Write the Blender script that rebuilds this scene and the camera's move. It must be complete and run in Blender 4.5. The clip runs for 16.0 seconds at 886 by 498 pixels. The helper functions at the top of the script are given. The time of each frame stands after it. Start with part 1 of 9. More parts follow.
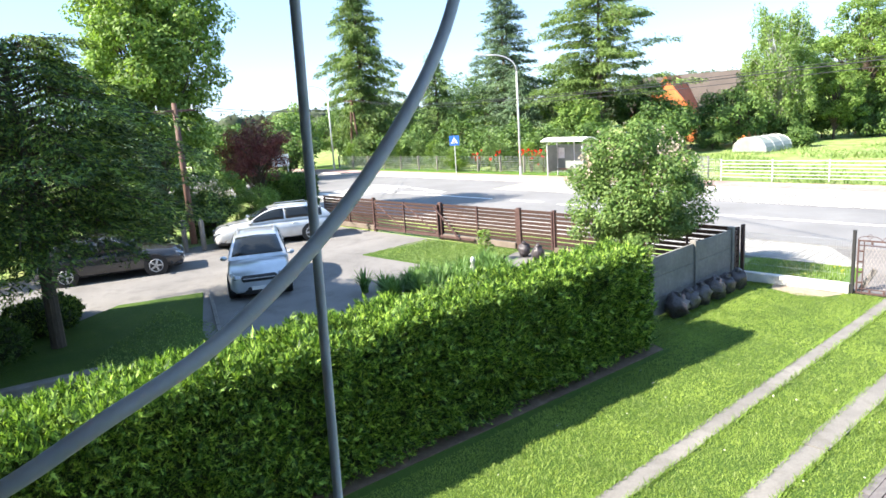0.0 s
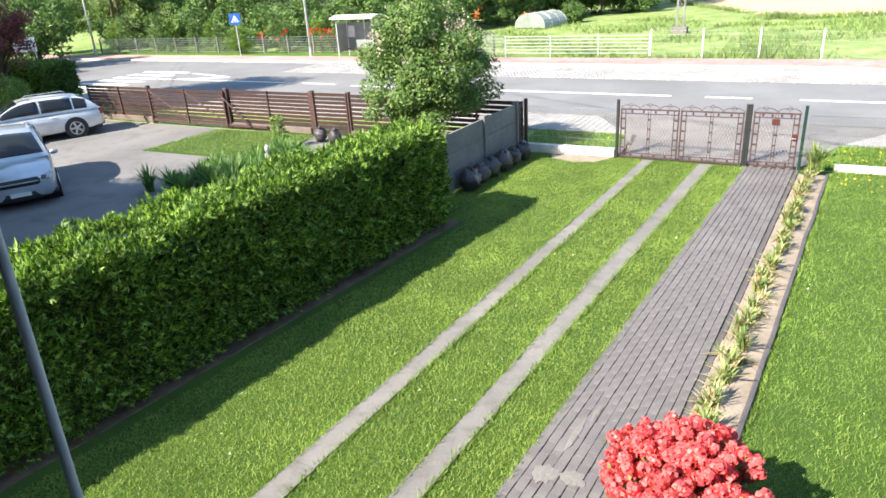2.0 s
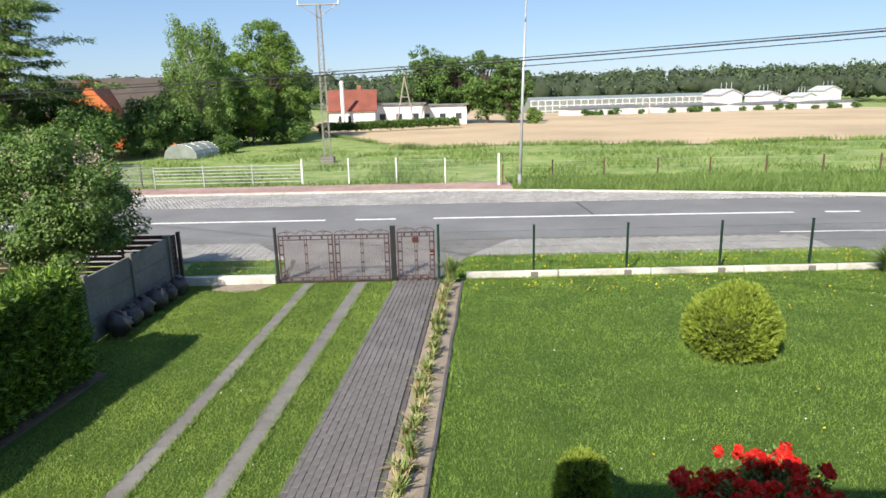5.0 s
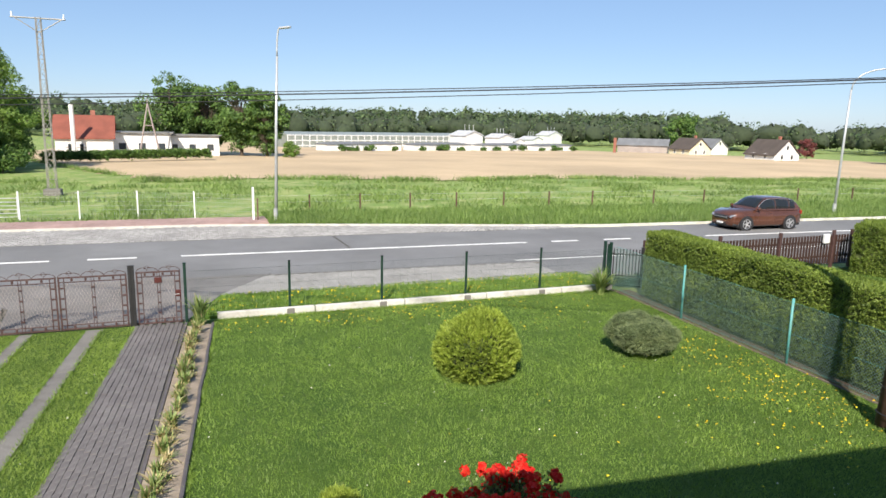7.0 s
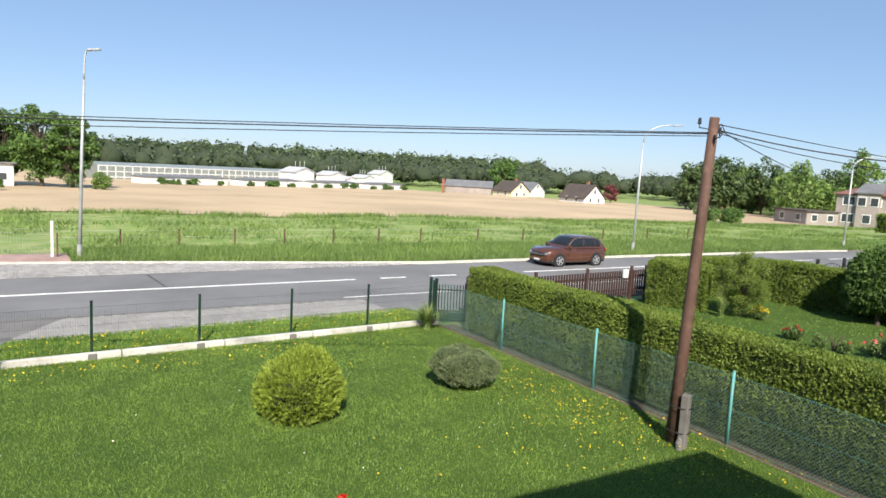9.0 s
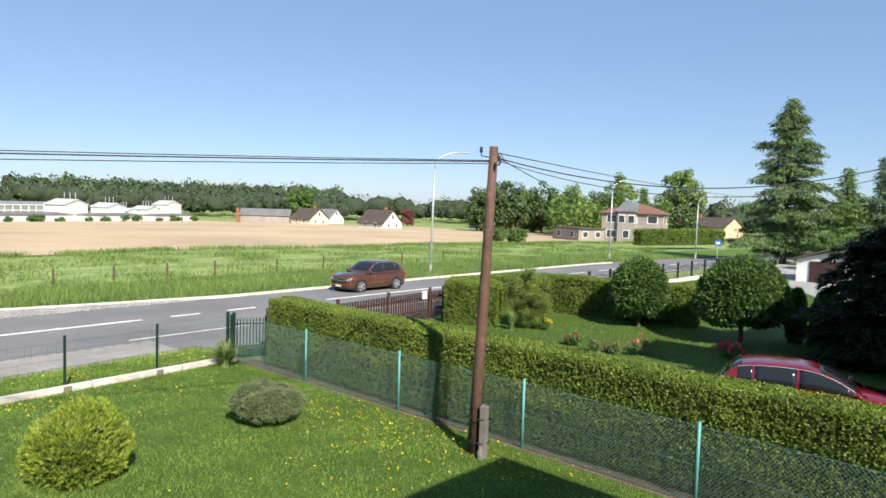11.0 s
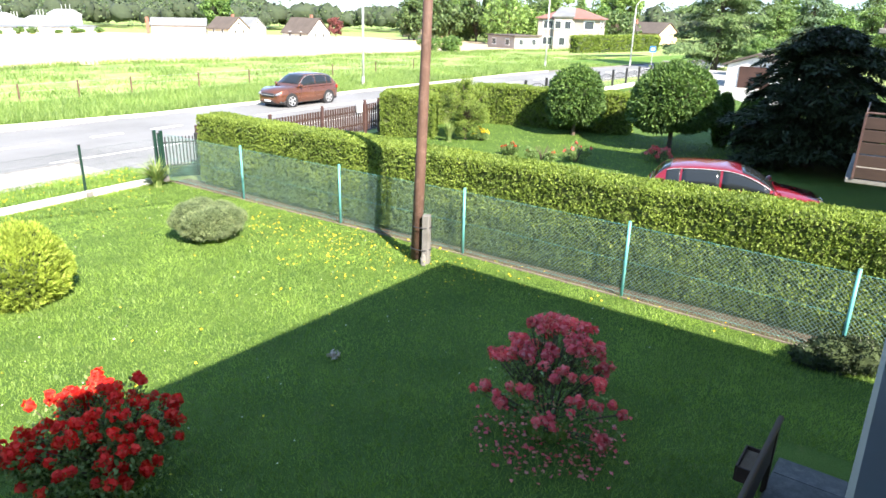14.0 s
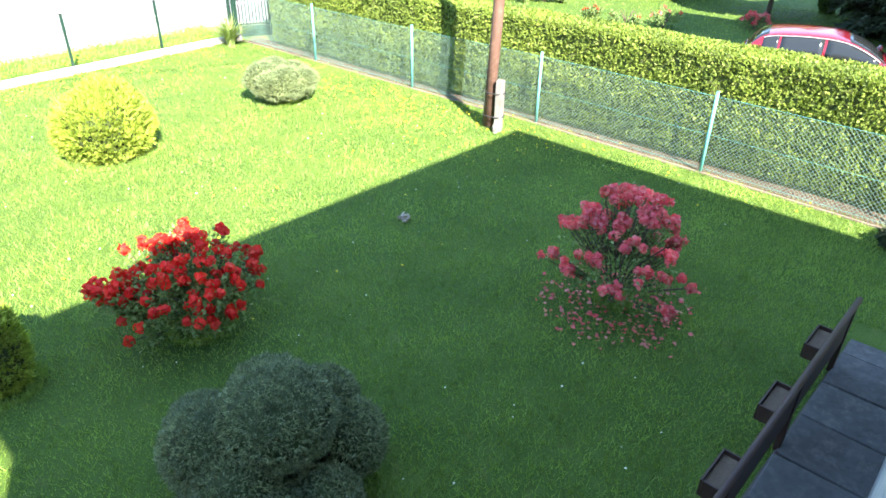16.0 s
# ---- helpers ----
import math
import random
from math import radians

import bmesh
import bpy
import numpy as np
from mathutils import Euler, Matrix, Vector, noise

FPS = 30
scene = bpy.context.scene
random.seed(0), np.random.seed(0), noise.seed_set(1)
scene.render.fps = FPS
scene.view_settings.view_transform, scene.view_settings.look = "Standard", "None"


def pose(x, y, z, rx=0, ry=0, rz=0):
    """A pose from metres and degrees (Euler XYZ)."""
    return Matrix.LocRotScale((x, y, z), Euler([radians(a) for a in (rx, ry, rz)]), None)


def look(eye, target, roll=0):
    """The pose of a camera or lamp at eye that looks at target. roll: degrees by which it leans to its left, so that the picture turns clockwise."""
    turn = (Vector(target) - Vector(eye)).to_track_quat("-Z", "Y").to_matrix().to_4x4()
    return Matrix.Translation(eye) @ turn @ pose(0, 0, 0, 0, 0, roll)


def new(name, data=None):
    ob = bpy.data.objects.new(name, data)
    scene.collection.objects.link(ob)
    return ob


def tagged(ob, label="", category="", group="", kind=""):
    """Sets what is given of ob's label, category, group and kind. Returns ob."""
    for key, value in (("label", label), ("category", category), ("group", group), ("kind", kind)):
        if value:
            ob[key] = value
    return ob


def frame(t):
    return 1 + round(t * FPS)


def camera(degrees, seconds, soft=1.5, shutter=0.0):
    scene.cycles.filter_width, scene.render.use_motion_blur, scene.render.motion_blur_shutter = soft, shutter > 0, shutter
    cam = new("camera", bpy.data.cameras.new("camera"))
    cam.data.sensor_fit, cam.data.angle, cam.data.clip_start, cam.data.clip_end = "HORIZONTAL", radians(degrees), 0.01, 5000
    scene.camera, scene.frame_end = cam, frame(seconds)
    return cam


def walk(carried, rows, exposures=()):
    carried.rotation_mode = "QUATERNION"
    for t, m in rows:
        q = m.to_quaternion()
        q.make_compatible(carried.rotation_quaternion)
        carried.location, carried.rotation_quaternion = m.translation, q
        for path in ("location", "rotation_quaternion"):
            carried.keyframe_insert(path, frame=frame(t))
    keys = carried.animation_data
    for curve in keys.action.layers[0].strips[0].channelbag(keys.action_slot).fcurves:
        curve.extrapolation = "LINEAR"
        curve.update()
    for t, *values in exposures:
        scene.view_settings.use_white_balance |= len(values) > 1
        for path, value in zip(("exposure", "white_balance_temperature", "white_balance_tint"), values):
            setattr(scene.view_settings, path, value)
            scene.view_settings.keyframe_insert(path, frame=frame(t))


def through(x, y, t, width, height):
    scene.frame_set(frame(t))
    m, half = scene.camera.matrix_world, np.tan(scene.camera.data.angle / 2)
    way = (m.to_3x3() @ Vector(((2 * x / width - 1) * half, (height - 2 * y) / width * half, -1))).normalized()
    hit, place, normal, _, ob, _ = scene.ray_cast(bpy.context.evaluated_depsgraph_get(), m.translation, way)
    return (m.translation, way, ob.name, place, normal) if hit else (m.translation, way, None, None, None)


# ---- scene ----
PATH = [
    (0, (-0.035, -0.953, 4.942), (-1.448, 0.402, 4.534), -4.0),
    (0.5, (-0.047, -0.926, 4.919), (-1.347, 0.513, 4.43), -3.5),
    (1, (-0.01, -0.929, 4.912), (-1.141, 0.602, 4.298), -4.0),
    (1.5, (-0.002, -0.932, 4.913), (-0.987, 0.655, 4.199), -3.8),
    (2, (-0.001, -0.903, 4.904), (-0.909, 0.704, 4.133), -3.7),
    (2.5, (0.019, -0.887, 4.912), (-0.829, 0.752, 4.14), -5.0),
    (3, (0.041, -0.86, 4.911), (-0.705, 0.842, 4.171), -5.2),
    (3.5, (0.069, -0.848, 4.929), (-0.558, 0.925, 4.249), -4.8),
    (4, (0.095, -0.807, 4.956), (-0.342, 1.046, 4.344), -3.4),
    (4.5, (0.144, -0.803, 4.983), (-0.084, 1.117, 4.473), -3.0),
    (5, (0.206, -0.777, 4.987), (0.194, 1.168, 4.522), -1.4),
    (5.2, (0.207, -0.781, 4.988), (0.275, 1.167, 4.541), -1.1),
    (7.5, (0.418, -0.757, 5.005), (1.232, 1.038, 4.664), 2.0),
    (8, (0.456, -0.803, 5.001), (1.388, 0.939, 4.69), 2.7),
    (8.5, (0.483, -0.816, 4.999), (1.529, 0.866, 4.717), 2.7),
    (9, (0.503, -0.841, 4.983), (1.632, 0.793, 4.745), 3.1),
    (9.5, (0.515, -0.848, 4.968), (1.764, 0.701, 4.765), 2.4),
    (10, (0.524, -0.867, 4.955), (1.895, 0.577, 4.77), 2.5),
    (10.2, (0.531, -0.885, 4.96), (1.946, 0.519, 4.789), 2.5),
    (12.3, (0.382, -0.959, 5.064), (2.099, 0.034, 4.807), 0.5),
    (12.5, (0.394, -0.95, 5.059), (2.111, 0.022, 4.732), 0.4),
    (13, (0.404, -0.915, 5.023), (2.092, 0.043, 4.541), -0.6),
    (13.5, (0.418, -0.879, 4.983), (2.071, 0.088, 4.405), 0.3),
    (14, (0.435, -0.839, 4.928), (2.027, 0.172, 4.261), 1.4),
    (14.5, (0.446, -0.849, 4.878), (1.975, 0.164, 4.079), 1.5),
    (15, (0.457, -0.835, 4.859), (1.918, 0.199, 3.966), 0.5),
    (15.5, (0.421, -0.811, 4.823), (1.821, 0.237, 3.853), 1.7),
    (16, (0.395, -0.807, 4.821), (1.745, 0.265, 3.807), 1.1),
]
cam = camera(67.1, 16.0, soft=1.6)
walk(cam, [(t, look(e, a, r)) for t, e, a, r in PATH],
     exposures=[(t, e, 6900, 12) for t, e in ((0.0, 1.88), (1.0, 1.75), (2.5, 1.45), (3.5, 1.22), (4.5, 0.8), (5.2, 0.62), (9.0, 0.62), (12.5, 0.8), (13.0, 1.15), (13.5, 1.62), (14.5, 2.32), (15.3, 2.72), (16.0, 2.87))])

# ---- light: afternoon sun from behind the house, clear sky ----
SUN_AZ = math.atan2(-0.47, -0.88)          # where the sun stands, from +y towards +x
SUN_EL = radians(39.5)
world = bpy.data.worlds.new("sky")
scene.world = world
world.use_nodes = True
wn = world.node_tree.nodes
sky = wn.new("ShaderNodeTexSky")
sky.sky_type, sky.sun_disc = "NISHITA", False
sky.sun_elevation, sky.sun_rotation = SUN_EL, SUN_AZ
sky.air_density, sky.dust_density, sky.ozone_density = 0.8, 0.3, 3.6
wn["Background"].inputs["Strength"].default_value = 0.082
haze = wn.new("ShaderNodeMix")                 # thin even haze over the clear sky
haze.data_type = "RGBA"
haze.inputs["Factor"].default_value = 0.40
haze.inputs["B"].default_value = (2.8, 4.9, 8.4, 1)
world.node_tree.links.new(sky.outputs[0], haze.inputs["A"])
world.node_tree.links.new(haze.outputs["Result"], wn["Background"].inputs["Color"])
sun_data = bpy.data.lights.new("sun", "SUN")
sun_data.energy, sun_data.angle, sun_data.color = 5.0, radians(0.53), (1.0, 0.95, 0.86)
sun = new("sun", sun_data)
SUN_DIR = Vector((math.sin(SUN_AZ) * math.cos(SUN_EL), math.cos(SUN_AZ) * math.cos(SUN_EL), math.sin(SUN_EL)))
sun.matrix_basis = look(SUN_DIR * 60, (0, 0, 0))


# ---- materials ----
def shader(name):
    m = bpy.data.materials.new(name)
    m.use_nodes = True
    return m, m.node_tree.nodes, m.node_tree.links, m.node_tree.nodes["Principled BSDF"]


def noise_node(n, l, vec, scale, detail=4.0, rough=0.55, stretch=None):
    if stretch:
        mp = n.new("ShaderNodeMapping")
        mp.inputs["Scale"].default_value = stretch
        l.new(vec, mp.inputs["Vector"])
        vec = mp.outputs[0]
    t = n.new("ShaderNodeTexNoise")
    t.inputs["Scale"].default_value, t.inputs["Detail"].default_value, t.inputs["Roughness"].default_value = scale, detail, rough
    l.new(vec, t.inputs["Vector"])
    return t.outputs["Fac"]


def ramp(n, l, fac, stops):
    r = n.new("ShaderNodeValToRGB")
    e = r.color_ramp.elements
    while len(e) < len(stops):
        e.new(0.5)
    for k, (p, c) in zip(e, stops):
        k.position, k.color = p, (*c, 1)
    l.new(fac, r.inputs[0])
    return r.outputs[0]


def blend(n, l, fac, a, b, mode="MIX"):
    m = n.new("ShaderNodeMix")
    m.data_type, m.blend_type = "RGBA", mode
    for sock, v in ((m.inputs["Factor"], fac), (m.inputs["A"], a), (m.inputs["B"], b)):
        if isinstance(v, (int, float)):
            sock.default_value = v
        elif isinstance(v, tuple):
            sock.default_value = (*v, 1)
        else:
            l.new(v, sock)
    return m.outputs["Result"]


def surface(name, dark, light, fine=40.0, coarse=1.5, rough=0.7, bump=0.3, dirt=None, metal=0.0, stretch=None, vary=0.0, coat=0.0, depth=0.01):
    """Two scales of colour variation, fine relief, optional stains, optional variation from piece to piece."""
    m, n, l, b = shader(name)
    vec = n.new("ShaderNodeTexCoord").outputs["Object"]
    f1 = noise_node(n, l, vec, fine, 5.0, 0.6, stretch)
    f2 = noise_node(n, l, vec, coarse, 4.0, 0.6)
    c = ramp(n, l, f1, [(0.3, dark), (0.7, light)])
    mid = tuple(0.5 * (a + d) for a, d in zip(dark, light))
    c = blend(n, l, 0.55, c, ramp(n, l, f2, [(0.35, tuple(0.7 * v for v in mid)), (0.65, tuple(min(1, 1.25 * v) for v in mid))]))
    if dirt:
        f3 = noise_node(n, l, vec, coarse * 3.1, 6.0, 0.7)
        c = blend(n, l, ramp(n, l, f3, [(0.5, (0, 0, 0)), (0.72, (0.75, 0.75, 0.75))]), c, dirt)
    if vary:
        r = n.new("ShaderNodeObjectInfo").outputs["Random"]
        c = blend(n, l, 1.0, c, ramp(n, l, r, [(0.0, (1 - vary,) * 3), (1.0, (1.0,) * 3)]), "MULTIPLY")
        g = n.new("ShaderNodeNewGeometry").outputs["Random Per Island"]
        c = blend(n, l, 1.0, c, ramp(n, l, g, [(0.0, (1 - vary,) * 3), (1.0, (1.0,) * 3)]), "MULTIPLY")
    l.new(c, b.inputs["Base Color"])
    b.inputs["Roughness"].default_value, b.inputs["Metallic"].default_value = rough, metal
    b.inputs["Coat Weight"].default_value = coat
    if bump:
        bn = n.new("ShaderNodeBump")
        bn.inputs["Strength"].default_value, bn.inputs["Distance"].default_value = bump, depth
        l.new(f1, bn.inputs["Height"])
        l.new(bn.outputs[0], b.inputs["Normal"])
    return m


def leafy(name, dark, mid, light, through=0.3, patch=0.7, rough=0.55):
    """Foliage: colour from leaf to leaf and from bough to bough, some light passing through."""
    m, n, l, b = shader(name)
    vec = n.new("ShaderNodeTexCoord").outputs["Object"]
    g = n.new("ShaderNodeNewGeometry").outputs["Random Per Island"]
    c = ramp(n, l, g, [(0.0, dark), (0.5, mid), (1.0, light)])
    f = noise_node(n, l, vec, patch, 3.0)
    c = blend(n, l, 1.0, c, ramp(n, l, f, [(0.3, (0.62, 0.66, 0.6)), (0.7, (1.15, 1.12, 0.95))]), "MULTIPLY")
    l.new(c, b.inputs["Base Color"])
    b.inputs["Roughness"].default_value = rough
    b.inputs["Specular IOR Level"].default_value = 0.35
    t = n.new("ShaderNodeBsdfTranslucent")
    l.new(blend(n, l, 1.0, c, (1.0, 1.05, 0.55), "MULTIPLY"), t.inputs["Color"])
    mx = n.new("ShaderNodeMixShader")
    mx.inputs[0].default_value = through
    l.new(b.outputs[0], mx.inputs[1])
    l.new(t.outputs[0], mx.inputs[2])
    l.new(mx.outputs[0], n["Material Output"].inputs["Surface"])
    return m


def turf(name, dark, mid, light, straw, fine=55.0, coarse=0.7, dry=0.58):
    m, n, l, b = shader(name)
    vec = n.new("ShaderNodeTexCoord").outputs["Object"]
    f1 = noise_node(n, l, vec, fine, 6.0, 0.7)
    f2 = noise_node(n, l, vec, coarse, 5.0, 0.6)
    f3 = noise_node(n, l, vec, coarse * 6, 4.0, 0.6)
    c = ramp(n, l, f1, [(0.3, dark), (0.5, mid), (0.72, light)])
    c = blend(n, l, 1.0, c, ramp(n, l, f2, [(0.3, (0.72, 0.8, 0.7)), (0.7, (1.2, 1.12, 1.0))]), "MULTIPLY")
    c = blend(n, l, ramp(n, l, f3, [(dry, (0, 0, 0)), (dry + 0.2, (0.6, 0.6, 0.6))]), c, straw)
    l.new(c, b.inputs["Base Color"])
    b.inputs["Roughness"].default_value = 0.85
    b.inputs["Specular IOR Level"].default_value = 0.2
    bn = n.new("ShaderNodeBump")
    bn.inputs["Strength"].default_value, bn.inputs["Distance"].default_value = 0.7, 0.03
    l.new(f1, bn.inputs["Height"])
    l.new(bn.outputs[0], b.inputs["Normal"])
    return m


def plain(name, colour, rough=0.5, metal=0.0, coat=0.0, emit=0.0):
    m, n, l, b = shader(name)
    b.inputs["Base Color"].default_value = (*colour, 1)
    b.inputs["Roughness"].default_value, b.inputs["Metallic"].default_value = rough, metal
    b.inputs["Coat Weight"].default_value = coat
    return m


M = {}
M["lawn"] = turf("lawn_turf", (0.029, 0.060, 0.011), (0.058, 0.110, 0.020), (0.104, 0.174, 0.037), (0.13, 0.15, 0.048))
M["blade"] = leafy("grass_blade", (0.160, 0.275, 0.054), (0.230, 0.362, 0.080), (0.322, 0.455, 0.130), 0.38, 0.9, 0.5)
M["blade_dry"] = leafy("dry_grass_blade", (0.20, 0.305, 0.06), (0.275, 0.39, 0.088), (0.37, 0.48, 0.14), 0.38, 0.9, 0.5)
M["verge"] = turf("verge_turf", (0.04, 0.09, 0.012), (0.09, 0.18, 0.03), (0.17, 0.27, 0.06), (0.22, 0.22, 0.08))
M["meadow"] = turf("meadow_turf", (0.095, 0.168, 0.046), (0.185, 0.282, 0.082), (0.305, 0.385, 0.142), (0.40, 0.385, 0.185), 8.0, 0.12, 0.45)
M["meadow_blade"] = leafy("meadow_blade", (0.115, 0.195, 0.055), (0.195, 0.30, 0.092), (0.33, 0.435, 0.165), 0.35, 0.3)
M["soil"] = surface("ploughed_soil", (0.40, 0.295, 0.178), (0.55, 0.425, 0.275), 3.0, 0.05, 0.95, 0.6, depth=0.05)
M["asphalt"] = surface("asphalt", (0.139, 0.139, 0.140), (0.214, 0.214, 0.214), 60.0, 0.25, 0.85, 0.3, dirt=(0.172, 0.171, 0.166))
M["drive_asphalt"] = surface("drive_asphalt", (0.117, 0.113, 0.108), (0.216, 0.207, 0.198), 50.0, 0.4, 0.9, 0.3, dirt=(0.090, 0.086, 0.081))
M["paint"] = surface("road_paint", (0.62, 0.62, 0.6), (0.85, 0.85, 0.83), 20.0, 2.0, 0.6, 0.1, dirt=(0.42, 0.42, 0.41))
M["concrete"] = surface("concrete", (0.148, 0.139, 0.127), (0.255, 0.243, 0.224), 35.0, 1.1, 0.9, 0.35, dirt=(0.115, 0.107, 0.088), vary=0.12)
M["pale_concrete"] = surface("pale_concrete", (0.484, 0.466, 0.422), (0.669, 0.651, 0.607), 30.0, 1.5, 0.88, 0.3, dirt=(0.334, 0.308, 0.255))
M["wall_concrete"] = surface("wall_concrete", (0.13, 0.125, 0.115), (0.24, 0.232, 0.215), 12.0, 1.4, 0.92, 0.5, dirt=(0.13, 0.13, 0.12))
M["paver"] = surface("path_brick", (0.122, 0.110, 0.109), (0.215, 0.196, 0.194), 60.0, 1.2, 0.85, 0.35, dirt=(0.22, 0.215, 0.20), vary=0.16)
M["cobble"] = surface("cobble", (0.374, 0.365, 0.357), (0.544, 0.535, 0.518), 18.0, 0.6, 0.85, 0.4, vary=0.28)
M["pave_grey"] = surface("grey_paving", (0.295, 0.287, 0.271), (0.426, 0.418, 0.394), 30.0, 0.5, 0.88, 0.2, vary=0.16)
M["pave_red"] = surface("red_paving", (0.40, 0.25, 0.22), (0.56, 0.40, 0.36), 25.0, 0.5, 0.88, 0.2, vary=0.2)
M["joint"] = surface("joint_soil", (0.055, 0.051, 0.047), (0.12, 0.112, 0.10), 40.0, 2.0, 0.95, 0.3)
M["bed"] = surface("bed_soil", (0.215, 0.172, 0.128), (0.37, 0.312, 0.25), 45.0, 3.0, 0.95, 0.7, dirt=(0.188, 0.145, 0.101), depth=0.02)
M["dark_soil"] = surface("hedge_soil", (0.083, 0.056, 0.038), (0.173, 0.124, 0.083), 40.0, 2.0, 0.95, 0.6, dirt=(0.225, 0.165, 0.112), depth=0.02)
M["thuja"] = leafy("thuja_spray", (0.020, 0.052, 0.011), (0.105, 0.225, 0.040), (0.42, 0.61, 0.125), 0.32, 1.2)
M["box_leaf"] = leafy("box_leaf", (0.040, 0.088, 0.026), (0.085, 0.165, 0.045), (0.17, 0.28, 0.078), 0.2, 0.8)
M["dark_larch"] = leafy("dark_larch", (0.075, 0.130, 0.058), (0.135, 0.21, 0.095), (0.23, 0.32, 0.15), 0.2, 0.5)
# Privet fill, darker than the leaves: the shade in the gaps is in its colour.
M["privet_shade"] = surface("privet_shade", (0.055, 0.075, 0.020), (0.11, 0.14, 0.038), 20.0, 2.0, 0.95, 0.4)
# Fill behind hedge and shrub leaves, painted dark for the shade inside.
M["inner_shade"] = surface("foliage_shade", (0.022, 0.035, 0.012), (0.05, 0.075, 0.022), 20.0, 2.0, 0.95, 0.4)
M["privet"] = leafy("privet_leaf", (0.112, 0.175, 0.036), (0.188, 0.268, 0.054), (0.295, 0.38, 0.09), 0.32, 1.0)
M["wood_brown"] = surface("brown_board", (0.033, 0.014, 0.010), (0.072, 0.033, 0.023), 25.0, 1.5, 0.6, 0.25, stretch=(0.15, 1, 1), vary=0.2)
M["iron_brown"] = surface("brown_iron", (0.042, 0.022, 0.021), (0.09, 0.046, 0.042), 25.0, 3.0, 0.55, 0.15, dirt=(0.14, 0.085, 0.072))
M["iron_dark"] = surface("dark_iron", (0.010, 0.010, 0.011), (0.026, 0.026, 0.027), 25.0, 3.0, 0.6, 0.1)
M["green_post"] = surface("green_post", (0.006, 0.025, 0.018), (0.013, 0.043, 0.030), 25.0, 3.0, 0.4, 0.08)
M["teal_post"] = surface("teal_paint", (0.06, 0.27, 0.27), (0.12, 0.40, 0.38), 25.0, 4.0, 0.5, 0.1, dirt=(0.2, 0.3, 0.27))
M["galv"] = surface("galvanised", (0.42, 0.44, 0.45), (0.62, 0.63, 0.63), 15.0, 2.0, 0.45, 0.05, metal=0.4)
M["bark"] = surface("bark", (0.05, 0.036, 0.026), (0.15, 0.115, 0.085), 14.0, 2.0, 0.95, 0.8, stretch=(3, 3, 0.5), depth=0.03)
M["pole_wood"] = surface("tarred_pole", (0.055, 0.028, 0.02), (0.15, 0.08, 0.055), 16.0, 1.5, 0.75, 0.5, stretch=(4, 4, 0.25), dirt=(0.2, 0.12, 0.09))
M["cable"] = surface("grey_cable", (0.42, 0.43, 0.44), (0.58, 0.59, 0.60), 60.0, 8.0, 0.55, 0.1)
M["wire"] = plain("black_wire", (0.02, 0.02, 0.022), 0.6)
M["plaster"] = surface("pebble_dash", (0.26, 0.27, 0.25), (0.52, 0.53, 0.50), 90.0, 2.0, 0.95, 0.9, depth=0.012)
M["sheet"] = surface("painted_sheet", (0.069, 0.082, 0.087), (0.082, 0.096, 0.100), 6.0, 2.0, 0.3, 0.03)
M["yellow_thuja"] = leafy("yellow_thuja", (0.15, 0.22, 0.035), (0.30, 0.395, 0.066), (0.49, 0.59, 0.14), 0.35, 2.0)
M["juniper"] = leafy("juniper_needle", (0.095, 0.135, 0.068), (0.176, 0.230, 0.121), (0.297, 0.351, 0.203), 0.12, 3.0)
M["blue_needle"] = leafy("blue_needle", (0.060, 0.092, 0.048), (0.155, 0.202, 0.112), (0.32, 0.375, 0.225), 0.1, 4.0)
M["azalea_leaf"] = leafy("azalea_leaf", (0.10, 0.17, 0.055), (0.18, 0.28, 0.10), (0.30, 0.40, 0.17), 0.3, 2.0)
M["red_petal"] = leafy("red_petal", (0.80, 0.018, 0.018), (0.92, 0.035, 0.030), (0.95, 0.10, 0.07), 0.4, 2.0, 0.6)
M["pink_petal"] = leafy("pink_petal", (0.93, 0.10, 0.17), (0.97, 0.19, 0.27), (0.97, 0.37, 0.43), 0.45, 2.0, 0.6)
M["coral_petal"] = leafy("coral_petal", (0.78, 0.075, 0.105), (0.92, 0.15, 0.185), (0.96, 0.27, 0.29), 0.35, 2.0, 0.5)
M["lilac_leaf"] = leafy("lilac_leaf", (0.060, 0.130, 0.034), (0.130, 0.235, 0.062), (0.25, 0.36, 0.12), 0.3, 0.8)
M["lilac_flower"] = leafy("lilac_flower", (0.38, 0.29, 0.28), (0.52, 0.42, 0.40), (0.62, 0.53, 0.50), 0.2, 2.0)
M["iris_leaf"] = leafy("iris_leaf", (0.14, 0.22, 0.07), (0.27, 0.37, 0.14), (0.46, 0.48, 0.22), 0.3, 3.0)
M["dry_leaf"] = leafy("dry_leaf", (0.36, 0.28, 0.15), (0.50, 0.41, 0.24), (0.62, 0.54, 0.36), 0.2, 3.0)
M["dandelion"] = leafy("dandelion", (0.70, 0.48, 0.01), (0.85, 0.62, 0.02), (0.90, 0.75, 0.06), 0.1, 2.0)
M["daisy"] = leafy("daisy", (0.65, 0.65, 0.6), (0.8, 0.8, 0.76), (0.85, 0.83, 0.8), 0.1, 2.0)
M["bag"] = surface("rubbish_bag", (0.028, 0.025, 0.028), (0.10, 0.088, 0.095), 18.0, 6.0, 0.3, 0.8, depth=0.03)
M["stone"] = surface("dark_slab", (0.05, 0.052, 0.054), (0.125, 0.128, 0.128), 14.0, 3.0, 0.8, 0.6, dirt=(0.19, 0.185, 0.17), vary=0.3)
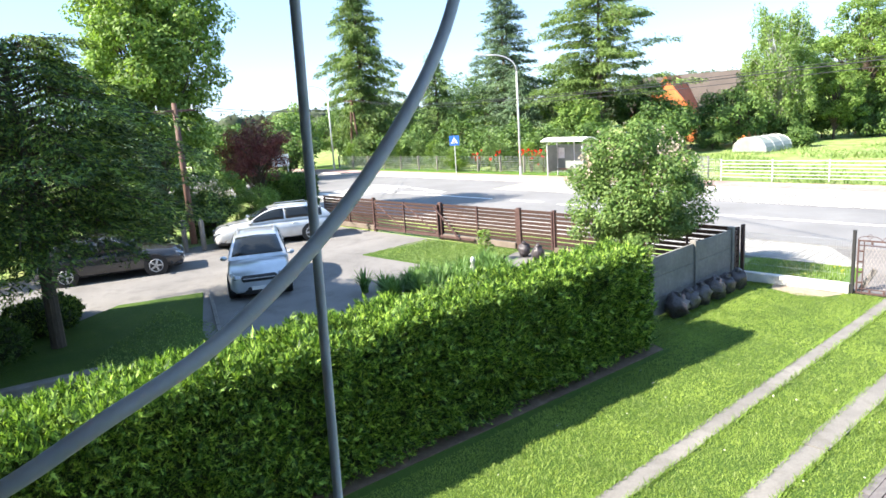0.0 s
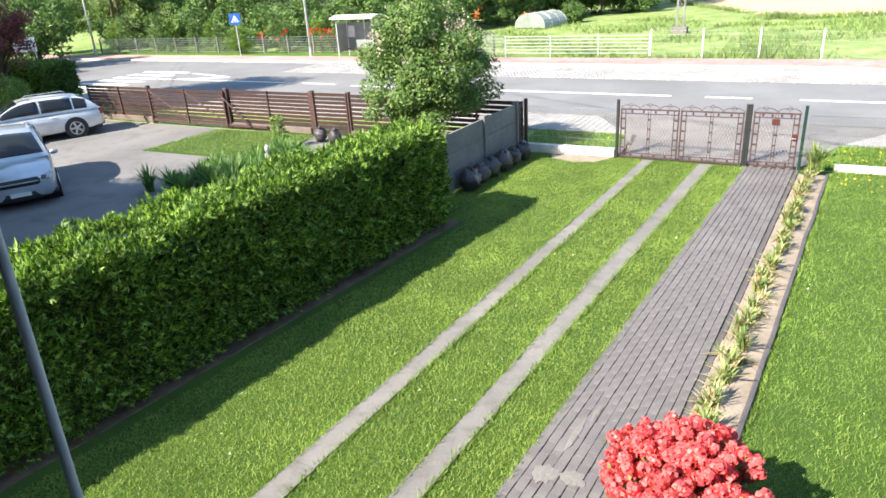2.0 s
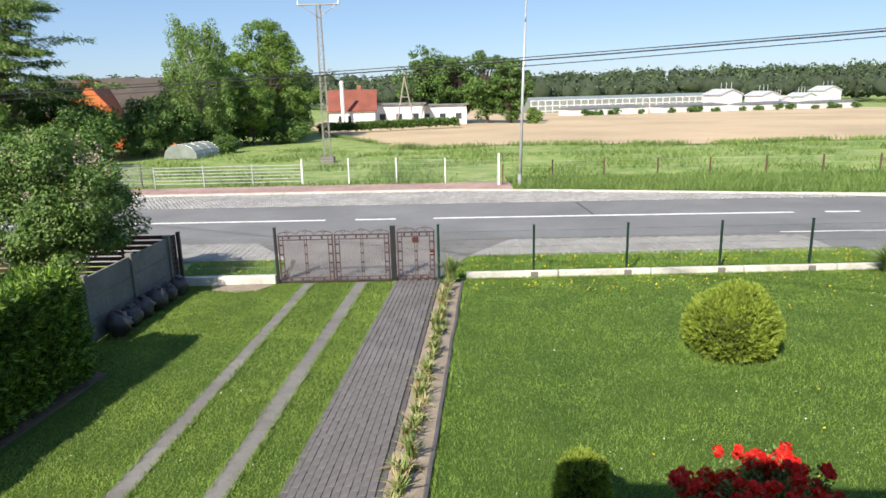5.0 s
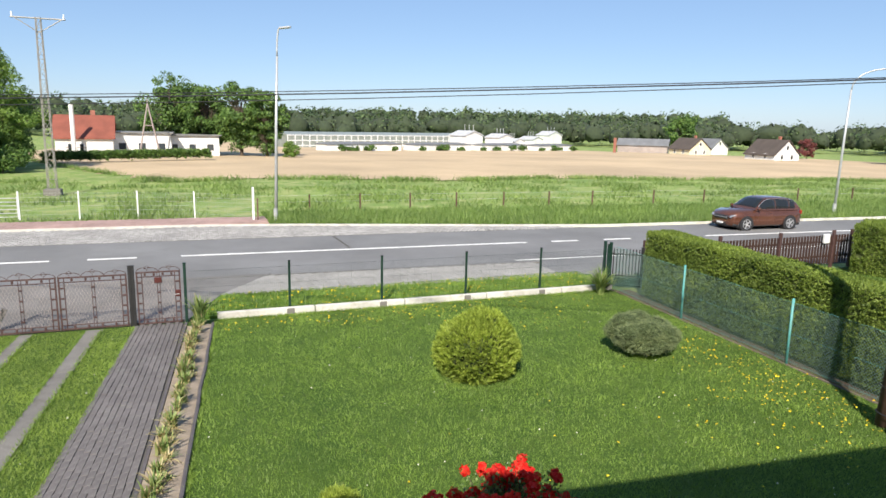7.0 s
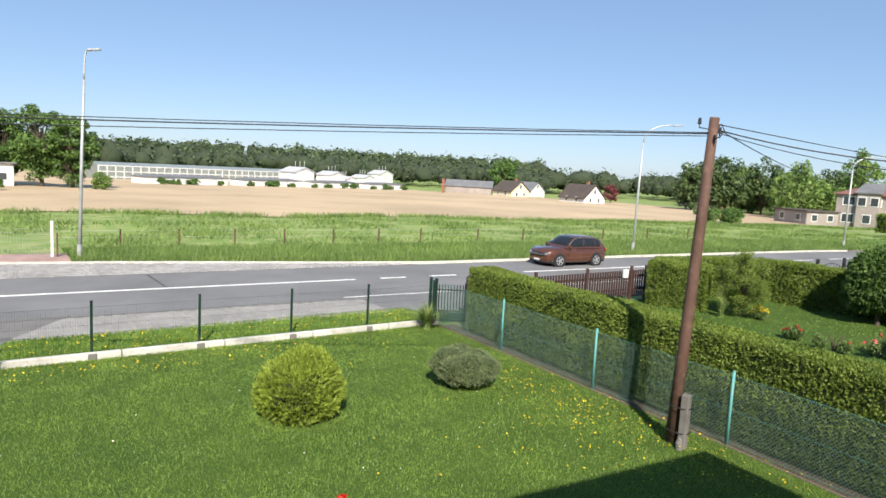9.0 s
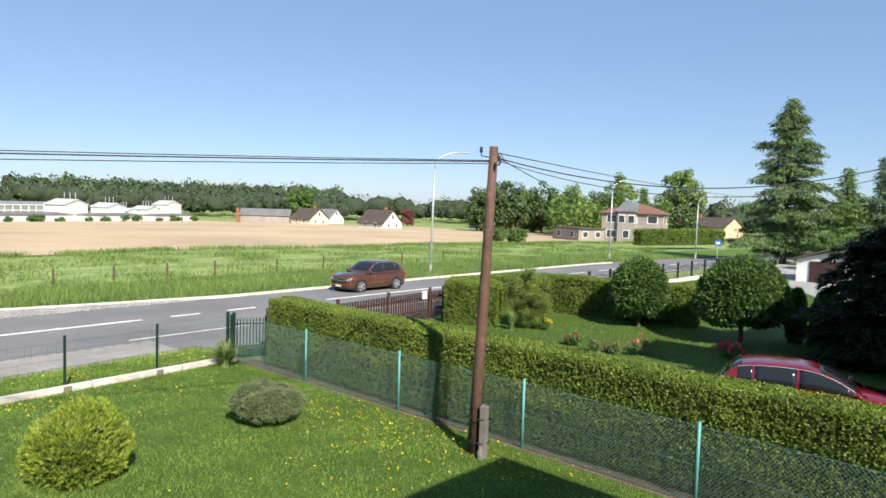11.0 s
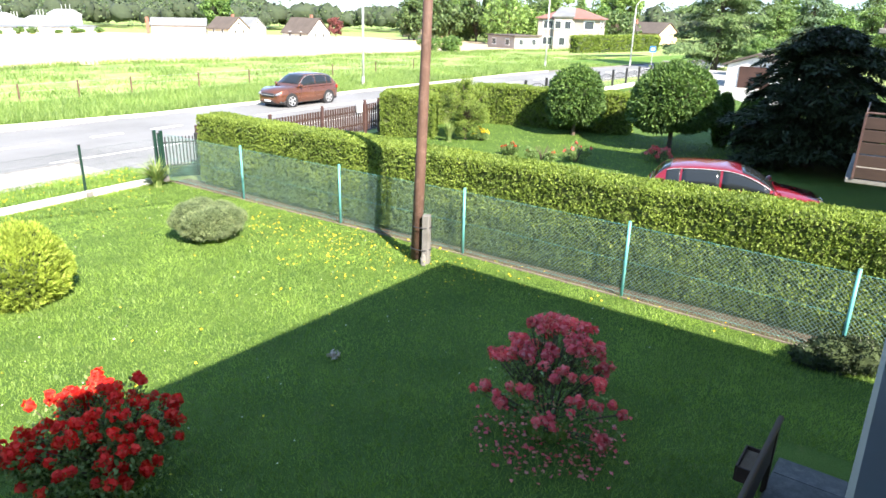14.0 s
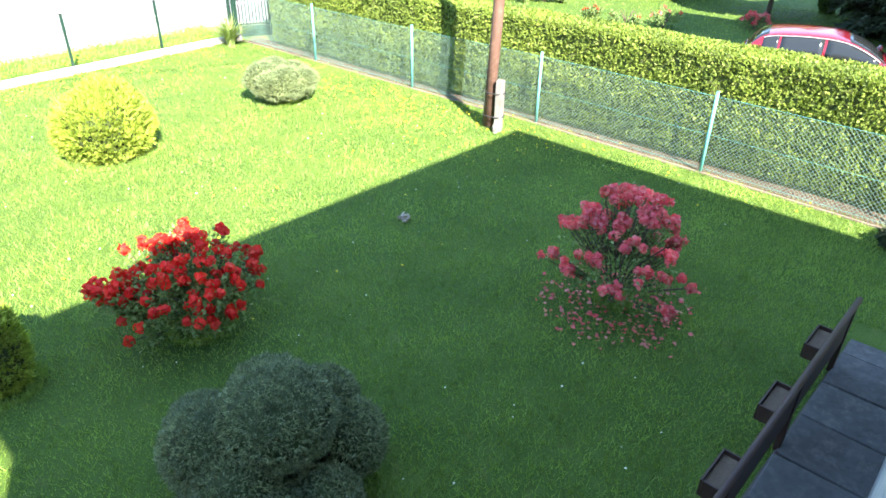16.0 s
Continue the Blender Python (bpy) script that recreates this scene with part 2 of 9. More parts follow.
M["edging"] = surface("bed_edging", (0.06, 0.055, 0.06), (0.14, 0.125, 0.13), 30.0, 3.0, 0.8, 0.3)
M["tan_concrete"] = surface("tan_concrete", (0.105, 0.082, 0.064), (0.20, 0.165, 0.135), 20.0, 2.0, 0.9, 0.3)
M["teal_wire"] = surface("teal_wire", (0.13, 0.23, 0.20), (0.22, 0.33, 0.29), 30.0, 3.0, 0.5, 0.05)
M["spruce"] = leafy("spruce_needle", (0.078, 0.144, 0.048), (0.155, 0.255, 0.088), (0.265, 0.398, 0.144), 0.15, 0.5)
M["fir"] = leafy("fir_needle", (0.066, 0.121, 0.070), (0.133, 0.211, 0.133), (0.221, 0.332, 0.199), 0.12, 0.5)
M["larch"] = leafy("larch_needle", (0.075, 0.135, 0.042), (0.145, 0.235, 0.072), (0.26, 0.37, 0.12), 0.25, 0.5)
M["birch"] = leafy("birch_leaf", (0.105, 0.19, 0.056), (0.195, 0.315, 0.092), (0.33, 0.47, 0.15), 0.36, 0.5)
M["maple"] = leafy("maple_leaf", (0.095, 0.18, 0.042), (0.185, 0.31, 0.075), (0.32, 0.46, 0.13), 0.42, 0.4)
M["oak"] = leafy("oak_leaf", (0.052, 0.110, 0.034), (0.105, 0.200, 0.052), (0.195, 0.310, 0.085), 0.28, 0.35)
# Dark colour for far crown insides, with the shade put into it.
M["forest_shade"] = surface("forest_shade", (0.022, 0.034, 0.018), (0.05, 0.07, 0.035), 0.8, 0.1, 0.95, 0.3)
M["belt"] = leafy("belt_leaf", (0.050, 0.095, 0.040), (0.095, 0.155, 0.060), (0.165, 0.24, 0.095), 0.25, 0.12)
M["dark_tree"] = leafy("dark_bough", (0.020, 0.046, 0.012), (0.062, 0.120, 0.026), (0.32, 0.45, 0.085), 0.2, 0.5)
M["plum"] = leafy("plum_leaf", (0.10, 0.028, 0.040), (0.21, 0.060, 0.075), (0.36, 0.13, 0.12), 0.3, 0.7)
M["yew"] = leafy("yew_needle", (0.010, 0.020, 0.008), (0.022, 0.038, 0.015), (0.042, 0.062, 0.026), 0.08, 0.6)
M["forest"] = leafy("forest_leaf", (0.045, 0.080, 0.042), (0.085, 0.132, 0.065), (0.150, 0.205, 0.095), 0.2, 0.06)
M["birch_bark"] = surface("birch_bark", (0.25, 0.24, 0.22), (0.6, 0.58, 0.54), 6.0, 2.0, 0.8, 0.4)
M["silver"] = surface("silver_blue_paint", (0.46, 0.50, 0.54), (0.52, 0.56, 0.60), 3.0, 1.0, 0.28, 0.0, metal=0.45, coat=0.8)
M["white_car"] = surface("white_silver_paint", (0.62, 0.63, 0.62), (0.68, 0.69, 0.68), 3.0, 1.0, 0.28, 0.0, metal=0.2, coat=0.8)
M["dark_car"] = surface("dark_grey_paint", (0.035, 0.036, 0.04), (0.05, 0.05, 0.055), 3.0, 1.0, 0.25, 0.0, metal=0.3, coat=0.8)
M["red_car"] = surface("red_paint", (0.15, 0.006, 0.013), (0.19, 0.008, 0.017), 3.0, 1.0, 0.22, 0.0, metal=0.1, coat=0.9)
M["brown_car"] = surface("copper_brown_paint", (0.128, 0.047, 0.025), (0.170, 0.064, 0.036), 3.0, 1.0, 0.25, 0.0, metal=0.5, coat=0.9)
M["car_glass"] = plain("dark_car_glass", (0.015, 0.018, 0.02), 0.08, 0.0, 0.0)
M["black_trim"] = plain("black_trim", (0.02, 0.02, 0.021), 0.55)
M["alloy"] = surface("alloy_rim", (0.5, 0.5, 0.51), (0.6, 0.6, 0.61), 10.0, 4.0, 0.35, 0.0, metal=0.7)
M["lens"] = plain("lamp_lens", (0.32, 0.34, 0.36), 0.08, 0.5, 0.8)
M["red_lens"] = plain("red_lens", (0.35, 0.01, 0.012), 0.15, 0.0, 0.5)
M["plate"] = plain("number_plate", (0.75, 0.75, 0.73), 0.4)
M["white_paint"] = surface("white_paint", (0.68, 0.69, 0.69), (0.82, 0.82, 0.81), 12.0, 2.0, 0.5, 0.05, dirt=(0.5, 0.5, 0.48))
M["blue_sign"] = plain("blue_sign", (0.03, 0.14, 0.50), 0.4)
M["white_wall"] = surface("white_wall", (0.68, 0.68, 0.66), (0.80, 0.80, 0.78), 2.0, 0.3, 0.85, 0.05, dirt=(0.55, 0.54, 0.5))
M["cream_wall"] = surface("cream_wall", (0.62, 0.56, 0.38), (0.74, 0.68, 0.48), 3.0, 0.4, 0.85, 0.05)
M["orange_wall"] = surface("orange_wall", (0.60, 0.16, 0.05), (0.72, 0.22, 0.07), 3.0, 0.4, 0.85, 0.05)
M["peach_wall"] = surface("peach_wall", (0.62, 0.40, 0.26), (0.74, 0.50, 0.34), 3.0, 0.4, 0.85, 0.05)
M["grey_wall"] = surface("grey_wall", (0.27, 0.235, 0.215), (0.37, 0.325, 0.30), 3.0, 0.4, 0.85, 0.05)
M["red_roof"] = surface("red_roof", (0.180, 0.051, 0.033), (0.252, 0.078, 0.051), 6.0, 0.5, 0.8, 0.2, stretch=(1, 1, 4))
M["orange_roof"] = surface("orange_roof", (0.50, 0.12, 0.05), (0.62, 0.17, 0.07), 6.0, 0.5, 0.8, 0.2)
M["brown_roof"] = surface("brown_roof", (0.055, 0.045, 0.038), (0.105, 0.082, 0.068), 6.0, 0.5, 0.8, 0.2)
M["grey_roof"] = surface("grey_roof", (0.13, 0.135, 0.14), (0.2, 0.205, 0.21), 6.0, 0.5, 0.6, 0.1)
M["window"] = plain("window_glass", (0.05, 0.06, 0.07), 0.06, 0.0, 0.3)
M["film"] = surface("milky_film", (0.19, 0.22, 0.20), (0.27, 0.30, 0.28), 3.0, 0.8, 0.35, 0.1)
M["brick"] = surface("brick_chimney", (0.28, 0.10, 0.07), (0.40, 0.17, 0.12), 12.0, 2.0, 0.9, 0.3)
M["balcony_wood"] = surface("balcony_board", (0.034, 0.017, 0.013), (0.063, 0.034, 0.025), 20.0, 1.5, 0.6, 0.2, stretch=(1, 0.15, 1), vary=0.2)
M["soffit"] = surface("yellow_soffit", (0.050, 0.031, 0.009), (0.085, 0.055, 0.018), 12.0, 1.0, 0.7, 0.1)
M["galv_pale"] = surface("pale_dish", (0.42, 0.43, 0.45), (0.52, 0.53, 0.55), 10.0, 2.0, 0.5, 0.05)
M["mast_steel"] = surface("mast_steel", (0.24, 0.225, 0.205), (0.38, 0.36, 0.33), 15.0, 2.0, 0.6, 0.1, metal=0.3)
M["lily_leaf"] = leafy("lily_leaf", (0.07, 0.16, 0.04), (0.14, 0.27, 0.075), (0.23, 0.38, 0.12), 0.3, 2.0)
M["galv_rust"] = surface("dull_lattice", (0.25, 0.205, 0.195), (0.40, 0.34, 0.32), 20.0, 3.0, 0.6, 0.1)
M["lock_red"] = surface("red_brown_paint", (0.060, 0.014, 0.012), (0.095, 0.022, 0.018), 20.0, 3.0, 0.5, 0.1)
M["dull_red_roof"] = surface("dull_red_roof", (0.16, 0.075, 0.06), (0.25, 0.12, 0.10), 6.0, 0.5, 0.8, 0.2)
M["rubber"] = plain("black_rubber", (0.015, 0.015, 0.016), 0.7)


# ---- geometry helpers ----
class Shape:
    """Gathers simple solids into one mesh."""

    def __init__(self):
        self.v, self.f, self.uv = [], [], None

    def add(self, verts, faces):
        k = len(self.v)
        self.v += [tuple(p) for p in verts]
        self.f += [tuple(i + k for i in f) for f in faces]
        return self

    def box(self, c, s, turn=0.0, bev=0.0, m=None):
        """A block with middle c, size s, turned about z by degrees; bev: chamfer."""
        hx, hy, hz = s[0] / 2, s[1] / 2, s[2] / 2
        b = min(bev, 0.45 * min(s))
        ca, sa = math.cos(radians(turn)), math.sin(radians(turn))

        def put(p):
            if m is not None:
                return tuple(m @ Vector(p))
            return (c[0] + ca * p[0] - sa * p[1], c[1] + sa * p[0] + ca * p[1], c[2] + p[2])
        if b <= 0:
            vs = [(x, y, z) for x in (-hx, hx) for y in (-hy, hy) for z in (-hz, hz)]
            fs = [(0, 1, 3, 2), (4, 6, 7, 5), (0, 4, 5, 1), (2, 3, 7, 6), (0, 2, 6, 4), (1, 5, 7, 3)]
            return self.add([put(p) for p in vs], fs)
        vs, idx = [], {}
        for sx in (-1, 1):
            for sy in (-1, 1):
                for sz in (-1, 1):
                    for ax in range(3):
                        p = [sx * (hx - b), sy * (hy - b), sz * (hz - b)]
                        p[ax] += (sx, sy, sz)[ax] * b
                        idx[sx, sy, sz, ax] = len(vs)
                        vs.append(put(p))
        fs = []
        for ax in range(3):
            for s1 in (-1, 1):
                q = []
                for u, w in ((-1, -1), (1, -1), (1, 1), (-1, 1)):
                    k = [u, w]
                    k.insert(ax, s1)
                    q.append(idx[(*k, ax)])
                fs.append(tuple(q if (s1 > 0) == (ax != 1) else q[::-1]))
        for ax in range(3):
            o = [a for a in range(3) if a != ax]
            for s1 in (-1, 1):
                for s2 in (-1, 1):
                    q = []
                    for e, a in ((-1, o[0]), (1, o[0]), (1, o[1]), (-1, o[1])):
                        k = [0, 0, 0]
                        k[ax], k[o[0]], k[o[1]] = e, s1, s2
                        q.append(idx[(*k, a)])
                    fs.append(tuple(q))
        for sx in (-1, 1):
            for sy in (-1, 1):
                for sz in (-1, 1):
                    fs.append(tuple(idx[sx, sy, sz, a] for a in range(3)))
        return self.add(vs, fs)

    def tube(self, pts, r, n=8, closed=True):
        """A round bar along points; r is one radius or one for each point."""
        pts = [Vector(p) for p in pts]
        rs = r if isinstance(r, (list, tuple)) else [r] * len(pts)
        vs, fs = [], []
        side = None
        for i, p in enumerate(pts):
            d = (pts[min(i + 1, len(pts) - 1)] - pts[max(i - 1, 0)]).normalized()
            if side is None:
                side = d.orthogonal().normalized()
            side = (side - d * side.dot(d)).normalized()
            up = d.cross(side)
            for k in range(n):
                a = 2 * math.pi * k / n
                vs.append(p + (side * math.cos(a) + up * math.sin(a)) * rs[i])
        for i in range(len(pts) - 1):
            for k in range(n):
                fs.append((i * n + k, i * n + (k + 1) % n, (i + 1) * n + (k + 1) % n, (i + 1) * n + k))
        if closed:
            fs.append(tuple(range(n))[::-1])
            fs.append(tuple((len(pts) - 1) * n + k for k in range(n)))
        return self.add(vs, fs)

    def slab(self, outline, z0, z1):
        """A flat plate over an outline (counter-clockwise x, y)."""
        n = len(outline)
        vs = [(x, y, z0) for x, y in outline] + [(x, y, z1) for x, y in outline]
        fs = [tuple(range(n))[::-1], tuple(range(n, 2 * n))] + [(i, (i + 1) % n, n + (i + 1) % n, n + i) for i in range(n)]
        return self.add(vs, fs)

    def lump(self, c, r, rough=0.15, n=14, seed=0.0, freq=1.5):
        """An uneven rounded body with radii r."""
        vs, fs = [], []
        rows, cols = n // 2 + 1, n
        for i in range(rows + 1):
            th = math.pi * i / rows
            for j in range(cols):
                ph = 2 * math.pi * j / cols
                d = Vector((math.sin(th) * math.cos(ph), math.sin(th) * math.sin(ph), math.cos(th)))
                k = 1 + rough * noise.noise(d * freq + Vector((seed, seed * 1.7, -seed)))
                vs.append((c[0] + d.x * r[0] * k, c[1] + d.y * r[1] * k, c[2] + d.z * r[2] * k))
        for i in range(rows):
            for j in range(cols):
                fs.append((i * cols + j, (i + 1) * cols + j, (i + 1) * cols + (j + 1) % cols, i * cols + (j + 1) % cols))
        return self.add(vs, fs)

    def make(self, name, mat, parent=None, label="", smooth=False, category="", group="", kind="", at=None):
        return mesh_object(name, self.v, self.f, mat, parent, label, smooth, category, group, kind, at)


def mesh_object(name, verts, faces, mat, parent=None, label="", smooth=False, category="", group="", kind="", at=None):
    me = bpy.data.meshes.new(name)
    if at is not None:
        verts = [(p[0] - at[0], p[1] - at[1], p[2] - at[2]) for p in verts]
    me.from_pydata(verts, [], faces)
    me.materials.append(M[mat] if isinstance(mat, str) else mat)
    if smooth:
        me.polygons.foreach_set("use_smooth", [True] * len(me.polygons))
    me.update()
    ob = new(name, me)
    if at is not None:
        ob.location = at
    if parent is not None:
        ob.parent = parent
    return tagged(ob, label, category, group, kind)


def thing(name, at, label, category, group="", turn=0.0):
    e = new(name)
    e.empty_display_size = 0.2
    e.matrix_basis = pose(*at, 0, 0, turn)
    return tagged(e, label, category, group)


def leaf_arrays(p, d, nrm, length, width, fold=0.25):
    """Folded diamond leaves: base p, along d, facing nrm (arrays of rows)."""
    d = d / (np.linalg.norm(d, axis=1, keepdims=True) + 1e-9)
    s = np.cross(d, nrm)
    s /= np.linalg.norm(s, axis=1, keepdims=True) + 1e-9
    u = np.cross(s, d)
    length, width = np.asarray(length).reshape(-1, 1), np.asarray(width).reshape(-1, 1)
    a = p
    t = p + d * length - u * length * 0.12
    m = p + d * length * 0.45 + u * width * fold
    v = np.stack([a, m + s * width, t, m - s * width], 1).reshape(-1, 3)
    k = np.arange(len(p)) * 4
    f = np.stack([k, k + 1, k + 2, k + 3], 1)
    return v, f


def blade_arrays(p, d, nrm, length, width):
    """Pointed three-cornered leaves: base p, along d, facing nrm."""
    s = np.cross(d, nrm)
    s /= np.linalg.norm(s, axis=1, keepdims=True) + 1e-9
    length, width = np.asarray(length).reshape(-1, 1), np.asarray(width).reshape(-1, 1)
    k = np.arange(len(p)) * 3
    return np.stack([p - s * width, p + s * width, p + d * length], 1).reshape(-1, 3), np.stack([k, k + 1, k + 2], 1)


def quad_mesh(name, v, f, mat, parent=None, label="", category="", group="", kind="", smooth=False):
    """A mesh from numpy rows of vertices and equal-sided faces."""
    me = bpy.data.meshes.new(name)
    n, sides = f.shape
    me.vertices.add(len(v))
    me.vertices.foreach_set("co", np.ascontiguousarray(v, np.float32).ravel())
    me.loops.add(n * sides)
    me.loops.foreach_set("vertex_index", np.ascontiguousarray(f, np.int32).ravel())
    me.polygons.add(n)
    me.polygons.foreach_set("loop_start", np.arange(n, dtype=np.int32) * sides)
    me.materials.append(M[mat] if isinstance(mat, str) else mat)
    me.update(calc_edges=True)
    me.validate()
    ob = new(name, me)
    if parent is not None:
        ob.parent = parent
    return tagged(ob, label, category, group, kind)


def unit(a):
    return a / (np.linalg.norm(a, axis=-1, keepdims=True) + 1e-9)


RNG = np.random.default_rng(7)


def lerp(a, b, t):
    return a + (b - a) * t


def height(x, y):
    """The lie of the land: level by the road, falling away slowly to the far fields."""
    k = 1.0 if x > -40 else max(0.0, 1 + (x + 40) / 40)
    return -3.7 * min(1.0, max(0.0, math.hypot(x, y) - 60.0) / 260.0) * k


# ---- land ----
def sheet(name, xs, ys, lift, mat, kind="structure", label="", inside=None):
    """A gridded sheet that follows the land."""
    v, f = [], []
    for y in ys:
        for x in xs:
            v.append((x, y, height(x, y) + lift))
    w = len(xs)
    for j in range(len(ys) - 1):
        for i in range(w - 1):
            cx, cy = (xs[i] + xs[i + 1]) / 2, (ys[j] + ys[j + 1]) / 2
            if inside is None or inside(cx, cy):
                f.append((j * w + i, j * w + i + 1, (j + 1) * w + i + 1, (j + 1) * w + i))
    return mesh_object(name, v, f, mat, kind=kind, label=label, smooth=True)


def steps(a, b, n):
    return [a + (b - a) * i / n for i in range(n + 1)]


sheet("ground", [-3000, -1200, -500] + steps(-250, 400, 65) + [700, 1400, 3000],
      [-3000, -800, -200] + steps(-60, 320, 38) + [400, 700, 1500, 3000], -0.03, "meadow",
      label="rough green grass land reaching to the horizon")


def strip(name, pts, z, mat, thick=0.06, label="", kind="structure"):
    """A flat slab over an outline."""
    return Shape().slab(pts, z - thick, z).make(name, mat, label=label, kind=kind)


def centre(x):
    """The middle of the road."""
    return 25.15 - 0.028 * x - 0.0004 * x * x if x > 0 else 25.15 - 0.022 * x


ROAD_X = steps(-140, 190, 66)


def band(name, a, b, z, mat, x0=-140, x1=190, thick=0.08, label=""):
    """A strip along the road, between two offsets from its middle."""
    xs = [x for x in ROAD_X if x0 < x < x1]
    xs = [x0] + xs + [x1]
    fa = a if callable(a) else (lambda x: a)
    fb = b if callable(b) else (lambda x: b)
    v, f = [], []
    for x in xs:
        c = centre(x)
        h = z + height(x, c)
        v += [(x, c + fa(x), h), (x, c + fb(x), h), (x, c + fa(x), h - thick), (x, c + fb(x), h - thick)]
    for i in range(len(xs) - 1):
        k, q = i * 4, i * 4 + 4
        f += [(k, q, q + 1, k + 1), (k + 2, q + 2, q, k), (k + 1, q + 1, q + 3, k + 3)]
    return mesh_object(name, v, f, mat, kind="structure", label=label)


band("road", -3.9, 3.5, 0.02, "asphalt", label="grey worn asphalt road with white markings")
band("edge_line", -3.45, -3.33, 0.026, "paint", 11.5, 190, 0.01, "thin white road edge line")
band("edge_line", -3.45, -3.33, 0.026, "paint", -140, -24, 0.01, "thin white road edge line")


def dashes(spans, off=0.0, w=0.15):
    for a, b in spans:
        band("centre_line", off - w / 2, off + w / 2, 0.027, "paint", a, b, 0.01, "white centre line on the asphalt")


dashes([(-19.5, -4.6), (-3.4, -1.8), (-0.3 - 0.0, 13.7), (14.9, 16.2), (17.5, 18.9), (20.2, 21.6), (23.0, 44.0)], 0.12, 0.2)
dashes([(46 + 4.5 * i, 48.6 + 4.5 * i) for i in range(16)], 0.0, 0.16)
dashes([(-22.7, -20.6), (-37.0, -24.0)], 0.35, 0.18)
for i in range(6):
    band("zebra_bar", -3.2 + 1.1 * i, -2.7 + 1.1 * i, 0.027, "paint", -37.5, -33.6, 0.01, "white zebra crossing bar")
# island nose lines by the crossing
for a, b in (((-33.0, 26.0), (-29.0, 27.2)), ((-33.0, 28.3), (-29.0, 27.3))):
    d = (Vector(b) - Vector(a)).normalized() * 0.1
    strip("hatch_line", [(a[0] - d.y * -1, a[1] - d.x), (b[0] + d.y, b[1] - d.x), (b[0] - d.y, b[1] + d.x), (a[0] - d.y, a[1] + d.x)], 0.027, "paint", 0.01)
# tarred crack across the far lane
strip("road_patch", [(6.0, 25.3), (6.09, 25.3), (6.0, 28.3), (5.88, 28.3)], 0.026, "joint", 0.01, "dark tarred crack seal across the asphalt")


def bay_back(x):
    return 7.3 if x < 2 else lerp(7.3, 3.75, min(1.0, (x - 2) / 17.0))


# ---- far side of the road ----
band("bay_lane", 3.5, lambda x: bay_back(x) - 0.1, 0.016, "asphalt", -60, -27.05, 0.06, "grey asphalt beside the bus bay")
band("bay_bed", 3.5, lambda x: bay_back(x) - 0.1, 0.012, "concrete", -27, 18.9, 0.06, "grey mortar joints of the cobbled bus bay")
band("kerb_far", bay_back, lambda x: bay_back(x) + 0.11, 0.11, "pale_concrete", -60, 60, 0.16, "pale concrete kerb along the road")
band("kerb_far", 3.65, 3.79, 0.10, "concrete", 60, 190, 0.14, "pale concrete kerb along the road")
band("kerb_far", 8.0, 8.14, 0.12, "pale_concrete", -140, -60, 0.14, "pale concrete kerb along the road")
band("pavement_far", 7.45, 9.6, 0.115, "pave_red", -60, 3.6, 0.14, "reddish concrete block pavement")
band("verge_far", 9.6, 11.8, 0.09, "verge", -60, -18, 0.12, "grass verge before the mesh fence")
band("verge_far", lambda x: bay_back(x) + 0.14, 12.0, 0.06, "verge", 3.6, 120, 0.1, "long grass verge beside the road")
# ---- near side ----
band("kerb_near", -4.05, -3.9, 0.06, "concrete", -140, 12.2, 0.12, "worn concrete kerb")
band("pavement_near", -6.25, -4.05, 0.05, "pave_grey", -60, 11.9, 0.08, "grey concrete block pavement")
strip("verge_near", [(-7.0, 16.75), (-4.5, 16.75), (-4.5, 18.93), (-7.6, 18.95)], 0.045, "verge", 0.08, "grass verge before the fence")
strip("verge_near", [(0.05, 16.75), (12.6, 16.95), (12.9, 18.5), (11.8, 18.75), (0.6, 18.9)], 0.045, "verge", 0.08, "grass verge with dandelions before the fence")
strip("gate_apron", [(-4.4, 16.6), (0.0, 16.6), (0.9, 19.0), (2.5, 21.35), (-6.3, 21.45), (-4.7, 18.93)], 0.056, "drive_asphalt", 0.08, "grey paved crossing before the gate")

band("road_shoulder", -6.4, -3.9, 0.018, "asphalt", 11.9, 27, 0.06, "grey asphalt shoulder before the hedge")

# ---- fields beyond ----
def field_edge(x):
    return 58.0 if x > -2 else 58.0 + 2.2 * (-2 - x)


sheet("ploughed_field", steps(-30, 260, 174), steps(56, 300, 122), 0.02, "soil", label="pale brown ploughed field",
      inside=lambda x, y: y > field_edge(x) + 1.5 * math.sin(x * 0.21) - 0.10 * max(0, x - 30) and y < 250 - 0.25 * x - max(0.0, x - 60) * 0.9
      and x > -26 and x < 150)

# ---- own garden ground ----
def lx(y, a, b):
    """x along a line through (x at y = 6.75, x at y = 16.3)."""
    return a + (b - a) * (y - 6.75) / (16.3 - 6.75)


strip("lawn", [(-7.3, -6), (12.4, -6), (12.55, 16.55), (-7.0, 16.55)], 0.0, "lawn", 0.03, "mown green lawn of the front garden")
STRIPS = [((-4.27, -3.96), (-3.65, -3.36)), ((-2.98, -2.66), (-2.27, -1.92))]
PATH_L, PATH_R = (-2.0, -1.2), (-0.76, -0.1)
BED_L, BED_R = (-0.70, -0.02), (-0.12, 0.60)


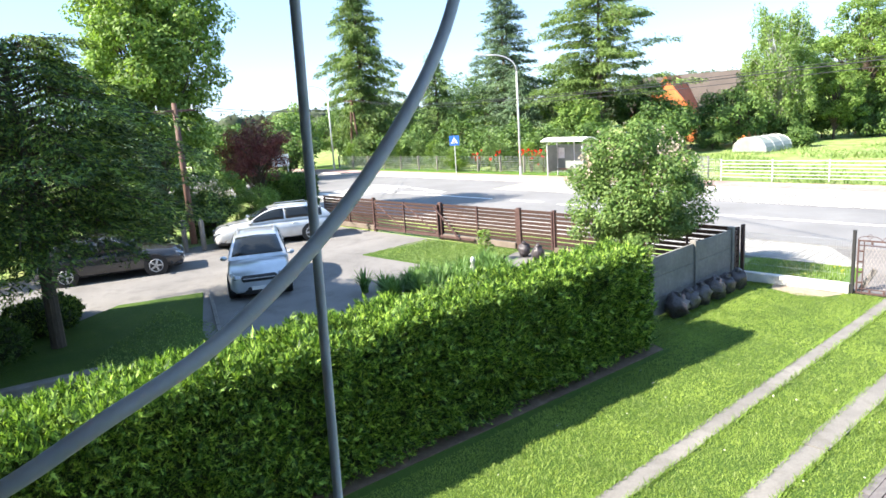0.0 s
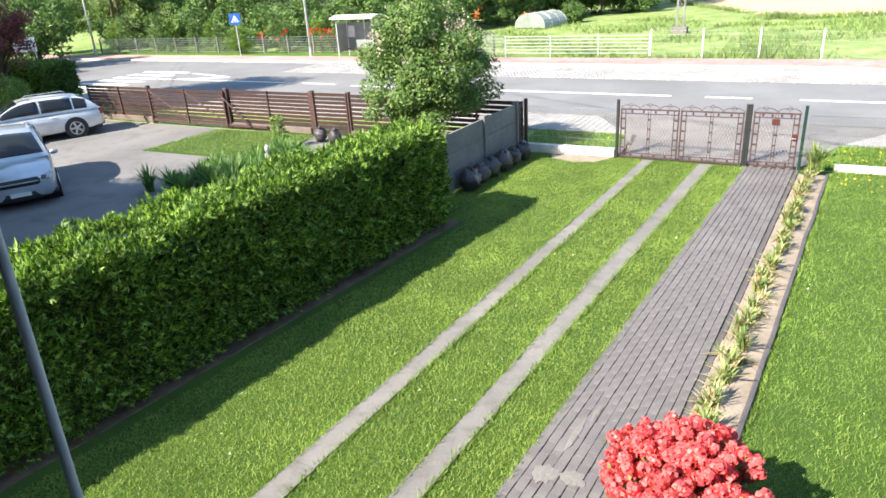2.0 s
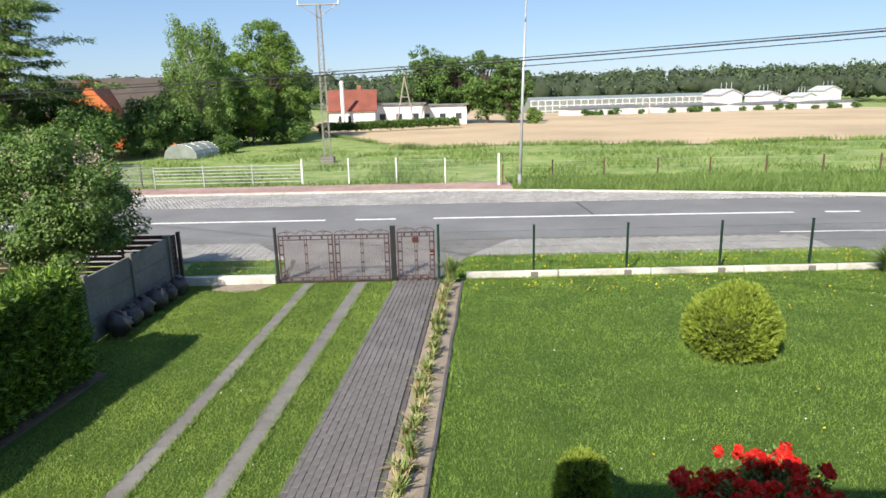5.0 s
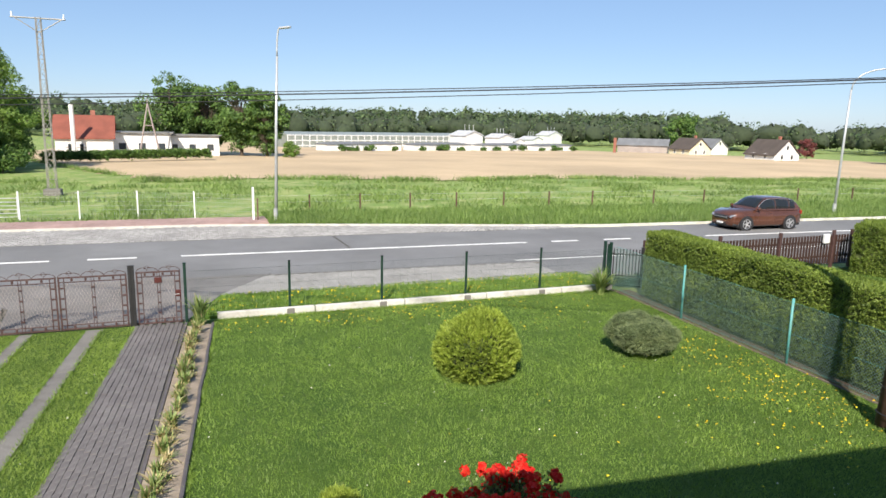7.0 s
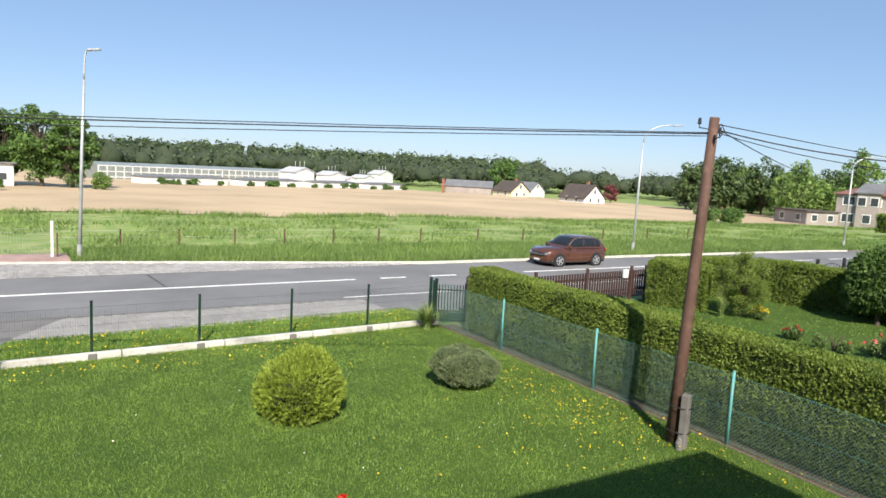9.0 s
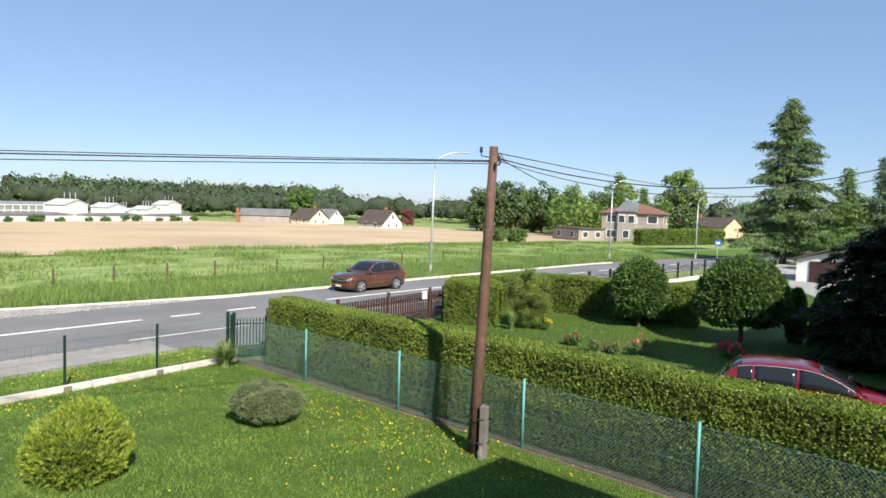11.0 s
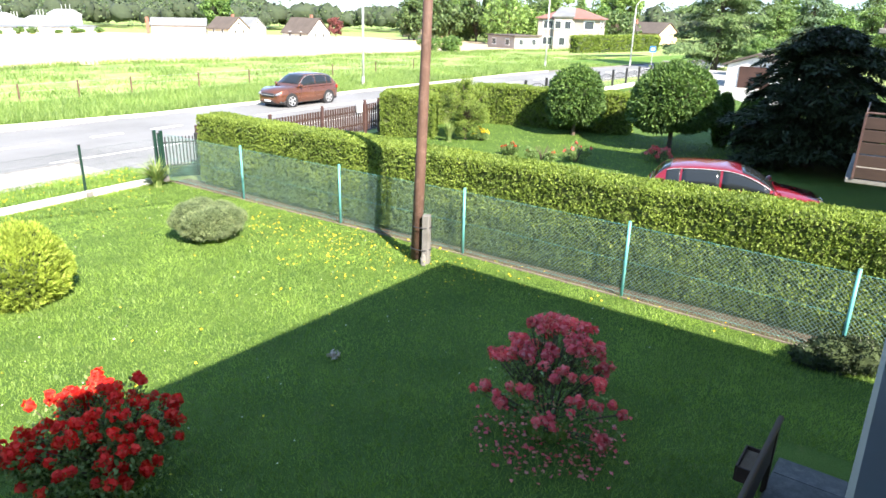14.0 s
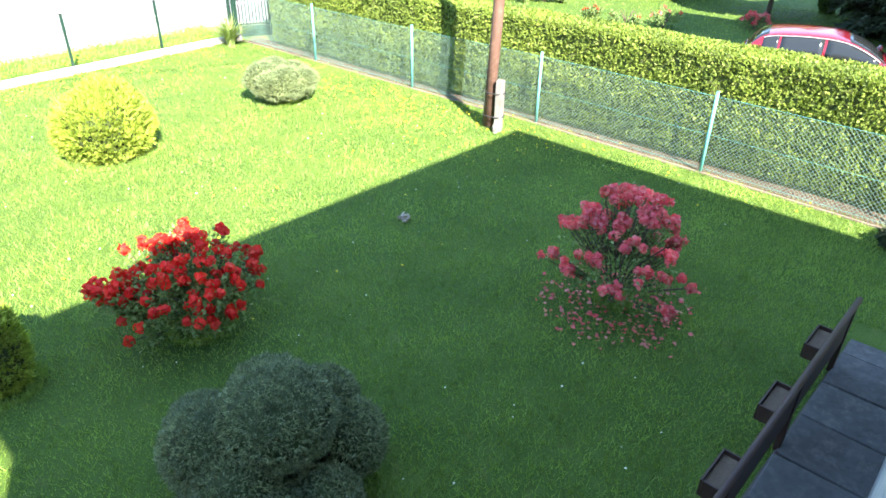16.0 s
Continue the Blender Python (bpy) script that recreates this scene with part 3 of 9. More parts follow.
# ---- hedges ----
def spray_cloud(p, nrm, size, up=0.35, spread=0.7, leaves=3, slim=0.32, flat=0.6):
    """Small sprays of leaves at surface points p with outward directions nrm."""
    n = len(p)
    vs, fs, k = [], [], 0
    for i in range(leaves * 2):
        d = unit(nrm + RNG.normal(0, spread, (n, 3)) + np.array([0, 0, up]))
        face = unit(RNG.normal(0, 1, (n, 3)) + nrm * flat)
        ln = size * RNG.uniform(0.6, 1.3, n)
        v, f = blade_arrays(p + RNG.normal(0, size * 0.2, p.shape), d, face, ln, ln * slim * 0.62)
        vs.append(v)
        fs.append(f + k)
        k += len(v)
    return np.concatenate(vs), np.concatenate(fs)


def fan_cloud(p, nrm, size, up=0.35, spread=0.7):
    """Flat feathery sprays: five narrow leaflets fanned out from each point."""
    n = len(p)
    d = unit(nrm * 0.9 + RNG.normal(0, spread * 0.6, (n, 3)) + np.array([0, 0, up]))
    face = unit(RNG.normal(0, 1, (n, 3)) + nrm * 0.3)
    s = unit(np.cross(d, face))
    face = np.cross(s, d)
    big = size * RNG.uniform(0.65, 1.3, n)
    vs, fs, k = [], [], 0
    for a in (-1.0, -0.5, 0.0, 0.5, 1.0):
        way = unit(d * math.cos(a) + s * math.sin(a) + face * RNG.normal(0, 0.15, (n, 1)))
        ln = big * (0.85 - 0.25 * abs(a)) * RNG.uniform(0.8, 1.15, n)
        v, f = blade_arrays(p + d * (big * (0.45 - 0.35 * abs(a)))[:, None], way, face, ln, ln * 0.165)
        vs.append(v)
        fs.append(f + k)
        k += len(v)
    return np.concatenate(vs), np.concatenate(fs)


def box_points(n, a, b, w0, w1, h, wob=0.05, seed=0, round_top=0.12, bottom=0.0, taper=0.0, sides=(1.0, 1.0)):
    """Points and normals over the sides and top of a clipped hedge from a to b (x, y), left width w0, right width w1."""
    a, b = np.array(a, float), np.array(b, float)
    ax = b - a
    L = np.linalg.norm(ax)
    ax /= L
    sd = np.array([ax[1], -ax[0]])
    W = w0 + w1
    areas = np.array([L * h * sides[0], L * h * sides[1], L * W * 1.25, W * h, W * h])
    pick = RNG.choice(5, n, p=areas / areas.sum())
    u, v = RNG.uniform(0, 1, n), RNG.uniform(0, 1, n)
    s = np.where(pick == 0, w1, np.where(pick == 1, -w0, lerp(-w0, w1, v)))
    t = np.where(pick == 3, 0.0, np.where(pick == 4, L, u * L))
    z = np.where(pick == 2, h, lerp(bottom, h, np.where(pick >= 3, u, v)))
    nx = np.zeros((n, 3))
    nx[pick == 0] = (*sd, 0.1)
    nx[pick == 1] = (*-sd, 0.1)
    nx[pick == 2] = (0, 0, 1)
    nx[pick == 3] = (*-ax, 0.1)
    nx[pick == 4] = (*ax, 0.1)
    # rounded shoulders
    e = np.clip((z - (h - round_top)) / round_top, 0, 1)
    side = np.where(pick == 2, 0, 1)
    s = s - np.sign(s) * side * e * round_top * 0.5
    s = s + np.sign(s) * side * taper * (1 - z / h)
    near = np.clip((np.abs(s - (w1 - w0) / 2) - (W / 2 - round_top)) / round_top, 0, 1)
    z = z - np.where(pick == 2, near * round_top * 0.6, 0)
    p = np.stack([a[0] + ax[0] * t + sd[0] * s, a[1] + ax[1] * t + sd[1] * s, z], 1)
    wav = np.array([noise.noise(Vector((q[0] * 0.9, q[1] * 0.9, q[2] * 1.2 + seed))) for q in p])
    wav2 = np.array([noise.noise(Vector((q[0] * 3.1, q[1] * 3.1, q[2] * 3.3 + seed))) for q in p])
    wav3 = np.array([noise.noise(Vector((q[0] * 8.5, q[1] * 8.5, q[2] * 7.0 + seed))) for q in p])
    p = p + nx * ((wav * wob) + wav2 * wob * 0.6 + wav3 * wob * 0.55)[:, None]
    return p, nx


def hedge(name, a, b, w0, w1, h, n, size, mat, label, wob=0.05, leaves=3, slim=0.32, up=0.35, seed=0, inset=0.1, spread=0.7, depth=0.06, core="inner_shade", flat=0.6, foot=0.0, taper=0.0, sides=(1.0, 1.0), fan=False):
    root = thing(name, (0, 0, 0), label, "hedge")
    d = (Vector(b) - Vector(a)).normalized()
    s = Vector((d.y, -d.x))
    A, B = Vector(a) + d * inset, Vector(b) - d * inset
    cor = [A - s * (w0 - inset), A + s * (w1 - inset), B + s * (w1 - inset), B - s * (w0 - inset)]
    # solid slab whose dark colour stands in for the shaded inside of the hedge
    Shape().slab([tuple(c) for c in cor], 0.0, h - inset).make("shade_core", core, root)
    p, nx = box_points(n, a, b, w0, w1, h, wob, seed, 0.12, foot, taper, sides)
    p = p - nx * RNG.uniform(0, depth, (len(p), 1))
    v, f = fan_cloud(p, nx, size, up, spread) if fan else spray_cloud(p, nx, size, up, spread, leaves, slim, flat)
    quad_mesh("leaves", v, f, mat, root)
    return root


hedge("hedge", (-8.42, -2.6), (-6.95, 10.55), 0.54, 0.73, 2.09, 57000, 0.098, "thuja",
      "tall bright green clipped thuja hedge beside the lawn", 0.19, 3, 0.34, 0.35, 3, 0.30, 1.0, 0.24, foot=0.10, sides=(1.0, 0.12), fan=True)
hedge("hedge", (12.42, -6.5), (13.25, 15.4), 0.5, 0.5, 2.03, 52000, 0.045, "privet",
      "long clipped green privet hedge behind the wire fence", 0.035, 2, 0.62, 0.15, 9, 0.06, 0.9, 0.04, "privet_shade", 1.6, 0.13, 0.02, (0.08, 1.0))


# ---- own house, round the camera ----
HX, HY, HT = 0.45, -0.93, -3.7        # a point on the front wall, and the turn of the house


def house_part(name, c, s, mat, parent, bev=0.0, label=""):
    """A block in the house's own frame: x along the front, y forwards."""
    return Shape().box(c, s, 0, bev).make(name, mat, parent, label)


own = thing("house", (HX, HY, 0), "pebble-dashed house with a loggia and a broad flat eave", "house", turn=HT)
# front wall below the loggia, right and left of it, over it
house_part("wall", (2.5, -0.15, 2.03), (9.4, 0.3, 4.06), "plaster", own)
house_part("wall", (5.03, -0.15, 5.1), (4.34, 0.3, 2.04), "plaster", own, label="grey pebble-dash wall beside the loggia")
house_part("wall", (-1.95, -0.15, 5.1), (0.5, 0.3, 2.04), "plaster", own)
house_part("wall", (7.05, -5.3, 3.06), (0.3, 9.99, 6.12), "plaster", own)
house_part("wall", (-2.05, -5.3, 3.06), (0.3, 9.99, 6.12), "plaster", own)
house_part("wall", (2.5, -3.0, 3.06), (8.78, 0.25, 6.12), "plaster", own)
house_part("wall", (2.5, -10.45, 3.06), (9.4, 0.3, 6.12), "plaster", own)
house_part("loggia_floor", (2.5, -1.6, 3.15), (8.78, 2.55, 0.2), "concrete", own)
Shape().slab([(-2.6, 0.60), (-2.6, -10.8), (7.25, -10.8), (7.25, 0.42)], 6.12, 6.66).make("roof", "wall_concrete", own)
house_part("parapet_cap", (0.56, -0.13, 4.085), (4.56, 0.42, 0.045), "sheet", own, 0.012, "pale blue-grey sheet metal parapet cap")
house_part("seal", (2.85, -0.13, 4.125), (0.03, 0.42, 0.035), "rubber", own, 0.01)


# ---- concrete wheel strips ----
for k, (near, far) in enumerate(STRIPS):
    base = thing("wheel_strip", (0, 0, 0), "narrow weathered concrete wheel strip set in the lawn", "path", "wheel strips")
    y = -0.8
    while y < 16.2:
        ln = RNG.uniform(1.7, 2.6)
        y1 = min(y + ln, 16.4)
        a, b = RNG.normal(0, 0.012, 2)
        z = 0.022 + RNG.uniform(-0.006, 0.008)
        q = [(lx(y, near[0], far[0]) + a, y), (lx(y, near[1], far[1]) + b, y), (lx(y1, near[1], far[1]) + b, y1 - 0.012), (lx(y1, near[0], far[0]) + a, y1 - 0.012)]
        Shape().slab(q, -0.03, z).make("slab", "concrete", base)
        y = y1

# ---- brick garden path ----
path_ob = strip("path_bed", [(lx(0, *PATH_L) - 0.03, 0.0), (lx(0, *PATH_R) + 0.03, 0.0), (lx(16.42, *PATH_R) + 0.03, 16.42), (lx(16.42, *PATH_L) - 0.03, 16.42)], 0.012, "joint", 0.04,
                "straight garden path of dark grey concrete bricks")
COLS = 11
brick_mesh = None
rest = Shape()
row = 0
y = 0.1
while y < 16.25:
    for c in range(COLS):
        yy = y + (0.105 if c % 2 else 0.0)
        x0, x1 = lx(yy, *PATH_L), lx(yy, *PATH_R)
        w = (x1 - x0) / COLS
        cx = x0 + w * (c + 0.5) + RNG.normal(0, 0.002)
        z = 0.028 + RNG.normal(0, 0.0025)
        turn = -4.0 + RNG.normal(0, 0.5)
        if 5.3 < yy < 10.6:
            if brick_mesh is None:
                ob = Shape().box((0, 0, 0), (1.0, 0.2075, 0.05), 0, 0.004).make("brick", "paver", path_ob)
                brick_mesh = ob.data
            else:
                ob = new("brick", brick_mesh)
                ob.parent = path_ob
            ob.matrix_basis = pose(cx, yy + 0.1, z - 0.015, 0, 0, turn) @ Matrix.Diagonal((w - 0.009, 1, 1, 1))
        else:
            rest.box((cx, yy + 0.1, z - 0.015), (w - 0.009, 0.2075, 0.05), turn, 0.004)
    y += 0.209
tagged(rest.make("brick_rest", "paver", path_ob), kind="stuff")
Shape().slab([(lx(0, *PATH_R) + 0.035, 0), (lx(0, *PATH_R) + 0.085, 0), (lx(16.4, *PATH_R) + 0.085, 16.4), (lx(16.4, *PATH_R) + 0.035, 16.4)], -0.03, 0.035).make(
    "path_edging", "edging", kind="structure", label="dark concrete edging along the brick path")

for k, (x, y, a, b) in enumerate(((-1.9, 4.29, 0.11, 0.13), (-1.62, 4.34, 0.13, 0.1), (-1.8, 5.05, 0.035, 0.3), (-1.7, 5.5, 0.03, 0.16), (-1.32, 4.55, 0.08, 0.1))):
    tagged(Shape().lump((0, 0, 0), (a, b, 0.006), 0.7, 18, k * 2.3, 2.2).make("mortar_splash", "concrete"), "thin splash of dried grey mortar on the bricks", "splash", "mortar splashes").matrix_basis = pose(x, y, 0.041, 0, 0, -4)

# ---- flower bed ----
bed = Shape()
v, f = [], []
YS = steps(4.2, 16.1, 60)
for y in YS:
    a, b = lx(y, *BED_L) + 0.03, lx(y, *BED_R)
    for i in range(7):
        x = lerp(a, b, i / 6)
        v.append((x, y, 0.03 + 0.03 * noise.noise(Vector((x * 4, y * 4, 0))) + 0.02 * math.sin(math.pi * i / 6)))
for j in range(len(YS) - 1):
    for i in range(6):
        f.append((j * 7 + i, j * 7 + i + 1, j * 7 + 8 + i, j * 7 + 7 + i))
mesh_object("flower_bed", v, f, "bed", label="narrow bed of pale sandy soil beside the path", kind="structure", smooth=True)
edge_pts = [(lx(y, *BED_R) + 0.03 * noise.noise(Vector((0, y * 0.8, 3))), y, 0.05) for y in steps(4.0, 16.1, 40)]
Shape().tube(edge_pts, 0.035, 6).make("bed_edging", "edging", kind="structure", label="dark rolled edging between bed and lawn")


def sword_clump(name, at, n, length, mat, label, group, dry=0.0, spread=0.5, width=0.02):
    """A clump of sword-shaped leaves that bend over."""
    root = thing(name, at, label, "plant", group)
    for part_name, m, cnt, sp in (("leaves", mat, int(n * (1 - dry)), spread), ("dry_leaves", "dry_leaf", int(n * dry), spread * 1.4)):
        if not cnt:
            continue
        vs, fs, k = [], [], 0
        for i in range(cnt):
            a = RNG.uniform(0, 2 * math.pi)
            ln = length * RNG.uniform(0.6, 1.15)
            out = sp * RNG.uniform(0.2, 1.0)
            d = np.array([math.cos(a), math.sin(a)])
            base = np.array([*(RNG.normal(0, 0.035, 2)), 0.0])
            side = np.array([-d[1], d[0], 0]) * width * RNG.uniform(0.7, 1.2)
            pts = []
            for s in (0, 0.4, 0.75, 1.0):
                pts.append(base + np.array([*(d * out * ln * s * s), ln * (s - 0.55 * out * s * s)]))
            for q, wd in zip(pts[:3], (0.8, 1.0, 0.7)):
                vs += [q - side * wd, q + side * wd]
            vs.append(pts[3])
            fs += [(k, k + 1, k + 3, k + 2), (k + 2, k + 3, k + 5, k + 4), (k + 4, k + 5, k + 6)]
            k += 7
        mesh_object(part_name, [tuple(q) for q in vs], fs, m, root)
    return root


for i in range(23):
    y = 5.2 + i * 0.465 + RNG.normal(0, 0.08)
    x = lerp(lx(y, *BED_L), lx(y, *BED_R), RNG.uniform(0.28, 0.5))
    sword_clump("iris_clump", (x, y, 0.02), 52, RNG.uniform(0.28, 0.46), "iris_leaf", "fading iris clump with yellowed leaves in the sandy bed", "bed plants", RNG.uniform(0.2, 0.5), 0.65, 0.017)
for i in range(26):
    y = 4.9 + i * 0.42 + RNG.normal(0, 0.1)
    x = lerp(lx(y, *BED_L), lx(y, *BED_R), RNG.uniform(0.14, 0.62))
    sword_clump("iris_clump", (x, y, 0.02), 34, RNG.uniform(0.14, 0.26), "iris_leaf", "low withered clump of bulb leaves in the sandy bed", "withered bed plants", RNG.uniform(0.45, 0.8), 1.1, 0.014)
sword_clump("iris_clump", (0.3, 16.05, 0.02), 150, 0.85, "iris_leaf", "tall green iris clump beside the gate post", "", 0.06, 0.5, 0.018)
sword_clump("iris_clump", (11.75, 16.1, 0.0), 260, 0.95, "iris_leaf", "pale green iris clump at the corner of the lawn", "", 0.0, 0.85, 0.02)


# ---- shrubs ----
def lobe_points(n, lobes, rough=0.06, freq=2.5, low=0.0):
    """Points on the outer skin of overlapping rounded lobes: (middle, radii)."""
    ar = np.array([r[0] * r[1] + r[0] * r[2] for _, r in lobes])
    cnt = (n * ar / ar.sum()).astype(int)
    P, N = [], []
    for (c, r), k in zip(lobes, cnt):
        c, r = np.array(c, float), np.array(r, float)
        d = unit(RNG.normal(0, 1, (k, 3)))
        w = np.array([noise.noise(Vector(q * freq) + Vector(c) * 3) for q in d])
        p = c + d * r * (1 + rough * w)[:, None]
        keep = p[:, 2] > low
        for c2, r2 in lobes:
            c2, r2 = np.array(c2, float), np.array(r2, float)
            if (c2 == c).all():
                continue
            keep &= (((p - c2) / (r2 * 0.93)) ** 2).sum(1) > 1
        P.append(p[keep])
        N.append(unit(d[keep] / r))
    return np.concatenate(P), np.concatenate(N)


def rounded_shrub(name, at, lobes, n, size, mat, label, up=0.2, spread=0.6, leaves=3, slim=0.25, rough=0.08, depth=0.05, core=0.86, freq=2.5, fan=False):
    root = thing(name, at, label, "shrub")
    # lumps under the leaf skin, coloured dark as the shade in the crevices
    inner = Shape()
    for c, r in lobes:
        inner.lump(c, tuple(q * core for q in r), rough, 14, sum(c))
    inner.make("shade_core", "inner_shade", root)
    p, nx = lobe_points(n, lobes, rough, freq)
    p = p - nx * RNG.uniform(0, depth, (len(p), 1))
    v, f = fan_cloud(p, nx, size, up, spread) if fan else spray_cloud(p, nx, size, up, spread, leaves, slim)
    quad_mesh("leaves", v, f, mat, root)
    return root


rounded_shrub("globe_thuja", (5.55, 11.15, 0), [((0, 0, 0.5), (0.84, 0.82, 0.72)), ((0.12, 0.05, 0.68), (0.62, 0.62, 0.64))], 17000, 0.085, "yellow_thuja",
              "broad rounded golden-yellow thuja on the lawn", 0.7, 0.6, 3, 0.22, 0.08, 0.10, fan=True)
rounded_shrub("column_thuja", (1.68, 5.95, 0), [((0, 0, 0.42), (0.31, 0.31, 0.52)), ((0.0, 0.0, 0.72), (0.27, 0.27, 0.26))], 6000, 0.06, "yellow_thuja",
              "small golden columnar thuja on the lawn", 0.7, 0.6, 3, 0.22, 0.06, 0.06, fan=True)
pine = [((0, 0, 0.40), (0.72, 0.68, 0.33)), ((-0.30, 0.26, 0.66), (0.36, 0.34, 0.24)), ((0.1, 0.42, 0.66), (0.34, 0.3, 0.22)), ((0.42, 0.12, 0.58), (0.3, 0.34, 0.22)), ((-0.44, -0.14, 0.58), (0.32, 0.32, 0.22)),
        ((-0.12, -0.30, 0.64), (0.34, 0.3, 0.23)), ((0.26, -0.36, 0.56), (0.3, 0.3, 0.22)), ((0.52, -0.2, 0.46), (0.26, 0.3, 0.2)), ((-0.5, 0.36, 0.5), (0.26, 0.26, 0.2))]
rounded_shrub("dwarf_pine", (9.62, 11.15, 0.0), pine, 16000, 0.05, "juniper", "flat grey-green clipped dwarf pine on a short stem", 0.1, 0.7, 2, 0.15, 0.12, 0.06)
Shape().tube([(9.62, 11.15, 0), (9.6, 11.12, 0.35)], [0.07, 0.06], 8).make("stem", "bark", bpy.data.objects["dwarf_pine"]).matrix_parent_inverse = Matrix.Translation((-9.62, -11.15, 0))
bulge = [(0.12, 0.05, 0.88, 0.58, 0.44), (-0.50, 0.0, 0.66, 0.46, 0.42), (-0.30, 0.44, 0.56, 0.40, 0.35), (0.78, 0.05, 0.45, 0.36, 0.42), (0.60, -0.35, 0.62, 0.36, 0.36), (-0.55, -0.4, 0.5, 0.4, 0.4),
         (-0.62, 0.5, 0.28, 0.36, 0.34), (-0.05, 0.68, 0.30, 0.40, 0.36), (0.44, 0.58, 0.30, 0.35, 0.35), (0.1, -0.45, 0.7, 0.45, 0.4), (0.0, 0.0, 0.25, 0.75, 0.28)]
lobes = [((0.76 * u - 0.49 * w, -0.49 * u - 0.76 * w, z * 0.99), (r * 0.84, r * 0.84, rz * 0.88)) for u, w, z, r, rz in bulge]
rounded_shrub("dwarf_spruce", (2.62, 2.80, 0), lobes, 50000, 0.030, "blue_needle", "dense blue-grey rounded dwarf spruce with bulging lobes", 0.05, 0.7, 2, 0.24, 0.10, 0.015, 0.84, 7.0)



def azalea(name, at, r, h, petals, label, clusters, n_leaf, size=0.055, per=26, stems=9, tips=0, arm=None):
    """An open shrub: thin stems, leaf whorls and ball-like flower heads at the twig ends."""
    root = thing(name, at, label, "shrub")
    st = Shape()
    heads = []
    for i in range(clusters):
        a = RNG.uniform(0, 2 * math.pi)
        k = math.sqrt(RNG.uniform(0.02, 1.0))
        if tips:
            a, k = i * 2.4, math.sqrt((i % tips + 0.5) / tips)
        z = h * (0.95 - 0.5 * k * k * RNG.uniform(0.3, 1.5)) + RNG.normal(0, 0.05)
        if tips and i >= tips:                  # flower heads gathered at the twig ends
            q = heads[i % tips]
            heads.append((q[0] + RNG.normal(0, 0.08), q[1] + RNG.normal(0, 0.08), q[2] + RNG.normal(0, 0.035)))
            continue
        heads.append((r * k * math.cos(a), r * k * math.sin(a), max(0.15, z)))
    if arm:                                     # one long side branch
        for i in range(26):
            k = RNG.uniform(0.45, 1.0)
            heads.append((arm[0] * k + RNG.normal(0, 0.09), arm[1] * k + RNG.normal(0, 0.09), arm[2] * (0.6 + 0.4 * k) + RNG.normal(0, 0.06)))
    for i in range(stems):
        a = 2 * math.pi * i / stems + RNG.uniform(-0.3, 0.3)
        kk = RNG.uniform(0.4, 0.8)
        mid = (0.35 * r * kk * math.cos(a), 0.35 * r * kk * math.sin(a), h * 0.4)
        st.tube([(0.03 * math.cos(a), 0.03 * math.sin(a), 0), mid, (r * kk * math.cos(a), r * kk * math.sin(a), h * 0.75)], [0.018, 0.012, 0.006], 5)
    for q in heads:
        st.tube([(q[0] * 0.45, q[1] * 0.45, q[2] * 0.55), (q[0], q[1], q[2])], [0.008, 0.004], 4)
    st.make("branchwork", "bark", root)
    P = np.repeat(np.array(heads), per, 0)
    d = unit(RNG.normal(0, 1, P.shape) + np.array([0, 0, 0.45]))
    s = size * RNG.uniform(0.7, 1.25, len(P))
    way = unit(np.cross(d, RNG.normal(0, 1, d.shape)) + d * 0.35)
    v, f = leaf_arrays(P + d * RNG.uniform(0.035, 0.06, (len(P), 1)) - way * (s * 0.4)[:, None], way, unit(d + RNG.normal(0, 0.35, d.shape)), s, s * 0.46, 0.3)
    quad_mesh("blossom", v, f, petals, root)
    if n_leaf:
        hp = np.array(heads)[RNG.integers(0, len(heads), n_leaf)] * RNG.uniform(0.55, 0.98, (n_leaf, 1)) + RNG.normal(0, 0.07, (n_leaf, 3))
        hp[:, 2] = np.maximum(hp[:, 2] - 0.05, 0.06)
        dd = unit(RNG.normal(0, 1, (n_leaf, 3)) + np.array([0, 0, 0.4]))
        ss = RNG.uniform(0.04, 0.075, n_leaf)
        v, f = leaf_arrays(hp, dd, unit(RNG.normal(0, 1, (n_leaf, 3)) + np.array([0, 0, 0.8])), ss, ss * 0.3)
        quad_mesh("leaves", v, f, "azalea_leaf", root)
    return root


azalea("azalea", (3.55, 5.35, 0), 0.86, 1.15, "red_petal", "bright red azalea shrub in flower on the lawn", 125, 9000, size=0.060, per=30, arm=(-0.88, 0.3, 0.80))
azalea("azalea", (7.2, 1.85, 0), 0.85, 1.5, "pink_petal", "open pink azalea shrub dropping its petals on the grass", 170, 2200, size=0.056, per=30, stems=6, tips=30)
azalea("azalea", (-0.52, 3.85, 0), 0.66, 1.27, "coral_petal", "dense coral-pink azalea covered in flowers beside the path", 360, 1600, size=0.045, per=56)
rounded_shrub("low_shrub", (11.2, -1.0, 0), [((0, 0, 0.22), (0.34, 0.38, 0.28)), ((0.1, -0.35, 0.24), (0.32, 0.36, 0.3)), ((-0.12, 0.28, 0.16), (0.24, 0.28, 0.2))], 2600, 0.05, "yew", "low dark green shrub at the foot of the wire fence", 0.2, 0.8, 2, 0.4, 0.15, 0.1)
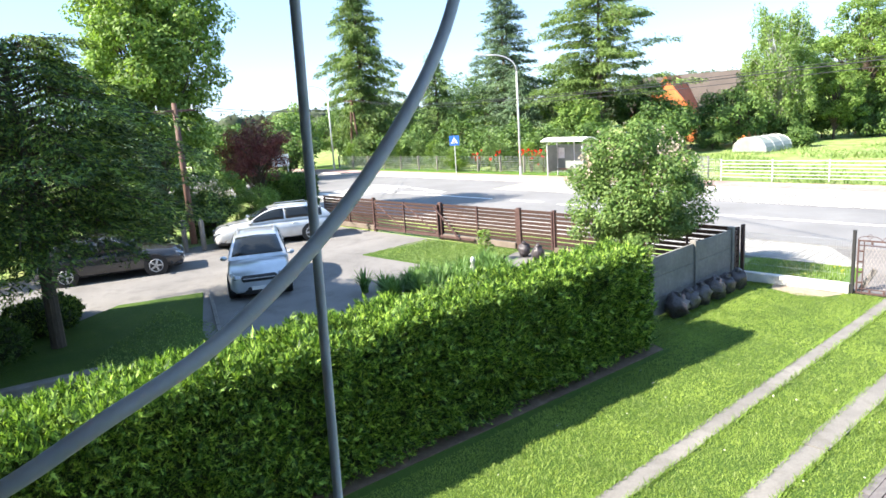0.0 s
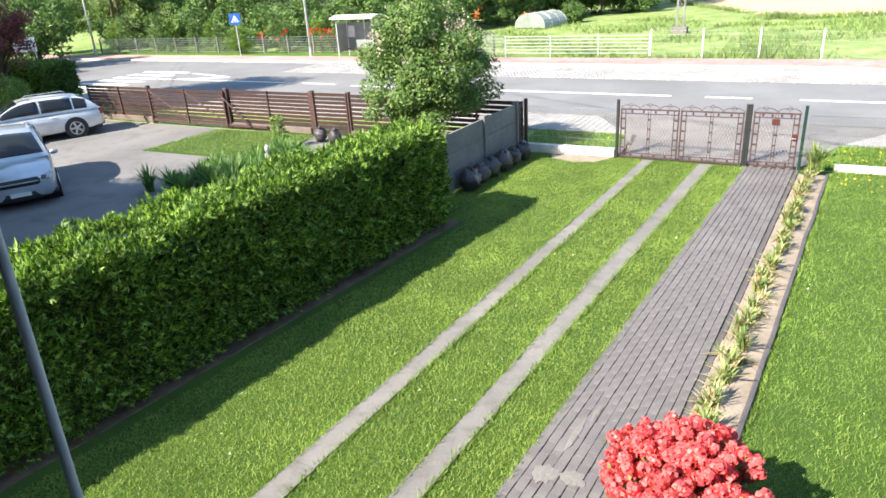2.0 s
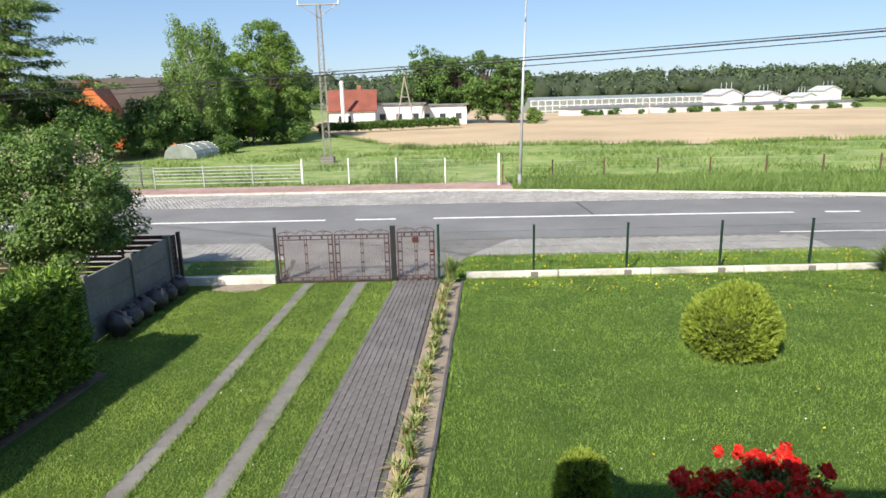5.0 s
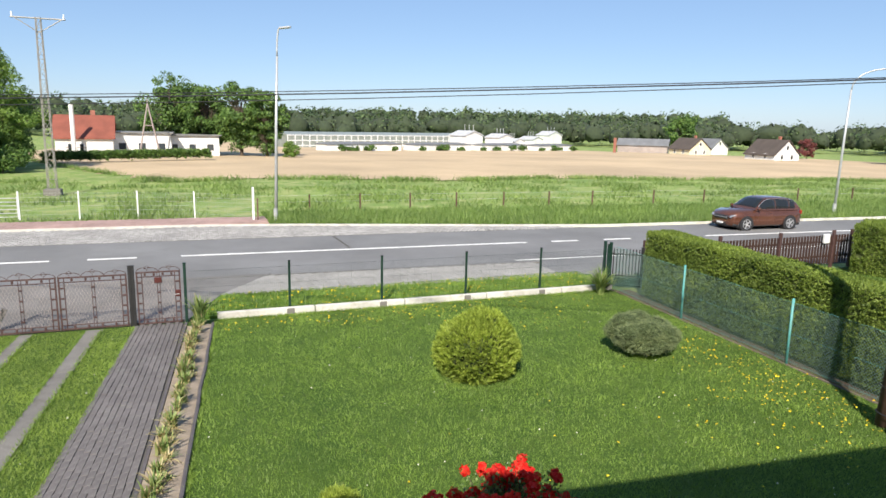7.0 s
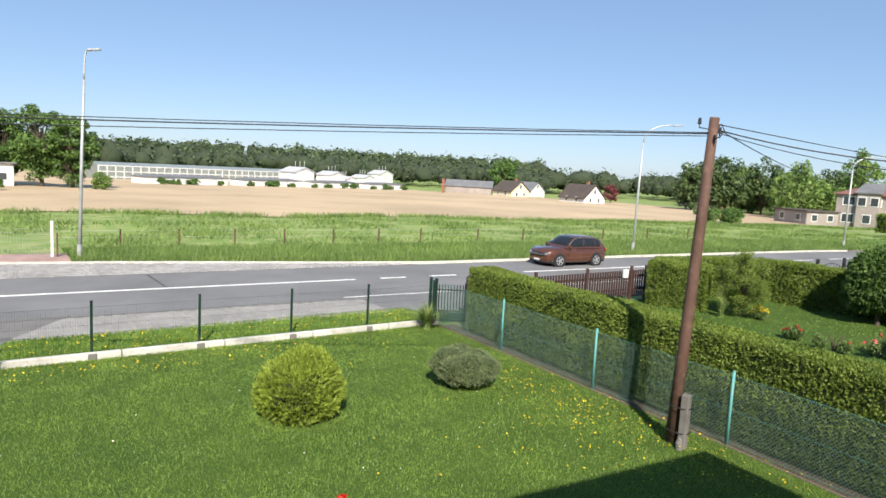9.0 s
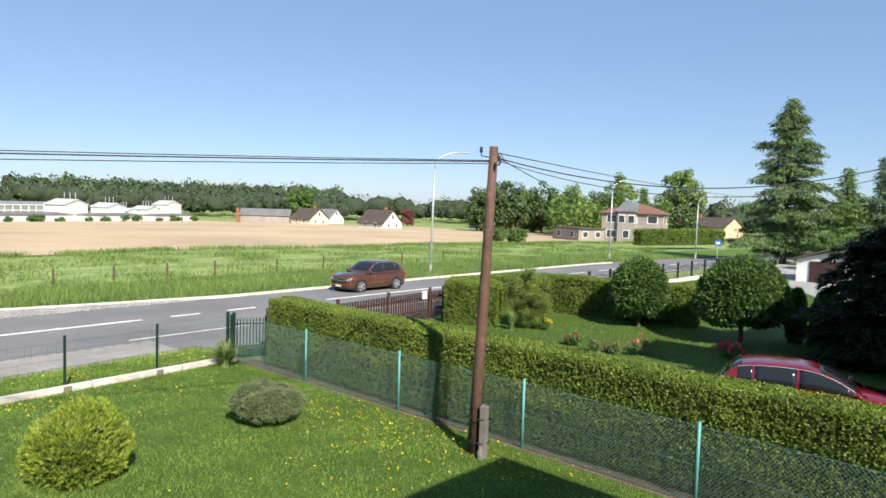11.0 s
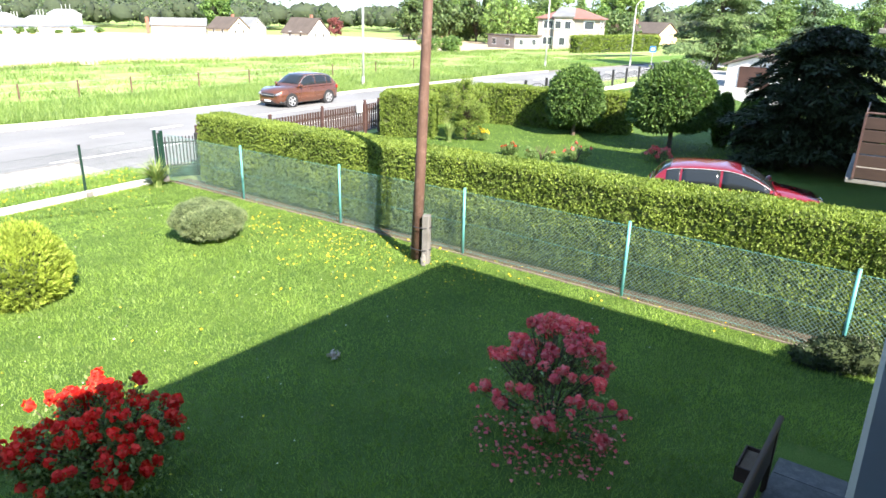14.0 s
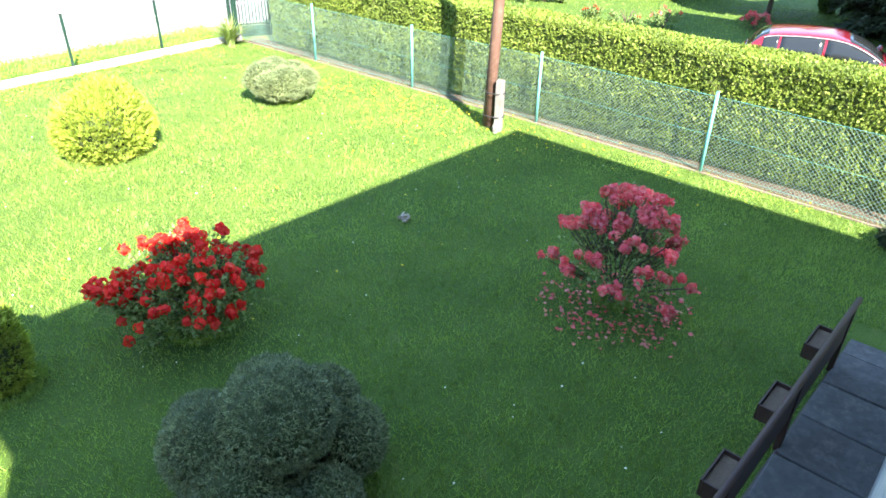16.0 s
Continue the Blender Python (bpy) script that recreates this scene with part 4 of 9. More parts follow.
# fallen petals
n = 330
a, k = RNG.uniform(0, 2 * math.pi, n), np.sqrt(RNG.uniform(0.02, 1, n)) * (1 + np.abs(RNG.normal(0, 0.15, n)))
pp = np.stack([7.15 + 0.82 * k * np.cos(a), 1.85 + 0.82 * k * np.sin(a), np.full(n, 0.03)], 1)
s = RNG.uniform(0.04, 0.085, n)
v, f = leaf_arrays(pp, unit(RNG.normal(0, 1, (n, 3)) * np.array([1, 1, 0.15])), unit(RNG.normal(0, 0.35, (n, 3)) + np.array([0, 0, 1])), s, s * 0.4)
quad_mesh("fallen_petals", v, f, "pink_petal", label="pink petals scattered on the grass under the azalea", category="petals", kind="stuff")

# ---- bench-like rail with planter boxes, and slabs along the house ----
rail = thing("planter_rail", (0, 0, 0), "dark brown wooden rail with planter boxes along the slab path", "planter")
R0, R1 = Vector((2.6, -0.24, 0.0)), Vector((7.75, -0.62, 0.0))
rt = math.degrees(math.atan2(R1.y - R0.y, R1.x - R0.x))
mid = (R0 + R1) / 2
Shape().box((mid.x, mid.y, 0.62), ((R1 - R0).length, 0.03, 0.42), rt, 0.006).make("panel", "wood_brown", rail)
Shape().tube([(R0.x, R0.y, 0.845), (R1.x, R1.y, 0.845)], 0.032, 10).make("handrail", "wood_brown", rail, smooth=True)
for i in range(4):
    q = R0.lerp(R1, 0.04 + 0.307 * i)
    Shape().box((q.x, q.y, 0.42), (0.07, 0.06, 0.84), rt, 0.006).make("post", "wood_brown", rail)
nrm = Vector((-(R1 - R0).y, (R1 - R0).x, 0)).normalized()
for i, t in enumerate((0.195, 0.437, 0.67, 0.913)):
    q = R0.lerp(R1, t) + nrm * 0.14
    tub = thing("planter_box", (q.x, q.y, 0.42), "small brown planter box filled with bare soil hung on the rail", "planter", "planter boxes", rt)
    for c, s in (((0, 0, -0.085), (0.46, 0.2, 0.02)), ((0, 0.1, 0), (0.46, 0.02, 0.18)), ((0, -0.1, 0), (0.46, 0.02, 0.18)), ((0.225, 0, 0), (0.02, 0.18, 0.18)), ((-0.225, 0, 0), (0.02, 0.18, 0.18))):
        Shape().box(c, s, 0, 0.004).make("board", "wood_brown", tub)
    Shape().box((0, 0, -0.01), (0.43, 0.18, 0.12), 0, 0.01).make("soil", "dark_soil", tub)
slabs = strip("slab_bed", [(2.4, -1.35), (8.2, -1.74), (8.22, -0.66), (2.4, -0.2)], 0.008, "joint", 0.03, "dark stone slabs along the foot of the house")
x = 2.45
while x < 8.1:
    w = min(RNG.uniform(0.66, 0.71), 8.25 - x)
    y1, y0 = lerp(-0.24, -0.7, (x + w / 2 - 2.4) / 6.2), lerp(-1.33, -1.75, (x + w / 2 - 2.4) / 6.2)
    Shape().box((x + w / 2, (y0 + y1) / 2, 0.02 + RNG.normal(0, 0.006)), (w - 0.014, y1 - y0, 0.05), -4 + RNG.normal(0, 0.6), 0.012).make("slab", "stone", slabs)
    x += w



# ---- front fence and gate ----
def wire_panel(shape, a, b, z0, z1, dx, dz, r=0.0022):
    """Upright and level wires between two points."""
    a, b = Vector(a), Vector(b)
    L = (b - a).length
    n = max(1, int(L / dx))
    for i in range(n + 1):
        p = a.lerp(b, i / n)
        shape.tube([(p.x, p.y, z0), (p.x, p.y, z1)], r, 3, False)
    m = max(1, int((z1 - z0) / dz))
    for j in range(m + 1):
        z = lerp(z0, z1, j / m)
        shape.tube([(a.x, a.y - 0.006, z), (b.x, b.y - 0.006, z)], r * 1.3, 3, False)


def diamond_wires(shape, a, b, z0, z1, pitch, r=0.002, lean=1.0):
    """Chain-link: two crossing sets of slanting wires, clipped to the panel."""
    a, b = Vector(a), Vector(b)
    L, H = (b - a).length, z1 - z0
    d = (b - a) / L
    off = Vector((-d.y, d.x)) * 0.004
    run = H / lean
    for sgn in (1, -1):
        s = -run if sgn > 0 else 0.0
        end = L if sgn > 0 else L + run
        while s < end:
            pts = []
            s0, s1 = s, s + sgn * run
            lo, hi = (s0, s1) if s0 < s1 else (s1, s0)
            c0, c1 = max(lo, 0.0), min(hi, L)
            if c1 > c0 + 0.01:
                for c in (c0, c1):
                    k = (c - s0) / (s1 - s0)
                    p = a + d * c + off * sgn
                    pts.append((p.x, p.y, z0 + H * k))
                shape.tube(pts, r, 3, False)
            s += pitch


FY = 16.52
kerb_l = Shape().box((-5.65, FY, 0.12), (2.5, 0.17, 0.24), 0, 0.015).make("plinth", "pale_concrete", label="low pale concrete fence plinth beside the gate", kind="structure")
strip("bare_soil", [(-6.1, 16.42), (-6.0, 16.05), (-5.3, 15.75), (-4.75, 15.95), (-4.45, 16.42)], 0.006, "bed", 0.02, "bare sandy patch below the plinth")
x = 0.7
while x < 12.0:
    x1 = min(x + 2.46, 12.05)
    Shape().box(((x + x1) / 2, FY, 0.10), (x1 - x - 0.012, 0.14, 0.20), 0, 0.012).make("plinth", "pale_concrete", label="low pale concrete fence plinth board", kind="structure")
    x = x1 + 0.02
FENCE_X = [2.53, 5.03, 7.53, 9.94, 12.3]
front = thing("mesh_fence", (0, 0, 0), "green wire mesh fence panels on a low concrete plinth", "fence")
for x in FENCE_X:
    Shape().box((x, FY + 0.1, 0.71), (0.06, 0.045, 1.42), 0, 0.006).make("post", "green_post", front)
    Shape().box((x, FY + 0.1, 1.43), (0.068, 0.052, 0.02), 0, 0.004).make("post_cap", "rubber", front)
    Shape().box((x, FY + 0.02, 0.09), (0.2, 0.22, 0.2), 0, 0.02).make("post_foot", "concrete", front)
for x0, x1 in zip([0.06] + FENCE_X[:-1], FENCE_X):
    p = Shape()
    wire_panel(p, (x0 + 0.03, FY + 0.12), (x1 - 0.03, FY + 0.12), 0.2, 1.28, 0.05, 0.2)
    p.make("wire_panel", "green_post", front)
left_fence = thing("mesh_fence", (0, 0, 0), "grey wire mesh fence panel on a low plinth beside the gate", "fence")
p = Shape()
wire_panel(p, (-6.85, FY), (-4.42, FY), 0.26, 1.28, 0.05, 0.2)
p.make("wire_panel", "galv", left_fence)
Shape().box((-6.93, 16.55, 0.74), (0.09, 0.09, 1.48), 0, 0.008).make("post", "iron_brown", left_fence)


def gate_leaf(name, x0, x1, top, label, lock=False):
    """A welded gate leaf: double frame with rings, diamond infill and a scrolled crest."""
    root = thing(name, (x0, FY, 0), label, "gate")
    w = x1 - x0
    b, h = 0.05, top
    bar = 0.02
    for nm, c, s in (("stile", (bar, 0, (b + h) / 2), (0.035, 0.03, h - b)), ("stile", (w - bar, 0, (b + h) / 2), (0.035, 0.03, h - b)),
                     ("stile", (0.13, 0, (b + h) / 2), (0.022, 0.02, h - b)), ("stile", (w - 0.13, 0, (b + h) / 2), (0.022, 0.02, h - b)),
                     ("rail", (w / 2, 0, h), (w, 0.03, 0.035)), ("rail", (w / 2, 0, h - 0.11), (w, 0.02, 0.022)),
                     ("rail", (w / 2, 0, b), (w, 0.03, 0.035)), ("rail", (w / 2, 0, b + 0.10), (w, 0.02, 0.022)),
                     ("middle_bar", (w / 2 - 0.03, -0.012, (b + h) / 2), (0.014, 0.014, h - b)), ("middle_bar", (w / 2 + 0.03, -0.012, (b + h) / 2), (0.014, 0.014, h - b))):
        Shape().box(c, s, 0, 0.003).make(nm, "iron_brown", root)
    for zc in (0.3, 0.55, 0.8, 1.05):
        for xc in (0.075, w / 2, w - 0.075):
            Shape().box((xc, -0.004, zc * h / 1.3), (0.085, 0.024, 0.045), 0, 0.012).make("bead", "iron_brown", root)
    for i in range(4):
        for zc in (h - 0.055, b + 0.05):
            Shape().box((w * (0.2 + 0.2 * i), -0.004, zc), (0.05, 0.022, 0.07), 0, 0.012).make("bead", "iron_brown", root)
    net = Shape()
    diamond_wires(net, (0.14, 0.012), (w - 0.14, 0.012), b + 0.11, h - 0.12, 0.075, 0.0032, 2.1)
    net.make("lattice", "galv_rust", root)
    crest = Shape()
    n = max(2, round(w / 0.48))
    for i in range(n):                         # flattened hoops with small lozenges where they meet
        x0, x1 = w * i / n, w * (i + 1) / n
        e, up = (x1 - x0) * 0.16, 0.085 + 0.04 * math.sin(math.pi * (i + 0.5) / n)
        crest.tube([(x0, 0, h + 0.015), (x0 + e * 0.4, 0, h + up * 0.6), (x0 + e * 1.5, 0, h + up), (x1 - e * 1.5, 0, h + up), (x1 - e * 0.4, 0, h + up * 0.6), (x1, 0, h + 0.015)], 0.008, 5)
        m = (x0 + x1) / 2
        crest.tube([(m - 0.07, 0, h + up), (m, 0, h + up + 0.05), (m + 0.07, 0, h + up), (m, 0, h + up - 0.05), (m - 0.07, 0, h + up)], 0.007, 5)
        crest.tube([(m, 0, h + 0.01), (m, 0, h + up - 0.05)], 0.006, 4)
    crest.make("crest", "iron_brown", root)
    if lock:
        Shape().box((w - 0.06, -0.03, 0.78), (0.12, 0.05, 0.17), 0, 0.01).make("lock_box", "lock_red", root)
        Shape().box((w - 0.09, -0.065, 0.76), (0.11, 0.02, 0.02), 0, 0.006).make("handle", "galv", root)
        Shape().box((w / 2 - 0.01, -0.03, 1.13), (0.17, 0.03, 0.14), 0, 0.008).make("sign_plate", "lock_red", root)
    return root


gate_leaf("gate_leaf", -4.28, -2.815, 1.3, "rust-brown welded iron gate leaf with diamond lattice", False)
gate_leaf("gate_leaf", -2.785, -1.32, 1.3, "rust-brown welded iron gate leaf with diamond lattice", False)
gate_leaf("garden_gate", -1.12, -0.12, 1.33, "narrow rust-brown iron garden gate with a lock box", True)
for x, h, m, lab in ((-4.35, 1.52, "iron_dark", "dark iron gate post"), (-1.26, 1.5, "iron_dark", "dark iron gate post"), (-1.19, 1.5, "iron_dark", "dark iron gate post"),
                     (-0.02, 1.51, "green_post", "green painted gate post")):
    gp = thing("gate_post", (x, FY, 0), lab, "post", "gate posts")
    Shape().box((0, 0, h / 2), (0.07, 0.07, h), 0, 0.008).make("shaft", m, gp)
    Shape().box((0, 0, h + 0.008), (0.082, 0.082, 0.02), 0, 0.006).make("cap", m, gp)

plank = Matrix.Translation((-4.1, 16.78, 0.30)) @ pose(0, 0, 0, 0, 28, 20)
tagged(Shape().box((0, 0, 0), (0.12, 0.07, 0.62), 0, 0.01, plank).make("leaning_block", "concrete"), "pale concrete block leaning behind the gate post", "block")

# ---- wire fence along the right side ----
SIDE = [(12.42, 16.45), (12.33, 13.16), (12.23, 9.63), (12.14, 6.09), (11.91, 2.49), (11.61, -1.09), (11.3, -4.6)]
chain = thing("chain_link_fence", (0, 0, 0), "green chain-link fence with turquoise steel posts", "fence")
for i, (x, y) in enumerate(SIDE[1:]):
    Shape().tube([(x, y, -0.02), (x, y, 1.47)], 0.03, 10).make("post", "teal_post", chain, smooth=True)
    Shape().lump((x, y, 1.475), (0.032, 0.032, 0.016), 0, 8).make("post_cap", "teal_post", chain)
for a, b in zip(SIDE[:-1], SIDE[1:]):
    p = Shape()
    diamond_wires(p, a, b, 0.06, 1.4, 0.074, 0.0040, 1.0)
    p.make("wire_net", "teal_wire", chain)
    p = Shape()
    for z in (0.1, 0.72, 1.4):
        p.tube([(*a, z), (*b, z)], 0.0035, 4)
    p.make("tension_wire", "teal_post", chain)
    mx, my = (a[0] + b[0]) / 2, (a[1] + b[1]) / 2
    tt = math.degrees(math.atan2(b[1] - a[1], b[0] - a[0]))
    Shape().box((mx - 0.02, my, 0.008), (math.dist(a, b) - 0.01, 0.035, 0.06), tt, 0.01).make("fence_kerb", "tan_concrete", kind="structure", label="low concrete kerb under the wire fence")
strip("hedge_bed", [(11.3, -4.9), (12.9, -5), (12.95, 16.3), (12.44, 16.3), (12.35, 13.16), (12.25, 9.63), (12.16, 6.09), (11.93, 2.49), (11.63, -1.09)], 0.018, "dark_soil", 0.04, "brown earth strip under the hedge")

# ---- corner gate of the neighbour ----
cg = thing("small_gate", (12.5, 17.1, 0), "small dark iron bar gate with turquoise post at the corner", "gate")
for x, y, h, m in ((0.0, 0.0, 1.45, "green_post"), (0.15, -0.1, 1.42, "green_post"), (1.0, -0.6, 1.3, "iron_dark")):
    Shape().box((x, y, h / 2), (0.08, 0.08, h), 0, 0.006).make("post", m, cg)
for i in range(9):
    t = (i + 1) / 10
    Shape().box((lerp(0.15, 1.0, t), lerp(-0.1, -0.6, t), 0.75), (0.035, 0.03, 0.95), -30, 0.004).make("bar", "iron_dark", cg)
for z in (0.35, 1.05):
    Shape().box((0.575, -0.35, z), (0.98, 0.03, 0.05), -30.5, 0.004).make("rail", "iron_dark", cg)
Shape().box((0.6, -0.38, 0.16), (0.8, 0.04, 0.3), -30.5, 0.004).make("plate", "green_post", cg)

# ---- concrete panel wall, brown slat fence and sliding gate of the left neighbour ----
wall = thing("panel_wall", (0, 0, 0), "grey weathered precast concrete panel wall", "wall")
WA, WB = Vector((-7.33, 10.4)), Vector((-7.05, 16.1))
wt = math.degrees(math.atan2(WB.y - WA.y, WB.x - WA.x))
for i in range(4):
    q = WA.lerp(WB, i / 3)
    Shape().box((q.x, q.y, 0.74), (0.14, 0.16, 1.48), wt, 0.01).make("post", "wall_concrete", wall)
for i in range(3):
    c = WA.lerp(WB, (i + 0.5) / 3)
    for j in range(3):
        Shape().box((c.x, c.y, 0.235 + 0.47 * j), (1.78, 0.06, 0.465), wt, 0.008).make("panel", "wall_concrete", wall)
for i, (x, y, s) in enumerate(((-6.86, 12.75, 1.05), (-6.88, 13.35, 0.95), (-6.84, 13.9, 1.0), (-6.78, 14.5, 1.05), (-6.75, 15.1, 0.9), (-6.7, 15.65, 0.95))):
    bg = thing("rubbish_bag", (x, y, 0), "full dark grey plastic rubbish bag standing against the wall", "bag", "rubbish bags")
    Shape().lump((0, 0, 0.24 * s), (0.25 * s, 0.24 * s, 0.27 * s), 0.42, 18, i * 3.1, 2.6).make("body", "bag", bg, smooth=True)
    Shape().lump((0.02, 0, 0.5 * s), (0.1, 0.09, 0.07), 0.5, 10, i * 1.3, 3.0).make("tied_neck", "bag", bg)


def slat_panel(name, a, b, z0, z1, n, label, posts=2, brace=0, tilt=0.0, h_slat=0.102, group="slat fence"):
    """A fence panel of level boards between posts."""
    root = thing(name, (0, 0, 0), label, "fence", group)
    a, b = Vector(a), Vector(b)
    L = (b - a).length
    t = math.degrees(math.atan2(b.y - a.y, b.x - a.x))
    c = (a + b) / 2
    for i in range(n):
        z = lerp(z0 + h_slat / 2, z1 - h_slat / 2, i / (n - 1))
        Shape().box((c.x, c.y, z), (L, 0.022, h_slat + RNG.normal(0, 0.003)), t + RNG.normal(0, 0.05), 0.003).make("slat", "wood_brown", root)
    for i in range(posts):
        q = a.lerp(b, i / max(1, posts - 1))
        Shape().box((q.x, q.y - 0.035, (z1 + z0) / 2 - 0.02), (0.06, 0.05, z1 - z0 + 0.08), t, 0.004).make("post", "iron_brown", root)
    d = (b - a) / L
    for k in range(brace):
        p, q = a.lerp(b, k / brace), a.lerp(b, (k + 1) / brace)
        ln = math.hypot((q - p).length, z1 - z0 - 0.1)
        ang = math.degrees(math.atan2(-(z1 - z0 - 0.1), (q - p).length))
        m = Matrix.Translation(((p.x + q.x) / 2, (p.y + q.y) / 2 - 0.03, (z0 + z1) / 2)) @ pose(0, 0, 0, 0, 0, t) @ pose(0, 0, 0, 0, -ang, 0)
        Shape().box((0, 0, 0), (ln, 0.03, 0.045), 0, 0.004, m).make("brace", "iron_brown", root)
    return root


BF = 16.95
slat_panel("slat_fence", (-26.6, 17.0), (-22.7, 16.95), 0.22, 1.34, 9, "brown slatted wooden fence panel above a low sill", 3)
slat_panel("sliding_gate", (-22.6, 16.75), (-18.6, 16.7), 0.14, 1.36, 9, "brown slatted sliding gate with diagonal braces", 3, 2)
Shape().box((-19.7, 16.72, 0.13), (6.0, 0.06, 0.09), -0.5, 0.006).make("bottom_beam", "iron_brown", bpy.data.objects["sliding_gate"])
slat_panel("slat_fence", (-18.5, 16.85), (-14.75, 16.8), 0.25, 1.38, 9, "brown slatted wooden fence panel above a low sill", 3, 0)
gt = slat_panel("slat_gate", (-14.55, 16.75), (-13.2, 16.75), 0.1, 1.4, 10, "narrow brown slatted garden gate", 2)
slat_panel("slat_fence", (-13.1, 16.75), (-10.0, 16.65), 0.15, 1.38, 9, "brown slatted wooden fence panel above a low sill", 2)
slat_panel("slat_fence", (-9.9, 16.65), (-7.05, 16.6), 0.15, 1.38, 9, "brown slatted wooden fence panel above a low sill", 3)
slat_panel("slat_fence", (-7.02, 16.5), (-6.98, 16.2), 0.1, 1.36, 9, "short brown slatted fence return at the corner", 2)
for x, w in ((-18.55, 0.16), (-14.65, 0.16), (-13.15, 0.1), (-22.65, 0.1)):
    tagged(Shape().box((x, 16.8, 0.72), (w, 0.14, 1.46), 0, 0.01).make("fence_post", "iron_brown"), "thick dark brown steel post of the slat fence", "post", "slat fence posts")
m = Matrix.Translation((-18.05, 16.6, 0.7)) @ pose(0, 0, 0, 0, 42, 0)
tagged(Shape().box((0, 0, 0), (1.75, 0.05, 0.06), 0, 0.005, m).make("gate_strut", "iron_brown"), "slanting brown steel strut of the sliding gate", "strut")
for a, b in (((-26.6, 17.0), (-22.75, 16.95)), ((-18.5, 16.85), (-14.8, 16.8)), ((-13.1, 16.75), (-7.1, 16.62))):
    c = ((a[0] + b[0]) / 2, (a[1] + b[1]) / 2 + 0.02, 0.1)
    Shape().box(c, (b[0] - a[0], 0.2, 0.22), math.degrees(math.atan2(b[1] - a[1], b[0] - a[0])), 0.015).make("fence_sill", "tan_concrete", kind="structure", label="low tan concrete sill under the slat fence")


# ---- trees ----
def conifer(name, at, H, R, z0, label, mat="spruce", boughs=120, per=60, size=0.35, droop=0.35, rise=0.25, power=0.8, trunk=0.25, hang=0.5, lean=0.0, group=""):
    """Trunk, drooping boughs in whorls, sprays of needles along them."""
    at = (at[0], at[1], height(at[0], at[1]) - 0.1 if len(at) == 2 else at[2])
    root = thing(name, at, label, "tree", group)
    tr = Shape()
    tr.tube([(0, 0, 0), (lean * 0.3, 0, H * 0.4), (lean, 0, H)], [trunk, trunk * 0.65, 0.03], 8)
    u = (np.arange(boughs) + RNG.uniform(0, 1, boughs)) / boughs
    z = z0 + (H - z0) * u ** 0.85
    ang = np.arange(boughs) * 2.39996 + RNG.normal(0, 0.3, boughs)
    L = R * (1 - (z - z0) / (H - z0 + 0.01)) ** power * RNG.uniform(0.45, 1.12, boughs) * (1 + 0.18 * np.sin(z * 1.9 + at[0]) + 0.12 * np.sin(ang * 2 + at[1])) + 0.25
    P, D = [], []
    for i in range(boughs):
        d = np.array([math.cos(ang[i]), math.sin(ang[i])])
        sd = np.array([-d[1], d[0]])
        ri, dr = rise * RNG.uniform(0.4, 1.3), droop * RNG.uniform(0.7, 1.3)
        k = max(8, int(per * L[i] / R))
        s = RNG.uniform(0.12, 1.0, k) ** 0.8
        off = RNG.normal(0, 1, k) * 0.16 * L[i] * (1.1 - s)
        zz = z[i] + L[i] * (ri * s - dr * s * s)
        P.append(np.stack([lean * zz / H + d[0] * L[i] * s + sd[0] * off, d[1] * L[i] * s + sd[1] * off, zz - np.abs(off) * 0.25 + RNG.normal(0, 0.05, k)], 1))
        D.append(np.stack([d[0] + sd[0] * np.sign(off) * 0.8, d[1] + sd[1] * np.sign(off) * 0.8, np.full(k, -hang)], 1))
        pts = [(lean * z[i] / H, 0, z[i])] + [(lean * z[i] / H + d[0] * L[i] * q, d[1] * L[i] * q, z[i] + L[i] * (ri * q - dr * q * q)) for q in (0.4, 0.8)]
        tr.tube(pts, [trunk * 0.16, trunk * 0.1, 0.01], 4)
    tr.make("trunk", "bark", root)
    P, D = np.concatenate(P), np.concatenate(D)
    ln = size * RNG.uniform(0.6, 1.3, len(P))
    vs, fs, k = [], [], 0
    for rep in range(6):
        Q = P + RNG.normal(0, size * 0.42, P.shape) * np.array([1, 1, 0.45]) - np.array([0, 0, 0.25 * hang * size]) * RNG.uniform(0, 2, (len(P), 1))
        v, f = blade_arrays(Q, unit(D + RNG.normal(0, 0.5, D.shape)), unit(RNG.normal(0, 0.6, D.shape) + np.array([0, 0, 1])), ln * 0.64, ln * 0.088)
        vs.append(v)
        fs.append(f + k)
        k += len(v)
    quad_mesh("crown", np.concatenate(vs), np.concatenate(fs), mat, root)
    return root


